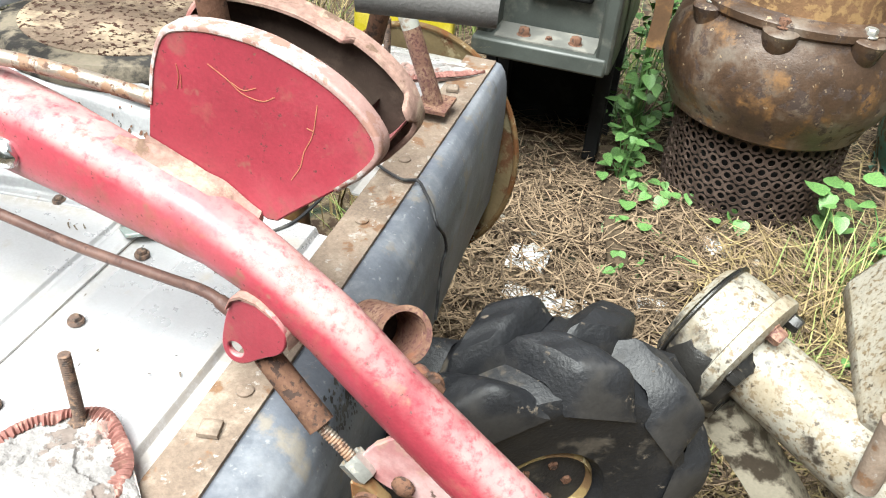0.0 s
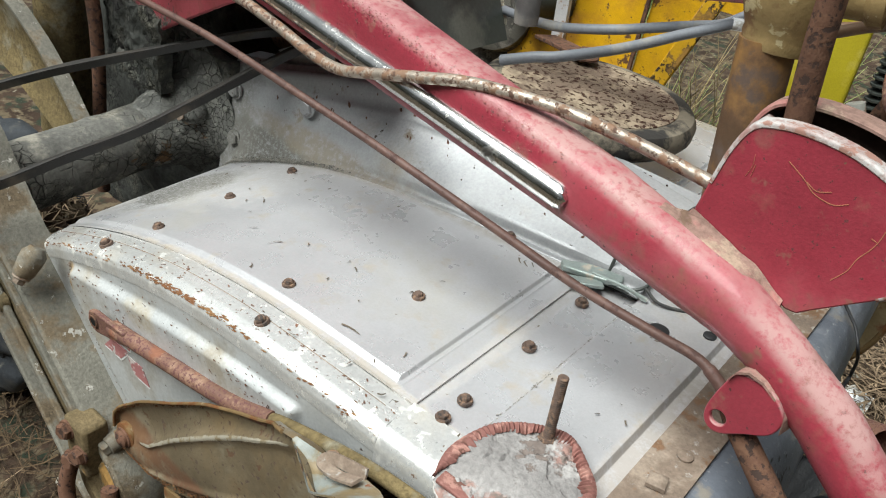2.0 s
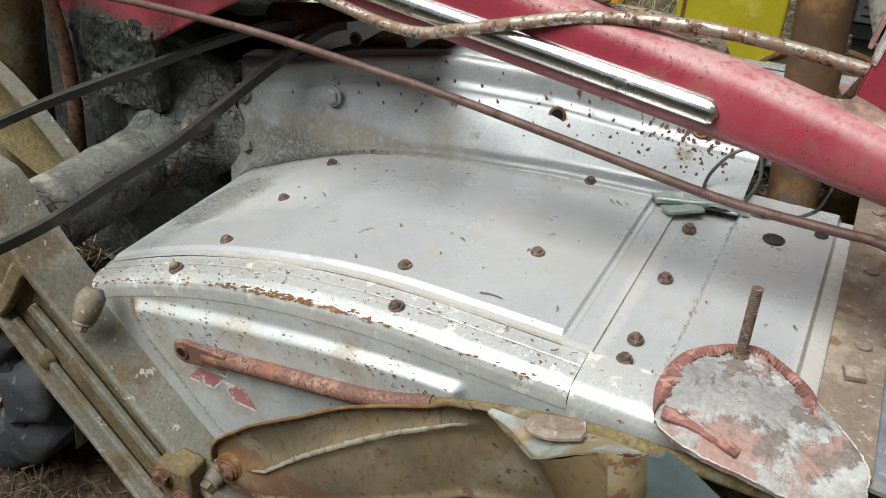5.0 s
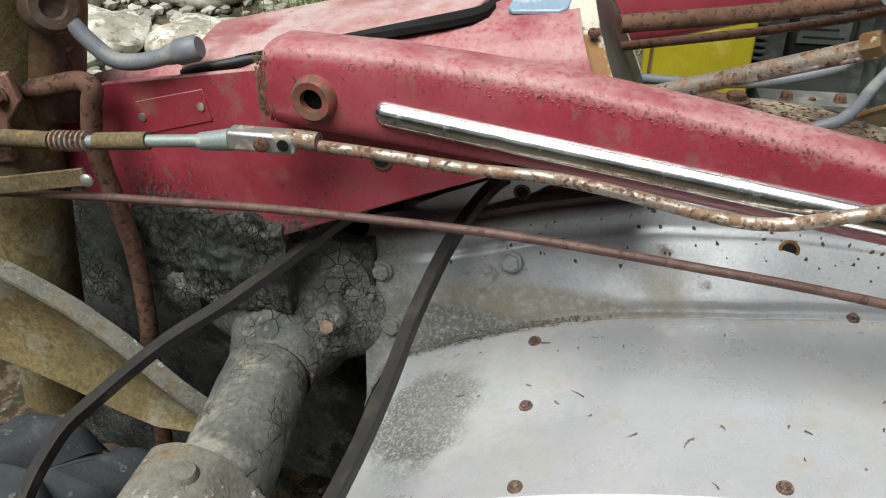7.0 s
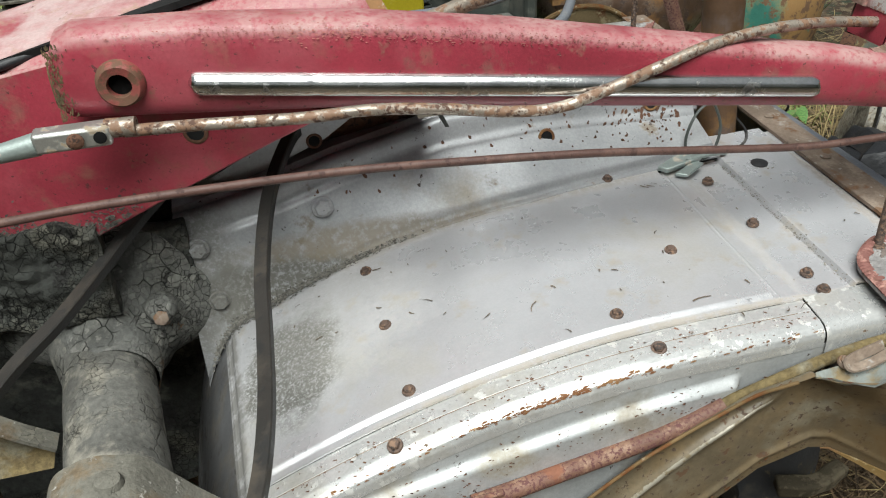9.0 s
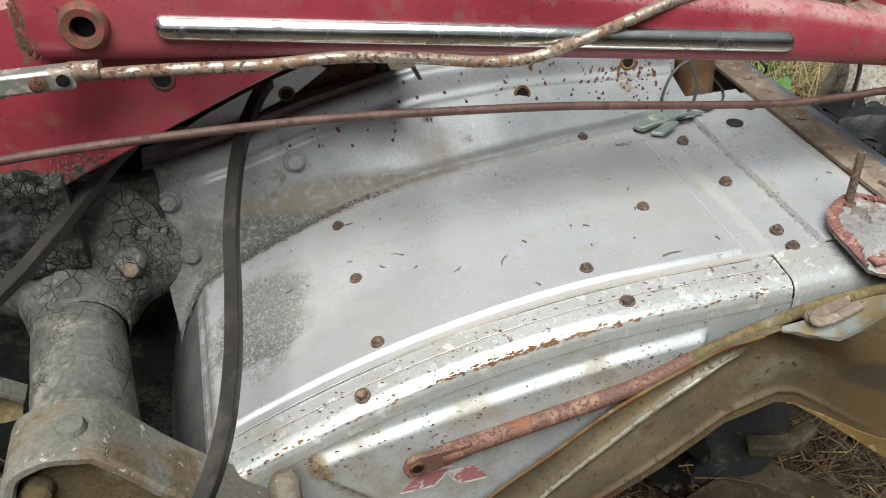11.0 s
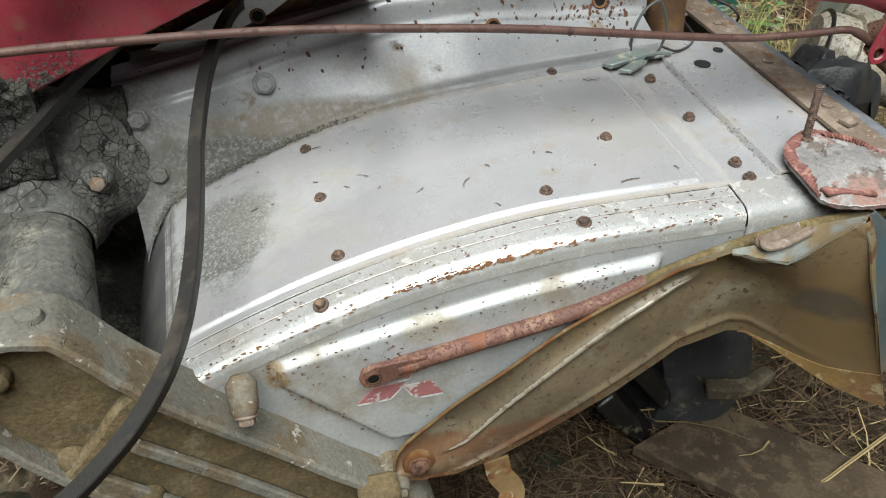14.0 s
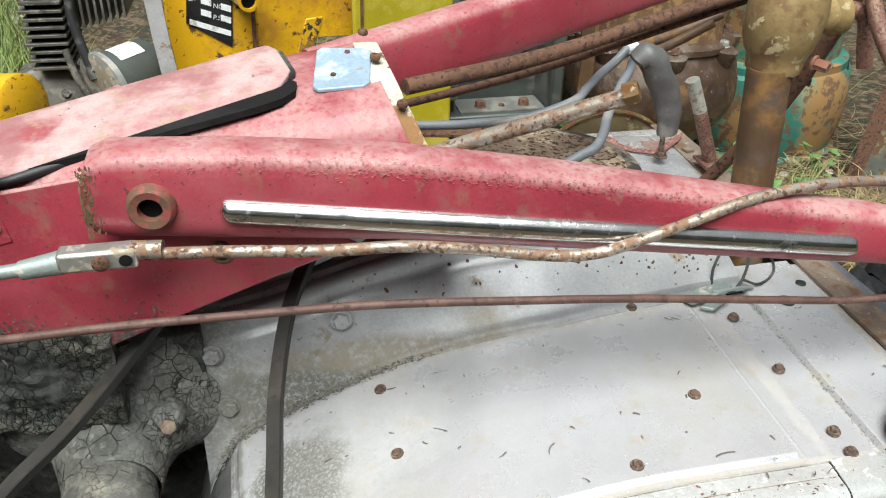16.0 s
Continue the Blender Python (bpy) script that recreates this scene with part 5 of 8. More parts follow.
strut = thing("brace_strut", (-0.25, -0.09, -0.1), "purple-rusted tubular brace with a flattened eye end", "brace")
part("bare_tube", tube([(-0.20, -0.0816, -0.070), (-0.18, -0.082, -0.062), (-0.107, -0.083, -0.041), (-0.043, -0.083, -0.033), (0.06, -0.080, -0.034)], 0.0058, 4, 14), TAN_DIRT, strut, "yellowish worn end of the brace")
part("tube", tube([(-0.432, -0.0865, -0.1145), (-0.41, -0.0855, -0.112), (-0.36, -0.084, -0.1055), (-0.26, -0.0815, -0.0905), (-0.20, -0.0816, -0.070)], lambda f: 0.0085 - 0.001 * f, 4, 14), RUST_PAINTED, strut)
part("eye_end", slab([(-0.466, -0.094, -0.118), (-0.463, -0.094, -0.107), (-0.453, -0.094, -0.103), (-0.405, -0.092, -0.103), (-0.405, -0.092, -0.118), (-0.452, -0.094, -0.128), (-0.462, -0.094, -0.126)], (0, 0.006, 0)), RUST_PAINTED, strut, bevel=0.0015)
hole(strut, (-0.454, -0.0945, -0.1155), (0, -1, 0), 0.005, RUSTY, "eye_hole", 0.001)

# ---- axle tube, chain case, mud-caked gear housing ----
axle = thing("axle_tube", (-0.715, 0.05, -0.15), "thick grey axle tube caked with cracked dried mud", "axle tube")
bm = bmesh.new()
path = [Vector((-0.712 - 0.03 * (k / 30), -0.05 + 0.25 * k / 30, -0.088)) for k in range(31)]
sweep(bm, path, lambda i, m: circle(0.043 + 0.012 * step(22, 30, i), 40))
part("tube", bumpy(bm, 0.0016, 45), PIPE_DUST, axle)
bm = bmesh.new()
def mud_cone(u, v):
    a = 2 * math.pi * u
    y, r = lerp_table([(0.0, 0.130, 0.041), (0.25, 0.150, 0.047), (0.5, 0.172, 0.053), (0.75, 0.192, 0.068), (1.0, 0.209, 0.108)], v)
    lump = 0.004 * noise.noise(Vector((math.cos(a) * 2.2, math.sin(a) * 2.2, y * 30))) + 0.0016 * noise.noise(Vector((math.cos(a) * 9, math.sin(a) * 9, y * 110)))
    r += lump * step(0.05, 0.4, v)
    r = 0.041 + (r - 0.041) * (0.25 + 0.75 * step(-0.55, 0.15, math.sin(a)))
    return (-0.722 - 0.12 * (y + 0.05) * 0.3 + r * math.cos(a), y, -0.086 + r * math.sin(a) * (1.0 + 0.25 * v))
part("mud_collar", sheet(110, 40, mud_cone, bm=bm), MUDDY_PIPE, axle, "cracked mud caked around the axle root")
bm = bmesh.new()
bmesh.ops.create_icosphere(bm, subdivisions=4, radius=1)
for v in bm.verts:
    v.co = Vector((-0.678 + v.co.x * 0.016, 0.182 + v.co.y * 0.022, -0.042 + v.co.z * 0.015))
part("mud_boss", bumpy(bumpy(bm, 0.004, 40), 0.0015, 130), MUDDY_PIPE, axle, "mud-covered bolt boss")
hexbolt(axle, (-0.677, 0.162, -0.041), (0.1, -0.9, 0.3), 0.0078, 0.004, STRIP, 0, 0.4)

case = thing("chain_case", (-0.56, -0.09, -0.3), "dirt-covered cast chain case with a raised rim", "chain case")
# outline of the case in the x-z plane: slanting down to the rear
CASE = [(-0.755, -0.035), (-0.742, -0.008), (-0.718, 0.003), (-0.694, 0.0), (-0.676, -0.010), (-0.640, -0.060), (-0.600, -0.105), (-0.545, -0.158), (-0.48, -0.222), (-0.425, -0.275), (-0.395, -0.32), (-0.40, -0.37), (-0.45, -0.40), (-0.50, -0.385),
        (-0.60, -0.28), (-0.69, -0.185), (-0.745, -0.11), (-0.760, -0.07)]
def inset(pts, d):
    out = []
    area = sum(a[0] * b[1] - b[0] * a[1] for a, b in zip(pts, pts[1:] + pts[:1]))
    for k, (x, z) in enumerate(pts):
        (x0, z0), (x1, z1) = pts[k - 1], pts[(k + 1) % len(pts)]
        t = Vector((x1 - x0, z1 - z0)).normalized() * math.copysign(1, area)
        out.append((x - t.y * d, z + t.x * d))
    return out


def rim_ring(outer, inner, y_front, y_back, y_floor):
    bm = bmesh.new()
    n = len(outer)
    loops = [[bm.verts.new((x, y, z)) for x, z in pts] for pts, y in ((outer, y_back), (outer, y_front + 0.003), (inset(outer, 0.003), y_front), (inset(inner, -0.002), y_front), (inner, y_front + 0.002), (inner, y_floor))]
    for a, b in zip(loops, loops[1:]):
        for k in range(n):
            bm.faces.new((a[k], a[(k + 1) % n], b[(k + 1) % n], b[k]))
    return bm


CASE_FINE = [(p.x, p.z) for p in smooth_path([Vector((x, 0, z)) for x, z in CASE + CASE[:1]], 5)[:-1]]
part("case_body", slab([(x, -0.094, z) for x, z in inset(CASE_FINE, 0.004)], (0, 0.034, 0)), CAST, case, "dusty brown sunk face of the casting", bevel=0.002)
part("rim", bumpy(rim_ring(CASE_FINE, inset(CASE_FINE, 0.010), -0.113, -0.058, -0.0945), 0.0008, 60), CAST_EDGE, case, "rubbed grey rim of the casting")
part("cross_web", ribbon([(-0.632, -0.104, -0.075), (-0.650, -0.104, -0.088), (-0.672, -0.104, -0.118), (-0.700, -0.104, -0.150), (-0.712, -0.104, -0.160)], 0.013, 0.020, 3), CAST, case, "tan cross web", bevel=0.004)
part("long_rib", ribbon([(-0.655, -0.1, -0.135), (-0.58, -0.1, -0.205), (-0.50, -0.1, -0.285), (-0.43, -0.1, -0.345)], 0.008, 0.012, 3), CAST_EDGE, case, bevel=0.002)
part("long_rib", ribbon([(-0.690, -0.1, -0.165), (-0.60, -0.1, -0.255), (-0.50, -0.1, -0.355)], 0.008, 0.012, 3), CAST_EDGE, case, bevel=0.002)
for x, z in ((-0.437, -0.262),):
    part("bolt_boss", lathe([(-0.03, 0.014), (0.014, 0.0125), (0.018, 0.011), (0.018, 0.0)], (x, -0.086, z), (0.05, -1, -0.25), 20), CAST_EDGE, case)
    hexbolt(case, Vector((x, -0.086, z)) + Vector((0.05, -1, -0.25)).normalized() * 0.0175, (0.05, -1, -0.25), 0.009, 0.009, CAST_EDGE, 1.25, 0.3)
for x, z in ((-0.733, -0.040), (-0.702, -0.140), (-0.655, -0.205), (-0.60, -0.285)):
    part("rib_boss", lathe([(0.0, 0.013), (0.008, 0.011), (0.011, 0.007), (0.0115, 0.0)], (x, -0.096, z), (0, -1, 0), 18), CAST, case)
part("top_lug", lathe([(-0.012, 0.012), (0.0, 0.012), (0.006, 0.009), (0.008, 0.0)], (-0.700, -0.085, -0.001), (0.1, 0, 1), 16), CAST_EDGE, case)
BOSS_WAY = Vector((0.02, -0.62, -0.78))
part("rim_boss", bumpy(lathe([(-0.022, 0.008), (-0.014, 0.0135), (-0.006, 0.0130), (0.002, 0.0122), (0.009, 0.0112), (0.012, 0.0095), (0.0125, 0.0)], (-0.5628, -0.1035, -0.104), BOSS_WAY, 22), 0.0014, 60), CAST_EDGE, case, "rounded boss on the rim")
hexbolt(case, Vector((-0.5628, -0.1035, -0.104)) + BOSS_WAY * 0.0125, BOSS_WAY, 0.0070, 0.008, STRIP, 1.35, 0.3)
part("lower_boss", lathe([(-0.05, 0.045), (0.004, 0.043), (0.008, 0.038), (0.008, 0.022), (0.003, 0.020), (0.003, 0)], (-0.445, -0.108, -0.33), (0, -1, 0), 30), CAST, case)

# ---- gear housing in the middle ----
gear = thing("gear_housing", (-0.85, 0.29, -0.4), "mud-caked cast gear housing under the red frame", "gear housing")
bm = block((-1.15, 0.31, -0.42), (-0.645, 0.40, 0.06))
bmesh.ops.subdivide_edges(bm, edges=bm.edges, cuts=24, use_grid_fill=True)
part("housing", bumpy(bumpy(bm, 0.010, 16), 0.004, 70), MUDDY, gear)
for at in ((-0.795, 0.182, 0.045), (-0.845, 0.190, -0.02)):
    hexbolt(gear, at, (0, -1, 0.1), 0.0125, 0.009, MUDDY_PIPE, 1.25, 0.2)
def muddy(u, v):
    x, z = -0.885 + 0.175 * u, -0.045 + 0.105 * v + 0.02 * u
    return (x, 0.186 - 0.03 * u + 0.006 * noise.noise(Vector((x * 40, z * 40, 1))) + 0.004 * noise.noise(Vector((x * 110, z * 110, 2))), z + 0.012 * noise.noise(Vector((x * 30, 0, v * 2))))
part("muddy_plate", sheet(50, 34, muddy, (0, 0.02, 0)), MUDDY, gear, "mud-splashed lower plate")
bm = bmesh.new()
lathe([(-0.30, 0.040), (-0.12, 0.040), (0.02, 0.044), (0.10, 0.048), (0.22, 0.055), (0.30, 0.05), (0.30, 0.0)], (-1.0, 0.19, 0.09), (0.12, 0.0, 1), 26, bm)
part("upright_housing", bumpy(bm, 0.005, 35), TAN_DIRT, gear, "tan dirty upright casting")
part("round_cap", lathe([(-0.03, 0.018), (-0.006, 0.019), (0.0, 0.023), (0.020, 0.024), (0.026, 0.020), (0.026, 0.012), (0.020, 0.010), (0.020, 0.0)], (-0.915, 0.175, 0.262), (0.75, -0.55, 0.2), 26), BRONZE, gear, "brown rusty round cap")
part("hose", tube([(-0.888, 0.17, 0.250), (-0.876, 0.17, 0.236), (-0.856, 0.17, 0.220), (-0.83, 0.17, 0.219), (-0.795, 0.17, 0.228)], 0.0075, 6, 14), GREY_PLASTIC, gear, "grey rubber breather hose")
part("hose_fitting", lathe([(-0.010, 0.0085), (0.0, 0.0095), (0.003, 0.0115), (0.020, 0.0115), (0.024, 0.009), (0.024, 0.0)], (-0.795, 0.172, 0.228), (1, 0.05, 0.28), 18), GREY_PLASTIC, gear)
part("rusty_bracket", slab([(-0.985, 0.14, 0.205), (-0.945, 0.14, 0.212), (-0.938, 0.14, 0.185), (-0.955, 0.14, 0.165), (-0.962, 0.14, 0.125), (-0.992, 0.14, 0.120)], (0, 0.008, 0)), RUST_PAINTED, gear, "rusty red bracket", bevel=0.002)
hexbolt(gear, (-0.957, 0.139, 0.190), (0, -1, 0), 0.008, 0.008, RUSTY, 1.2, 0.2)
part("casting_web", bumpy(lathe([(-0.05, 0.03), (0.0, 0.034), (0.06, 0.03), (0.10, 0.022)], (-0.945, 0.2, 0.20), (0.3, 0, 1), 20), 0.006, 40), BRONZE, gear)
part("side_frame", slab([(-0.64, 0.208, 0.032), (-0.66, 0.21, 0.028), (-0.735, 0.20, 0.045), (-0.735, 0.20, -0.11), (-0.64, 0.207, -0.11)], (0, 0.02, 0)), MUDDY, gear, bevel=0.003)
bent = thing("bent_pipe", (-0.81, 0.08, -0.1), "rusty bent pipe hooking down over the frame", "pipe")
part("pipe", tube([(-0.96, 0.172, 0.183), (-0.931, 0.167, 0.190), (-0.893, 0.165, 0.199), (-0.879, 0.163, 0.194), (-0.884, 0.163, 0.175), (-0.889, 0.163, 0.150), (-0.889, 0.165, 0.118), (-0.882, 0.165, 0.070), (-0.875, 0.165, 0.019), (-0.878, 0.165, -0.058), (-0.886, 0.165, -0.12), (-0.895, 0.165, -0.25)], 0.0095, 6, 14), RUSTY, bent)

blade = thing("curved_guard", (-0.9, 0.1, -0.3), "tan dirty curved steel guard beside the axle", "guard")
def guard_ring(u, v):
    top = lerp_table([(0.0, -1.05, 0.04), (0.2, -0.985, 0.022), (0.4, -0.925, -0.012), (0.6, -0.875, -0.052), (0.8, -0.83, -0.100), (1.0, -0.795, -0.128)], u)
    low = lerp_table([(0.0, -1.05, -0.075), (0.2, -0.99, -0.092), (0.4, -0.935, -0.115), (0.6, -0.89, -0.136), (0.8, -0.85, -0.150), (1.0, -0.80, -0.150)], u)
    y = 0.10 + 0.012 * math.sin(math.pi * v)
    return (top[0] + v * (low[0] - top[0]), y, top[1] + v * (low[1] - top[1]))
part("guard_plate", sheet(36, 8, guard_ring, (0.0, 0.004, 0)), TAN_DIRT, blade)
part("rolled_edge", ribbon([Vector(guard_ring(k / 12, 0)) + Vector((0.003, 0.010, 0.0)) for k in range(13)], 0.022, 0.004, 3), CAST_EDGE, blade, "grey rolled upper edge")

# ---- drive belt, a slack loop ----
belt = thing("drive_belt", (-0.62, 0.0, -0.1), "slack black rubber drive belt draped over the cover", "drive belt")
BELT_PATH = [(-0.50, 0.295, 0.085), (-0.525, 0.245, 0.088), (-0.553, 0.190, 0.060), (-0.571, 0.112, 0.028), (-0.578, 0.035, 0.006), (-0.585, -0.040, -0.006), (-0.598, -0.100, -0.022), (-0.618, -0.148, -0.034), (-0.650, -0.178, -0.055), (-0.700, -0.196, -0.085),
             (-0.765, -0.190, -0.110), (-0.825, -0.150, -0.110), (-0.855, -0.090, -0.075), (-0.848, -0.035, -0.040), (-0.827, 0.005, -0.022), (-0.790, 0.060, 0.000), (-0.747, 0.100, 0.020), (-0.712, 0.150, 0.035), (-0.690, 0.185, 0.045), (-0.665, 0.22, 0.055), (-0.62, 0.27, 0.07), (-0.55, 0.30, 0.08)]
closed = smooth_path(BELT_PATH + BELT_PATH[:1], 8)[:-1]
BELT_BACK = surf("dusty_belt_back", (0.022, 0.019, 0.016), 0.65, 0.0, [((0.052, 0.042, 0.032), 20.0, 0.54, 0.74, 0.85, 0.6), ((0.015, 0.014, 0.013), 60.0, 0.6, 0.7, 0.7, 0.2)], 0.3, 300, 0.2)


def belt_layer(section):
    bm = bmesh.new()
    rings = []
    for i, p in enumerate(closed):
        d = (closed[(i + 1) % len(closed)] - closed[i - 1]).normalized()
        flat = d.cross(Vector((-0.42, -0.35, 0.85))).normalized()
        up = flat.cross(d).normalized()
        rings.append([bm.verts.new(p + flat * u + up * v) for u, v in section])
    n = len(section)
    for i in range(len(rings)):
        a, b = rings[i], rings[(i + 1) % len(rings)]
        for j in range(n):
            bm.faces.new((a[j], a[(j + 1) % n], b[(j + 1) % n], b[j]))
    return bm


part("wedge", belt_layer([(-0.0066, 0.0022), (-0.0046, -0.0060), (0.0046, -0.0060), (0.0066, 0.0022)]), BELT, belt, "black rubber wedge body of the belt")
part("backing", belt_layer([(-0.0066, 0.0023), (0.0066, 0.0023), (0.0069, 0.0036), (0.0062, 0.0048), (-0.0062, 0.0048), (-0.0069, 0.0036)]), BELT_BACK, belt, "dusty brown fabric back of the belt")

# ---- khaki side guard hanging outside the cover ----
guard = thing("side_guard", (-0.2, -0.11, -0.27), "khaki pressed steel side guard, its end bent outward, with rusty edges", "side guard", "side guards")
# upper edge, pressed ridge and lower edge, each as x and z along the guard
G_TOP = [(0.0, -0.438, -0.246), (0.05, -0.436, -0.224), (0.12, -0.424, -0.209), (0.26, -0.382, -0.172), (0.42, -0.329, -0.137), (0.57, -0.2775, -0.101), (0.72, -0.226, -0.075), (0.86, -0.175, -0.0525), (1.0, -0.125, -0.044)]
G_RIDGE = [(0.0, -0.436, -0.250), (0.05, -0.428, -0.246), (0.12, -0.408, -0.240), (0.26, -0.368, -0.222), (0.42, -0.322, -0.178), (0.57, -0.272, -0.136), (0.72, -0.223, -0.0985), (0.86, -0.176, -0.068), (0.95, -0.1445, -0.0523), (1.0, -0.126, -0.046)]
G_LOW = [(0.0, -0.435, -0.252), (0.05, -0.427, -0.263), (0.12, -0.412, -0.268), (0.26, -0.375, -0.271), (0.42, -0.335, -0.261), (0.57, -0.266, -0.226), (0.72, -0.210, -0.193), (0.86, -0.157, -0.1525), (1.0, -0.106, -0.1405)]
def guard_face(u, v):
    (xt, zt), (xr, zr), (xb, zb) = lerp_table(G_TOP, u), lerp_table(G_RIDGE, u), lerp_table(G_LOW, u)
    if v < 0.35:
        f = v / 0.35
        x, z = xt + f * (xr - xt), zt + f * (zr - zt)
        y = -0.0885 - 0.004 * math.sin(f * math.pi * 0.5) + 0.0035 * math.sin(math.pi * f)
    else:
        f = (v - 0.35) / 0.65
        x, z = xr + f * (xb - xr), zr + f * (zb - zr)
        y = -0.0925 - 0.0035 * math.sin(math.pi * f)
    y -= 0.0034 * math.exp(-((v - 0.35) / 0.05) ** 2) * step(0.14, 0.24, u) * (1 - step(0.88, 0.97, u))
    y -= 0.003 * math.exp(-((v - 0.86) / 0.03) ** 2) * step(0.2, 0.3, u) + 0.004 * math.exp(-(v / 0.03) ** 2)
    swing = 0.021 * step(0.78, 1.0, u) * (1 - step(0.0, 0.42, v))
    return (x - 0.79 * swing, y - swing + 0.0007 * noise.noise(Vector((x * 22, 0, z * 22))), z + 0.92 * swing)
# ragged pale strip: rubbed metal plus the ridge's painted highlight
def rubbed(u, v):
    f = 0.2 + 0.70 * u
    w = (0.024 + 0.010 * noise.noise(Vector((f * 30, 0, 2))) + 0.012 * noise.noise(Vector((f * 190, v * 3, 2)))) * math.sin(math.pi * u) ** 0.3
    return Vector(guard_face(f, 0.348 + (v - 0.5) * 2 * max(w, 0.0008))) + Vector((0, -0.0006, 0.0002))
part("worn_ridge", sheet(260, 4, rubbed), WORN_GLINT, guard, "rubbed ridge with its highlight painted in pale")
def edge_rust(rng):
    if rng.random() < 0.5:
        u, v = rng.uniform(0.0, 0.95), abs(rng.gauss(0.0, 0.02))
    else:
        u, v = rng.triangular(0.0, 0.9, 0.15), 0.97 - abs(rng.gauss(0.0, 0.06))
    return Vector(guard_face(u, min(1.0, max(0.0, v)))) + Vector((0, -0.0005, 0)), (0, -1, 0.1), (1, 0, 0.7)
tagged(part("rust_bloom", flakes(edge_rust, 700, 0.0016, 17, 2.0), RUST_STREAK, guard, "rust blooming along the guard's edges"), kind="stuff")
part("bent_tab", ribbon([(-0.335, -0.093, -0.262), (-0.330, -0.095, -0.285), (-0.318, -0.100, -0.305), (-0.322, -0.108, -0.318)], 0.026, 0.003, 5), KHAKI_RUST, guard, "small curled rusty tab")
part("rusty_lip", tube([Vector(guard_face(k / 24, 0.0)) for k in range(24)], 0.0017, 2, 8), KHAKI_RUST, guard, "rusty rolled lip")
part("pivot_washer", lathe([(-0.004, 0.016), (0.002, 0.016), (0.003, 0.014), (0.003, 0)], (-0.414, -0.093, -0.243), (0, -1, 0), 24), KHAKI_RUST, guard)
hexbolt(guard, (-0.414, -0.096, -0.243), (0, -1, 0), 0.0095, 0.006, RUSTY, 1.25, 0.2, "pivot_bolt", 16, True)
# the end bent outward: a shelf on top, an inner face below its front edge, and two outer faces
SHELF_FRONT = [(0.0, -0.1416, -0.1135, -0.0247), (0.25, -0.124, -0.122, -0.030), (0.5, -0.100, -0.1345, -0.032), (0.62, -0.088, -0.139, -0.022), (0.8, -0.070, -0.1435, -0.002), (0.92, -0.057, -0.147, 0.010), (1.0, -0.0490, -0.148, 0.0130)]
SHELF_BACK = [(0.0, -0.140, -0.1105, -0.023), (0.3, -0.110, -0.105, -0.027), (0.5, -0.085, -0.104, -0.020), (0.75, -0.056, -0.112, -0.009), (1.0, -0.0298, -0.131, 0.008)]
W_LOW = [(0.0, -0.106, -0.0925, -0.1405), (0.2, -0.090, -0.0965, -0.1405), (0.35, -0.068, -0.108, -0.153), (0.5, -0.048, -0.123, -0.166), (0.62, -0.034, -0.136, -0.175), (0.8, -0.012, -0.155, -0.181), (1.0, 0.022, -0.176, -0.187)]
FOLD = [(0.0, -0.0490, -0.148, 0.0130), (0.15, -0.0435, -0.157, -0.004), (0.35, -0.037, -0.166, -0.036), (0.6, -0.020, -0.173, -0.082), (1.0, 0.022, -0.176, -0.187)]
def wing(u, v):
    a, b = Vector(lerp_table(SHELF_FRONT, u)), Vector(lerp_table(W_LOW, u))
    fold = Vector(lerp_table(FOLD, v))
    belly = Vector((0.008, 0.007, 0.0)) * math.sin(math.pi * v) * u * (1 - u) * 2 + (fold - a - (b - a) * v) * u ** 3
    a0, b0 = Vector(guard_face(1.0, 0.0)), Vector(guard_face(1.0, 1.0))
    bulge = (Vector(guard_face(1.0, v)) - a0 - (b0 - a0) * v) * (1 - u) ** 2
    return a + (b - a) * v + belly + bulge + Vector((0.0, 0.0025, 0)) * math.sin(7 * u + 5 * v) * u * v
def whole_guard(u, v):
    """The pressed plate and the end that is bent outward, one sheet of steel."""
    return guard_face(u / 0.66, v) if u <= 0.66 else wing((u - 0.66) / 0.34, v)
part("guard_plate", sheet(150, 60, whole_guard, (0.0008, 0.002, 0)), KHAKI, guard, "khaki pressed plate, its bent end mottled ochre")
def band(u, v):
    f = 0.12 + 0.88 * u
    return Vector(wing(f, 1 - (0.006 + 0.15 * step(0.1, 0.95, f)) * (1 - v))) + Vector((-0.0010, -0.0016 - 0.004 * v * step(0.1, 0.6, f), -0.0004))
part("wing_band", sheet(48, 6, band, (0.001, 0.001, 0)), surf("orange_ochre_rust", (0.19, 0.118, 0.04), 0.6, 0.0, [((0.14, 0.075, 0.03), 18.0, 0.5, 0.62, 0.8, 0.3), ((0.3, 0.24, 0.13), 40.0, 0.6, 0.7, 0.6, 0.6)], 0.3, 300, 0.15), guard, "orange rusty band along the lower edge")
PALE_BLUE = surf("pale_blue_flaking_paint", (0.21, 0.225, 0.21), 0.5, 0.0, [((0.22, 0.30, 0.32), 8.0, 0.54, 0.62, 0.5, 0.6), ((0.2, 0.15, 0.08), 16.0, 0.46, 0.58, 0.6, 0.5), (RUST, 40.0, 0.62, 0.68, 0.9, 0.1)], 0.2, 350, 0.12)
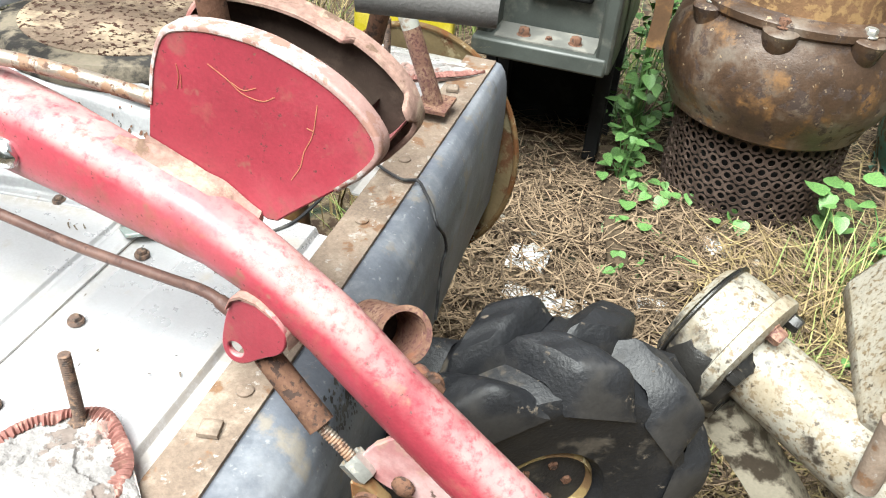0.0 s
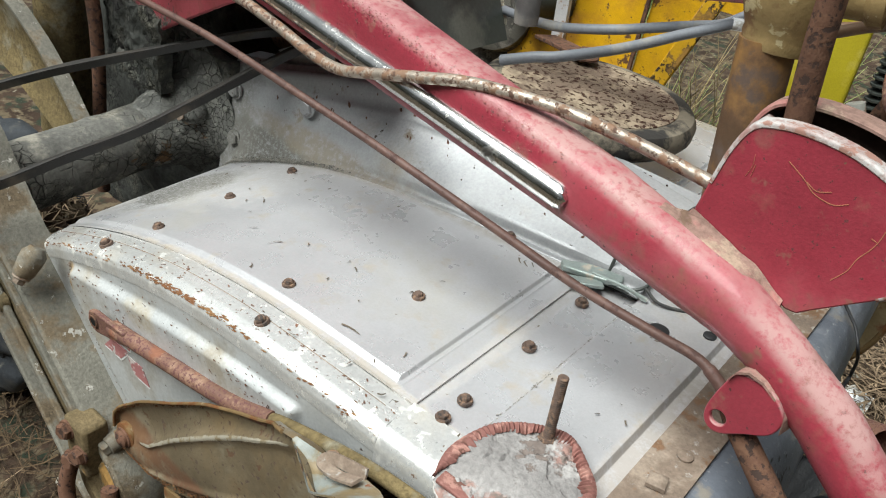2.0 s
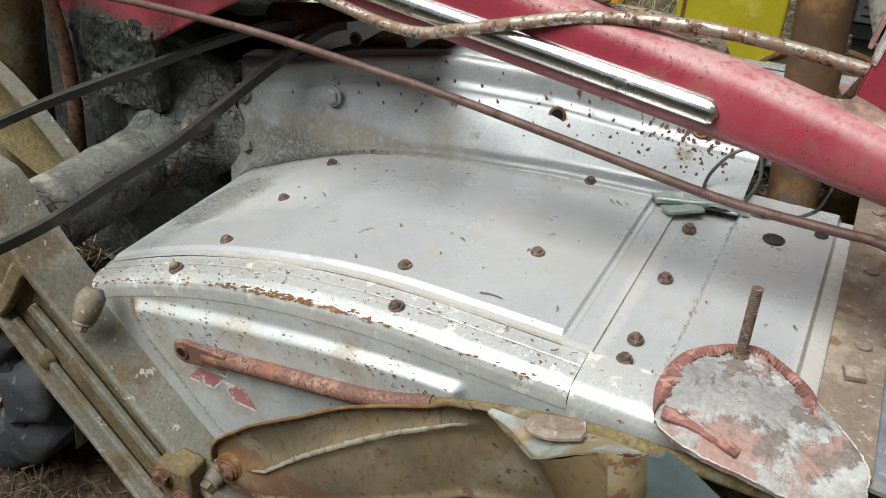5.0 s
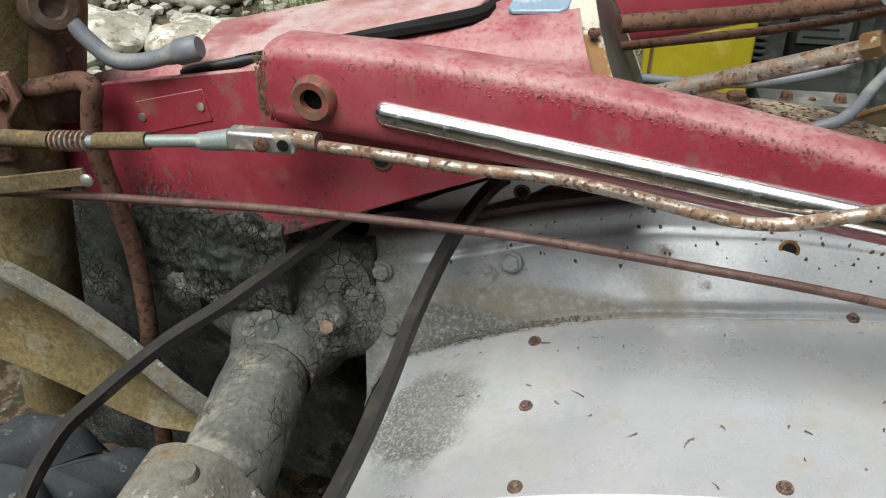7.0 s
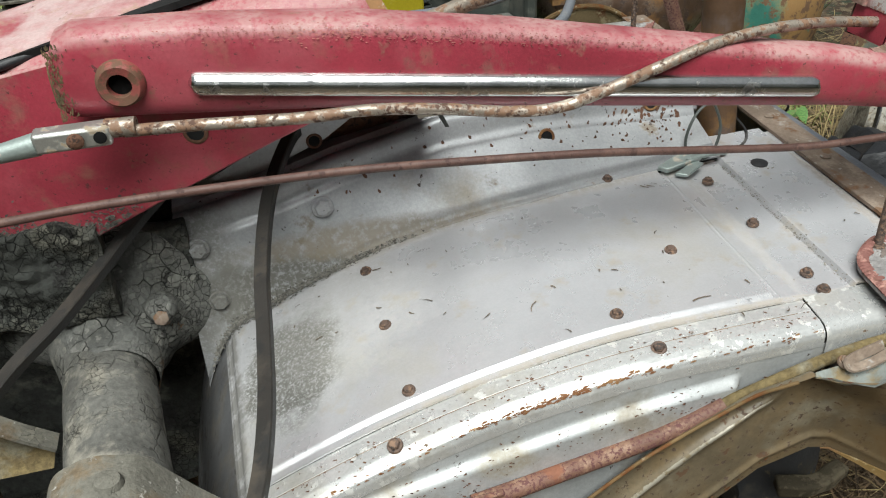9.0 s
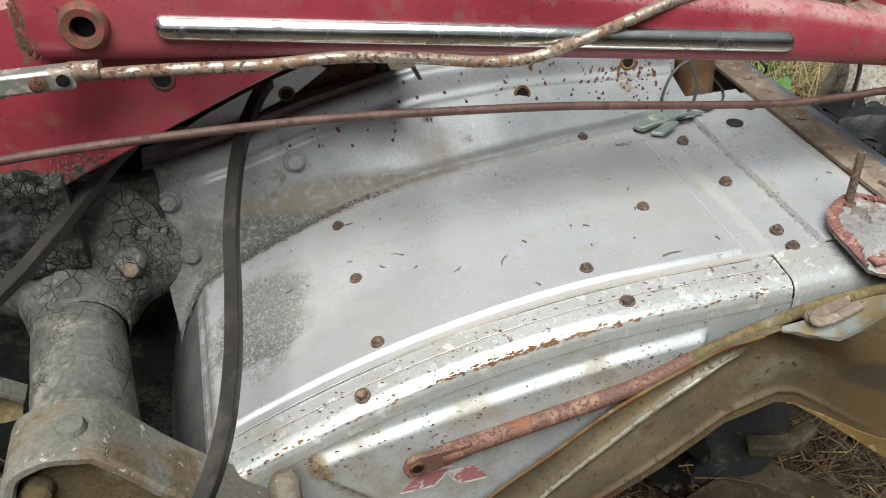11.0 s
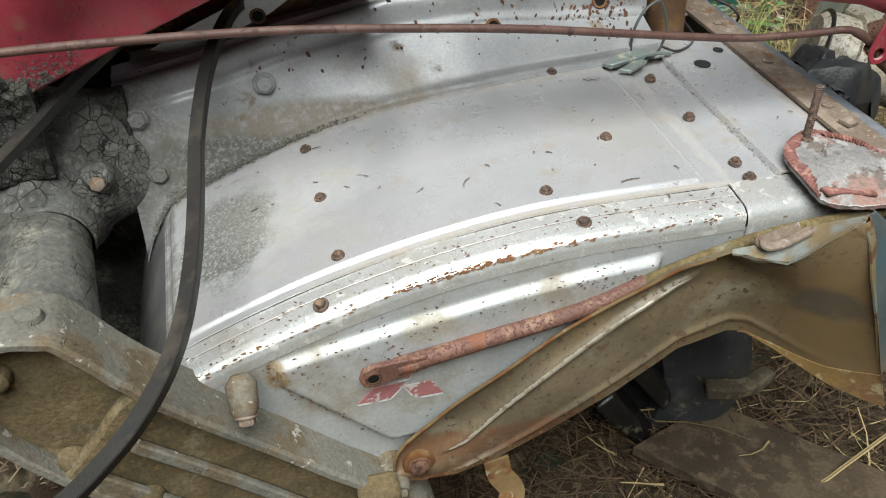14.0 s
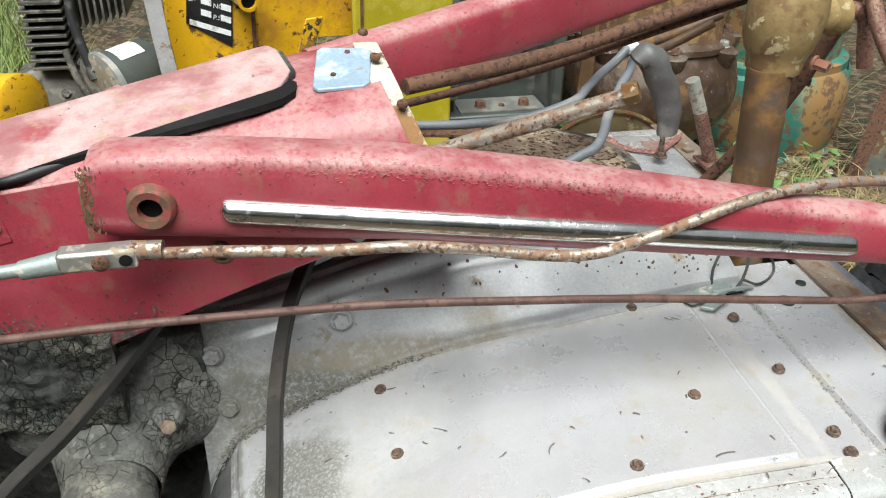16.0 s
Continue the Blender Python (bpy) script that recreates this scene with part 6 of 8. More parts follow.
def shelf(u, v):
    a, b = Vector(lerp_table(SHELF_FRONT, u)), Vector(lerp_table(SHELF_BACK, u))
    rim = 0.004 * math.exp(-(v / 0.10) ** 2) * step(0.0, 0.2, u) * (1 - step(0.6, 0.9, u))
    return a + (b - a) * v + Vector((0, 0, rim - 0.006 * math.sin(math.pi * v) * math.sin(math.pi * min(1.0, u * 1.5)) ** 2))
part("folded_lip", sheet(40, 16, shelf, (0, 0, -0.0018)), PALE_BLUE, guard, "crumpled shelf with flaking pale blue paint")
STRAP = [(-0.0720, -0.118, -0.0090), (-0.0923, -0.116, -0.0205), (-0.1085, -0.114, -0.0235), (-0.1048, -0.108, -0.0200), (-0.0740, -0.106, -0.0130)]
part("lip_strap", ribbon(STRAP, 0.009, 0.0022, 6), STRIP, guard, "hairpin-bent brown strap on the shelf", bevel=0.0007)
hexbolt(guard, (-0.108, -0.1055, -0.0245), (0.1, -0.4, 0.9), 0.005, 0.004, STRIP, 1.3, 0.4, "lip_bolt", 6)
CREASE = [(0.0, -0.0298, -0.131, 0.0080), (0.15, -0.0250, -0.136, -0.0090), (0.35, -0.0205, -0.141, -0.0400), (0.6, -0.008, -0.145, -0.085), (1.0, 0.030, -0.148, -0.190)]
BLUE_EDGE = [(0.0, -0.0200, -0.122, 0.0080), (0.15, -0.0045, -0.117, -0.0040), (0.35, 0.0220, -0.113, -0.0250), (0.6, 0.077, -0.106, -0.060), (1.0, 0.190, -0.10, -0.165)]
def outer(a, b):
    def place(u, v):
        p, q = Vector(lerp_table(a, v)), Vector(lerp_table(b, v))
        return p + (q - p) * u + Vector((0.003, -0.003, 0)) * math.sin(math.pi * u)
    return place
part("outer_wing", sheet(14, 40, outer(FOLD, CREASE), (-0.001, 0.0015, 0)), surf("heat_stained_ochre_paint", (0.21, 0.16, 0.085), 0.4, 0.15, [((0.075, 0.045, 0.055), 12.0, 0.52, 0.66, 0.45, 0.5), ((0.13, 0.17, 0.17), 16.0, 0.56, 0.70, 0.4, 0.6), ((0.1, 0.045, 0.02), 34.0, 0.62, 0.68, 0.9, 0.1)], 0.2, 350, 0.2), guard, "outer face with stained ochre paint")
part("back_wing", sheet(18, 40, outer(CREASE, BLUE_EDGE), (-0.001, 0.0015, 0)), TEAL, guard, "outer face with weathered blue paint")
clamp = thing("pivot_clamp", (-0.45, -0.11, -0.3), "rusty bolted pivot clamp at the lower end of the chain case", "clamp")
bm = block((-0.478, -0.128, -0.305), (-0.438, -0.098, -0.235))
part("clamp_block", bm, CAST, clamp, bevel=0.005)
for x, y, z in ((-0.468, -0.129, -0.250), (-0.447, -0.129, -0.272), (-0.466, -0.129, -0.292)):
    hexbolt(clamp, (x, y, z), (0.2, -1, 0.1), 0.0095, 0.009, RUSTY, 1.2, x * 30)
part("hanging_hoop", tube([(-0.475, -0.125, -0.30), (-0.478, -0.135, -0.345), (-0.455, -0.14, -0.385), (-0.42, -0.14, -0.385), (-0.40, -0.13, -0.35), (-0.41, -0.12, -0.30)], 0.009, 6, 12), RUSTY, clamp)

# ---- far side guard, seen behind the flap ----
far_guard = thing("side_guard", (0.06, 0.64, -0.3), "rusty olive curved side guard beyond the rubber flap", "side guard", "side guards")
def far_face(u, v):
    a = radians(165 - 250 * u)
    r = 0.17 * (0.35 + 0.65 * v)
    return (-0.020 + 0.86 * r * math.cos(a), 0.678 + 0.02 * (1 - v), -0.13 + 1.02 * r * math.sin(a))
part("guard_plate", sheet(40, 10, far_face, (0, 0.004, 0)), surf("rusty_olive_sheet", (0.2, 0.15, 0.08), 0.7, 0.0, [((0.13, 0.06, 0.03), 14.0, 0.5, 0.6, 0.9, 0.2), ((0.3, 0.25, 0.15), 30.0, 0.58, 0.68, 0.7, 0.6)], 0.3, 300, 0.15), far_guard)
part("rim", tube([Vector(far_face(k / 30, 1.0)) for k in range(31)], 0.004, 2, 8), KHAKI_RUST, far_guard)

# ---- torn pad with threaded rod on the near rear corner, and the far one ----
def pad(name_y, mirror):
    s = -1 if mirror else 1
    ox, oy, oz = (-0.008, 0.56, 0.020) if mirror else (0.0, 0.0, 0.0)
    ob = thing("torn_pad", (ox, oy - s * 0.05, oz - 0.01), "torn grey foam pad with a pink pleated vinyl rim" if not mirror else "torn pink vinyl pad with a rusty threaded rod", "pad", "torn pads")
    edge = [(-0.0373, -0.0805, -0.0075), (-0.0425, -0.0580, 0.001), (-0.038, -0.025, 0.002), (-0.026, -0.006, 0.003), (-0.006, 0.008, 0.004), (0.012, 0.013, 0.004), (0.035, -0.002, 0.004), (0.051, -0.018, 0.003), (0.0736, -0.040, 0.001), (0.0907, -0.0645, -0.001), (0.0925, -0.074, -0.008), (0.0945, -0.083, -0.016), (0.0957, -0.0891, -0.0265),
            (0.083, -0.091, -0.023), (0.066, -0.096, -0.020), (0.0478, -0.0965, -0.017), (0.026, -0.0955, -0.014), (-0.0036, -0.094, -0.012), (-0.026, -0.088, -0.010)]
    loop = [Vector((ox + x, oy + s * y, oz + z)) for x, y, z in edge]
    curve = smooth_path(loop + loop[:1], 10)[:-1]
    c = Vector((ox + 0.018, oy - s * 0.048, oz + 0.002))
    bm = bmesh.new()
    rings = []
    for f, h in [(0.99, -0.004), (1.0, 0.0)] + [(1 - 0.024 * k, 0.0006 + 0.0034 * step(0, 16, k)) for k in range(1, 40)]:
        ring = []
        for p in curve:
            q = c + (p - c) * f
            skin = step(0.02, 0.06, noise.noise(Vector((q.x * 34, q.y * 34, 3.3))) + 0.25 * noise.noise(Vector((q.x * 120, q.y * 120, 1)))) * min(1.0, (1 - f) * 12) if f < 1 else 0.0
            ring.append(bm.verts.new(q + Vector((0, 0, h + 0.0022 * skin + 0.0009 * noise.noise(q * 150) + 0.0010 * (1 - skin) * noise.noise(q * 420)))))
        rings.append(ring)
    mid = bm.verts.new(c + Vector((0, 0, 0.004)))
    for a, b in zip(rings, rings[1:]):
        for k in range(len(a)):
            bm.faces.new((a[k], a[(k + 1) % len(a)], b[(k + 1) % len(a)], b[k]))
    for k in range(len(curve)):
        bm.faces.new((rings[-1][k], rings[-1][(k + 1) % len(curve)], mid))
    part("pad_core", bm, PATCH, ob)
    part("torn_edge", tube([p + Vector((0, 0, 0.0004)) + noise.noise_vector(p * 300) * 0.0009 for p in smooth_path(loop[7:] + loop[:1], 14)], 0.0006, 0, 6, wobble=0.4), POST_TIP_PALE, ob, "ragged pale torn edge")
    # pleated rim: gathered vinyl standing up along the outline, its inner edge torn
    rim_path = smooth_path(loop[:8] + [loop[8].lerp(c, 0.30)] if not mirror else loop[:10], 30)
    def pleat(u, v):
        k = u * (len(rim_path) - 1)
        i = min(int(k), len(rim_path) - 2)
        p = rim_path[i].lerp(rim_path[i + 1], k - i)
        inward = (c - p).normalized()
        w = 0.0135 * (0.72 + 0.40 * noise.noise(Vector((u * 16, 0, 7))) + 0.12 * noise.noise(Vector((u * 70, 0, 3)))) * min(1.0, u * 12, (1 - u) * 16) + 0.0005
        gather = math.sin(u * 330 + 4 * noise.noise(Vector((u * 30, 2, 0))) + 1.5 * v)
        wide = v + 0.10 * v * gather
        arch = math.sin(math.pi * min(1.0, 0.12 + 0.80 * v)) ** 0.8
        lift = 0.0014 + 0.0030 * arch + 0.0012 * math.sin(2.2 * v) + 0.0011 * gather * (0.25 + v)
        return p + inward * (w * wide - 0.0012) + Vector((0, 0, lift))
    part("pleated_rim", sheet(620, 8, pleat, (0, 0, -0.0007)), PINK_PLY, ob, "pink pleated vinyl rim")
    if not mirror:
        strip = [(-0.0333, -0.0786, -0.001), (-0.0133, -0.0773, -0.003), (0.0047, -0.0801, -0.005), (0.0189, -0.0837, -0.007)]
        part("pink_flap", ribbon(strip, 0.0115, 0.0035, 8), PINK_PLY, ob, "loose pink vinyl strip", bevel=0.001)
    return ob


pad("near", False)
pad("far", True)
for k, (x, y, z, hgt) in enumerate(((0.0, 0.0, -0.004, 0.066), (-0.004, 0.525, 0.028, 0.075))):
    st = thing("threaded_rod", (x, y, z), "rusty threaded rod with a nut standing on the cover", "threaded rod", "threaded rods")
    prof = [(0.0, 0.0041)]
    for i in range(70):
        prof += [(0.002 + i * hgt / 72, 0.0041 if i % 2 else 0.0036)]
    prof += [(hgt, 0.0034), (hgt, 0.0)]
    part("rod", lathe(prof, (x, y, z), (-0.02, 0.02, 1), 12), BOLT, st)
    hexbolt(st, (x, y, z + 0.004), (0, 0, 1), 0.0078, 0.008, BOLT, 1.3, 0.4, "nut")

# ---- wire clip and cord lying on the cover ----
clip = thing("wire_clip", (-0.055, 0.212, 0.005), "greenish metal wire clip lying on the cover", "clip")
part("jaw", slab([(-0.125, 0.206, 0.004), (-0.118, 0.196, 0.004), (-0.075, 0.203, 0.008), (-0.062, 0.212, 0.009), (-0.066, 0.222, 0.009), (-0.100, 0.219, 0.006)], (0, 0, 0.006)), GREEN_ZINC, clip, bevel=0.0015)
part("jaw", slab([(-0.112, 0.190, 0.003), (-0.100, 0.182, 0.003), (-0.072, 0.198, 0.006), (-0.080, 0.206, 0.006)], (0, 0, 0.004)), GREEN_ZINC, clip, bevel=0.001)
part("spring_wire", tube([(-0.09, 0.205, 0.012), (-0.06, 0.207, 0.013), (-0.045, 0.211, 0.010), (-0.035, 0.213, 0.008)], 0.0022, 5, 8), GREEN_ZINC, clip)
part("wire_loop", tube([(-0.082, 0.222, 0.008), (-0.080, 0.228, 0.030), (-0.066, 0.236, 0.052), (-0.047, 0.240, 0.062), (-0.039, 0.238, 0.052), (-0.036, 0.230, 0.034), (-0.044, 0.222, 0.014), (-0.058, 0.214, 0.007), (-0.078, 0.206, 0.008)], 0.0017, 7, 8), OLIVE, clip)
cord = thing("loose_wire", (0.08, 0.2, 0.0), "thin black wire trailing over the cover and flap", "wire")
part("cord", tube([(-0.044, 0.222, 0.014), (-0.025, 0.218, 0.008), (0.001, 0.233, 0.0065), (0.017, 0.254, 0.0085), (0.023, 0.283, 0.0105), (0.025, 0.321, 0.0135), (0.018, 0.358, 0.021), (0.006, 0.392, 0.032), (0.000, 0.415, 0.030), (0.008, 0.411, 0.020), (0.029, 0.388, 0.0165), (0.054, 0.370, 0.0150), (0.080, 0.358, 0.0145), (0.094, 0.366, 0.012), (0.107, 0.352, 0.0095), (0.119, 0.338, 0.005), (0.128, 0.328, -0.006), (0.131, 0.345, -0.028), (0.131, 0.356, -0.052), (0.131, 0.345, -0.066), (0.134, 0.33, -0.12)], 0.0016, 7, 8), RUBBER, cord)

# ---- red middle frame and hood ----
hood = thing("middle_hood", (-0.65, 0.29, 0.0), "faded red hood with a blacked-in slot and rusty flange", "hood")
SIDE = [(-1.00, 0.135), (-0.954, 0.138), (-0.930, 0.168), (-0.889, 0.187), (-0.80, 0.205), (-0.70, 0.226), (-0.62, 0.225), (-0.493, 0.166), (-0.545, 0.142), (-0.594, 0.118), (-0.639, 0.096), (-0.690, 0.070), (-0.726, 0.052), (-0.740, 0.041), (-0.80, 0.042), (-0.852, 0.044), (-0.93, 0.06), (-1.00, 0.07)]
def side_y(x):
    return 0.019 - 0.2 * x
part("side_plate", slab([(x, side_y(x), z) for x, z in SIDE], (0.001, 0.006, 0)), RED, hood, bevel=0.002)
hole(hood, (-0.605, side_y(-0.605) - 0.001, 0.158), (-0.2, -1, 0), 0.0075, RUSTY, "punched_hole", 0.0008)
part("name_plate", slab([(-0.849, side_y(-0.849) - 0.0012, 0.142), (-0.771, side_y(-0.771) - 0.0012, 0.167), (-0.777, side_y(-0.777) - 0.0012, 0.196), (-0.856, side_y(-0.856) - 0.0012, 0.173)], (0.0, 0.002, 0)), RED, hood, "thin screwed plate painted over", bevel=0.0006)
for x, z in ((-0.850, 0.159), (-0.781, 0.179)):
    part("plate_screw", lathe([(0, 0.004), (0.0015, 0.004), (0.0022, 0.0)], (x, side_y(x) - 0.001, z), (-0.2, -1, 0), 12), ZINC, hood)
def hood_top(u, v):
    x = -1.0 + u * 0.575
    zt = lerp_table([(-1.0, 0.14), (-0.93, 0.178), (-0.80, 0.212), (-0.70, 0.232), (-0.60, 0.246), (-0.50, 0.262), (-0.42, 0.268)], x)[0]
    yn = side_y(x) + 0.02 if x < -0.7 else lerp_table([(-0.7, 0.179), (-0.6, 0.185), (-0.42, 0.178)], x)[0]
    yf = lerp_table([(-1.0, 0.245), (-0.86, 0.265), (-0.78, 0.33), (-0.70, 0.415), (-0.4, 0.415)], x)[0]
    a = math.pi * v
    e = 0.55
    y = (yn + yf) / 2 - (yf - yn) / 2 * math.copysign(abs(math.cos(a)) ** e, math.cos(a))
    drop = 0.10 if x > -0.7 else 0.05
    fall = drop * (1 - abs(math.sin(a)) ** e)
    return (x + (0.42 * fall - 0.030) * step(0.86, 1.0, u), y, zt - fall)
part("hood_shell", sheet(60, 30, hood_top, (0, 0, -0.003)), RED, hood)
# black slab painted in for the shaded opening under the lid
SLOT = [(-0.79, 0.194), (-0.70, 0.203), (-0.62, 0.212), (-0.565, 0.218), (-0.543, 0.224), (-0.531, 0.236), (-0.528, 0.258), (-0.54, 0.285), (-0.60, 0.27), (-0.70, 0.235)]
part("slot", slab([(x, y, 0.2050 + 0.184 * (x + 0.8)) for x, y in SLOT], (0, 0, 0.006)), BLACK, hood, "black slab for the slot's shaded inside")
def lid(u, v):
    a = Vector((-0.80, 0.185, 0.200)) + Vector((0.272, 0.073, 0.050)) * u
    b = Vector((-0.815, 0.300, 0.208)) + Vector((0.270, 0.068, 0.046)) * u
    v = 0.5 + (v - 0.5) * (1 - 0.45 * max(0.0, (u - 0.92) / 0.08) ** 2.5)
    p = a + (b - a) * v
    r = 0.004 * (1 - (2 * v - 1) ** 6)
    return p + Vector((0, 0, 0.012 + r - 0.002 * (1 if u in (0.0, 1.0) else 0)))
part("lid", sheet(40, 20, lid, (0, 0, -0.009)), RED_DUSTY, hood, "dusty pink lid", bevel=0.003)
rubber_rim = [Vector(lid(k / 12, 0)) + Vector((0, 0, -0.006)) for k in range(13)] + [Vector(lid(1, k / 6)) + Vector((0.002, 0, -0.006)) for k in range(1, 7)]
part("rubber_rim", tube(rubber_rim, 0.0045, 0, 10), RUBBER, hood, "black rubber edge strip")
LABEL = [(-0.515, 0.240), (-0.511, 0.234), (-0.470, 0.230), (-0.464, 0.234), (-0.456, 0.279), (-0.459, 0.286), (-0.500, 0.298), (-0.506, 0.294)]
part("pale_label", slab([(x, y, 0.2585 + 0.10 * (x + 0.507) + 0.28 * (y - 0.236)) for x, y in LABEL], (0, 0, 0.004)), LABEL_BLUE, hood, "pale blue worn label plate", bevel=0.0012)
for p in ((-0.495, 0.252, 0.268), (-0.478, 0.284, 0.2785)):
    part("label_rivet", lathe([(0, 0.003), (0.002, 0.002), (0.0025, 0)], p, (0, 0, 1), 10), RUSTY, hood)
def flange(u, v):
    a = math.pi * (1.02 * v - 0.01)
    r = Vector((0, -0.128 * math.cos(a), 0.165 * abs(math.sin(a)) ** 0.6))
    return Vector((-0.396 + 0.024 * u - 0.44 * r.z, 0.297, 0.112)) + r
part("end_flange", sheet(6, 40, flange, (0, 0, -0.006)), surf("flaking_white_rust_flange", (0.5, 0.47, 0.38), 0.7, 0.0, [((0.24, 0.13, 0.06), 16.0, 0.58, 0.64, 0.9, 0.2), ((0.12, 0.06, 0.035), 30.0, 0.60, 0.65, 0.9, 0.1), ((0.3, 0.07, 0.07), 12.0, 0.66, 0.7, 0.6, 0.5)], 0.5, 300, 0.12), hood, "flaking white flange, rusted brown", bevel=0.001)
part("end_plate", slab([Vector((-0.378 - 0.44 * 0.16 * abs(math.sin(a)) ** 0.6, 0.297 - 0.124 * math.cos(a), 0.112 + 0.16 * abs(math.sin(a)) ** 0.6)) for a in [math.pi * k / 20 for k in range(21)]], (0.004, 0, 0)), OLIVE, hood)
for p in ((-0.440, 0.205, 0.254), (-0.455, 0.262, 0.2795), (-0.455, 0.345, 0.2795)):
    hexbolt(hood, p, (0.1, -0.3, 1), 0.0042, 0.003, RUSTY, 1.2, 0.3)

# ---- shift levers and rods from the flange ----
lev = thing("shift_lever", (-0.30, 0.2, 0.2), "rust-blotched shift lever tube with a grey plastic knob", "shift lever")
part("lever_tube", tube([(-0.405, 0.258, 0.180), (-0.359, 0.235, 0.203), (-0.237, 0.174, 0.262)], 0.0080, 0, 16), RUST_WORN, lev)
part("lever_nut", lathe([(-0.006, 0.0105), (0.006, 0.0105), (0.008, 0.009)], (-0.240, 0.1715, 0.2645), (0.87, -0.44, 0.42), 6), KHAKI_RUST, lev)
part("knob", bumpy(sweep(bmesh.new(), smooth_path([[-0.236, 0.175, 0.291], [-0.23, 0.175, 0.296], [-0.223, 0.175, 0.294], [-0.214, 0.175, 0.28], [-0.203, 0.175, 0.259], [-0.197, 0.175, 0.239], [-0.196, 0.175, 0.222]], 5), lambda i, m: [(u * (0.0085 + 0.004 * math.sin(math.pi * min(1.0, 0.15 + i / m)) - 0.002 * (i / m) ** 3), v * (0.010 + 0.003 * math.sin(math.pi * i / m))) for u, v in circle(1, 16)]), 0.0022, 70), KNOB_GREY, lev, "scuffed grey plastic knob")
rods = thing("shift_rods", (-0.2, 0.35, 0.2), "two rusty shift rods running back from the flange", "shift rods")
part("rod", tube([(-0.42, 0.30, 0.236), (-0.25, 0.36, 0.243), (-0.05, 0.43, 0.268), (0.10, 0.48, 0.285)], 0.0085, 4, 14), RUSTY, rods)
part("rod", tube([(-0.42, 0.33, 0.206), (-0.25, 0.38, 0.220), (-0.05, 0.44, 0.250), (0.10, 0.49, 0.272)], 0.0045, 4, 10), RUSTY, rods, "thinner rusty rod")
hoses = thing("hydraulic_hose", (-0.2, 0.3, 0.16), "grey rubber hoses sagging between the flange and the valve", "hose")
HOSES = (([(-0.113, 0.455, 0.214), (-0.131, 0.447, 0.201), (-0.159, 0.424, 0.194), (-0.186, 0.396, 0.188), (-0.212, 0.372, 0.182), (-0.269, 0.369, 0.167), (-0.321, 0.392, 0.155), (-0.348, 0.407, 0.149), (-0.42, 0.44, 0.14)], [[-0.035, 0.49, 0.22], [0.03, 0.49, 0.244]]),
         ([(-0.115, 0.43, 0.209), (-0.127, 0.41, 0.203), (-0.147, 0.386, 0.194), (-0.165, 0.361, 0.185), (-0.183, 0.335, 0.177), (-0.201, 0.301, 0.172), (-0.22, 0.275, 0.167), (-0.239, 0.268, 0.162), (-0.27, 0.26, 0.15)], [[-0.051, 0.47, 0.211], [0.008, 0.47, 0.239]]))
for run, far in HOSES:
    part("hose", tube(run, 0.0055, 6, 12), GREY_PLASTIC, hoses)
    part("hose_end", tube([run[0], Vector(run[0]) * 0.8 + Vector(far[0]) * 0.2], 0.0064, 0, 12), PLASTIC_SCRAP, hoses, "pale hose ferrule")
    part("pipe", tube([Vector(run[0]) * 0.8 + Vector(far[0]) * 0.2, far[0], far[1]], 0.0062, 4, 12), RUST_ORANGE, hoses, "rusty pipe joining the hose")

# ---- valve column on the middle ----
col = thing("valve_column", (-0.02, 0.28, 0.0), "orange-rusted pipe column with a flaking ochre valve body", "valve column")
part("column_pipe", tube([(0.000, 0.283, -0.06), (-0.018, 0.282, 0.11), (-0.030, 0.280, 0.245)], 0.0235, 0, 26), RUST_ORANGE, col)
bm = lathe([(-0.004, 0.028), (0.004, 0.030), (0.010, 0.030), (0.018, 0.034), (0.035, 0.040), (0.060, 0.042), (0.078, 0.038), (0.085, 0.026), (0.086, 0.0)], (-0.024, 0.285, 0.243), (0.05, 0, 1), 26)
part("valve_body", bumpy(bm, 0.003, 40), OCHRE, col, "flaking ochre valve casting")
part("side_port", lathe([(0.0, 0.020), (0.03, 0.020), (0.034, 0.024), (0.044, 0.024), (0.046, 0.016)], (0.0, 0.285, 0.292), (1, 0.1, 0.12), 20), OCHRE, col)
part("outlet_pipe", tube([(0.042, 0.289, 0.297), (0.065, 0.291, 0.298), (0.082, 0.292, 0.286), (0.088, 0.29, 0.26), (0.092, 0.285, 0.235)], 0.0085, 6, 14), RUST_PAINTED, col)
hexbolt(col, (0.012, 0.266, 0.250), (0.6, -1, -0.1), 0.0065, 0.016, RUST_PAINTED, 1.35, 0.1)
stand = thing("far_grip", (0.12, 0.24, 0.2), "grey foam grip on a bent rusty hand lever", "hand lever")
part("lever_pipe", tube([(0.070, 0.30, 0.36), (0.073, 0.27, 0.30), (0.078, 0.235, 0.262), (0.088, 0.218, 0.244), (0.105, 0.22, 0.239)], 0.0085, 6, 14), RUST_PAINTED, stand)
part("grip", tube([(0.096, 0.218, 0.240), (0.100, 0.219, 0.240), (0.176, 0.242, 0.237), (0.180, 0.243, 0.237)], lambda f: 0.0165 if 0.1 < f < 0.9 else 0.015, 3, 22), FOAM, stand, "grey foam grip")
whip = thing("stand_post", (-0.02, 0.43, 0.0), "thin post with white tip and rusty lower half", "post")
part("lower_post", tube([(0.063, 0.50, 0.028), (0.031, 0.50, 0.108)], 0.0098, 0, 12), RUST_PAINTED, whip)
part("white_tip", tube([(0.031, 0.50, 0.108), (0.011, 0.50, 0.154)], 0.0097, 0, 12), POST_TIP, whip, "chipped white painted tip")
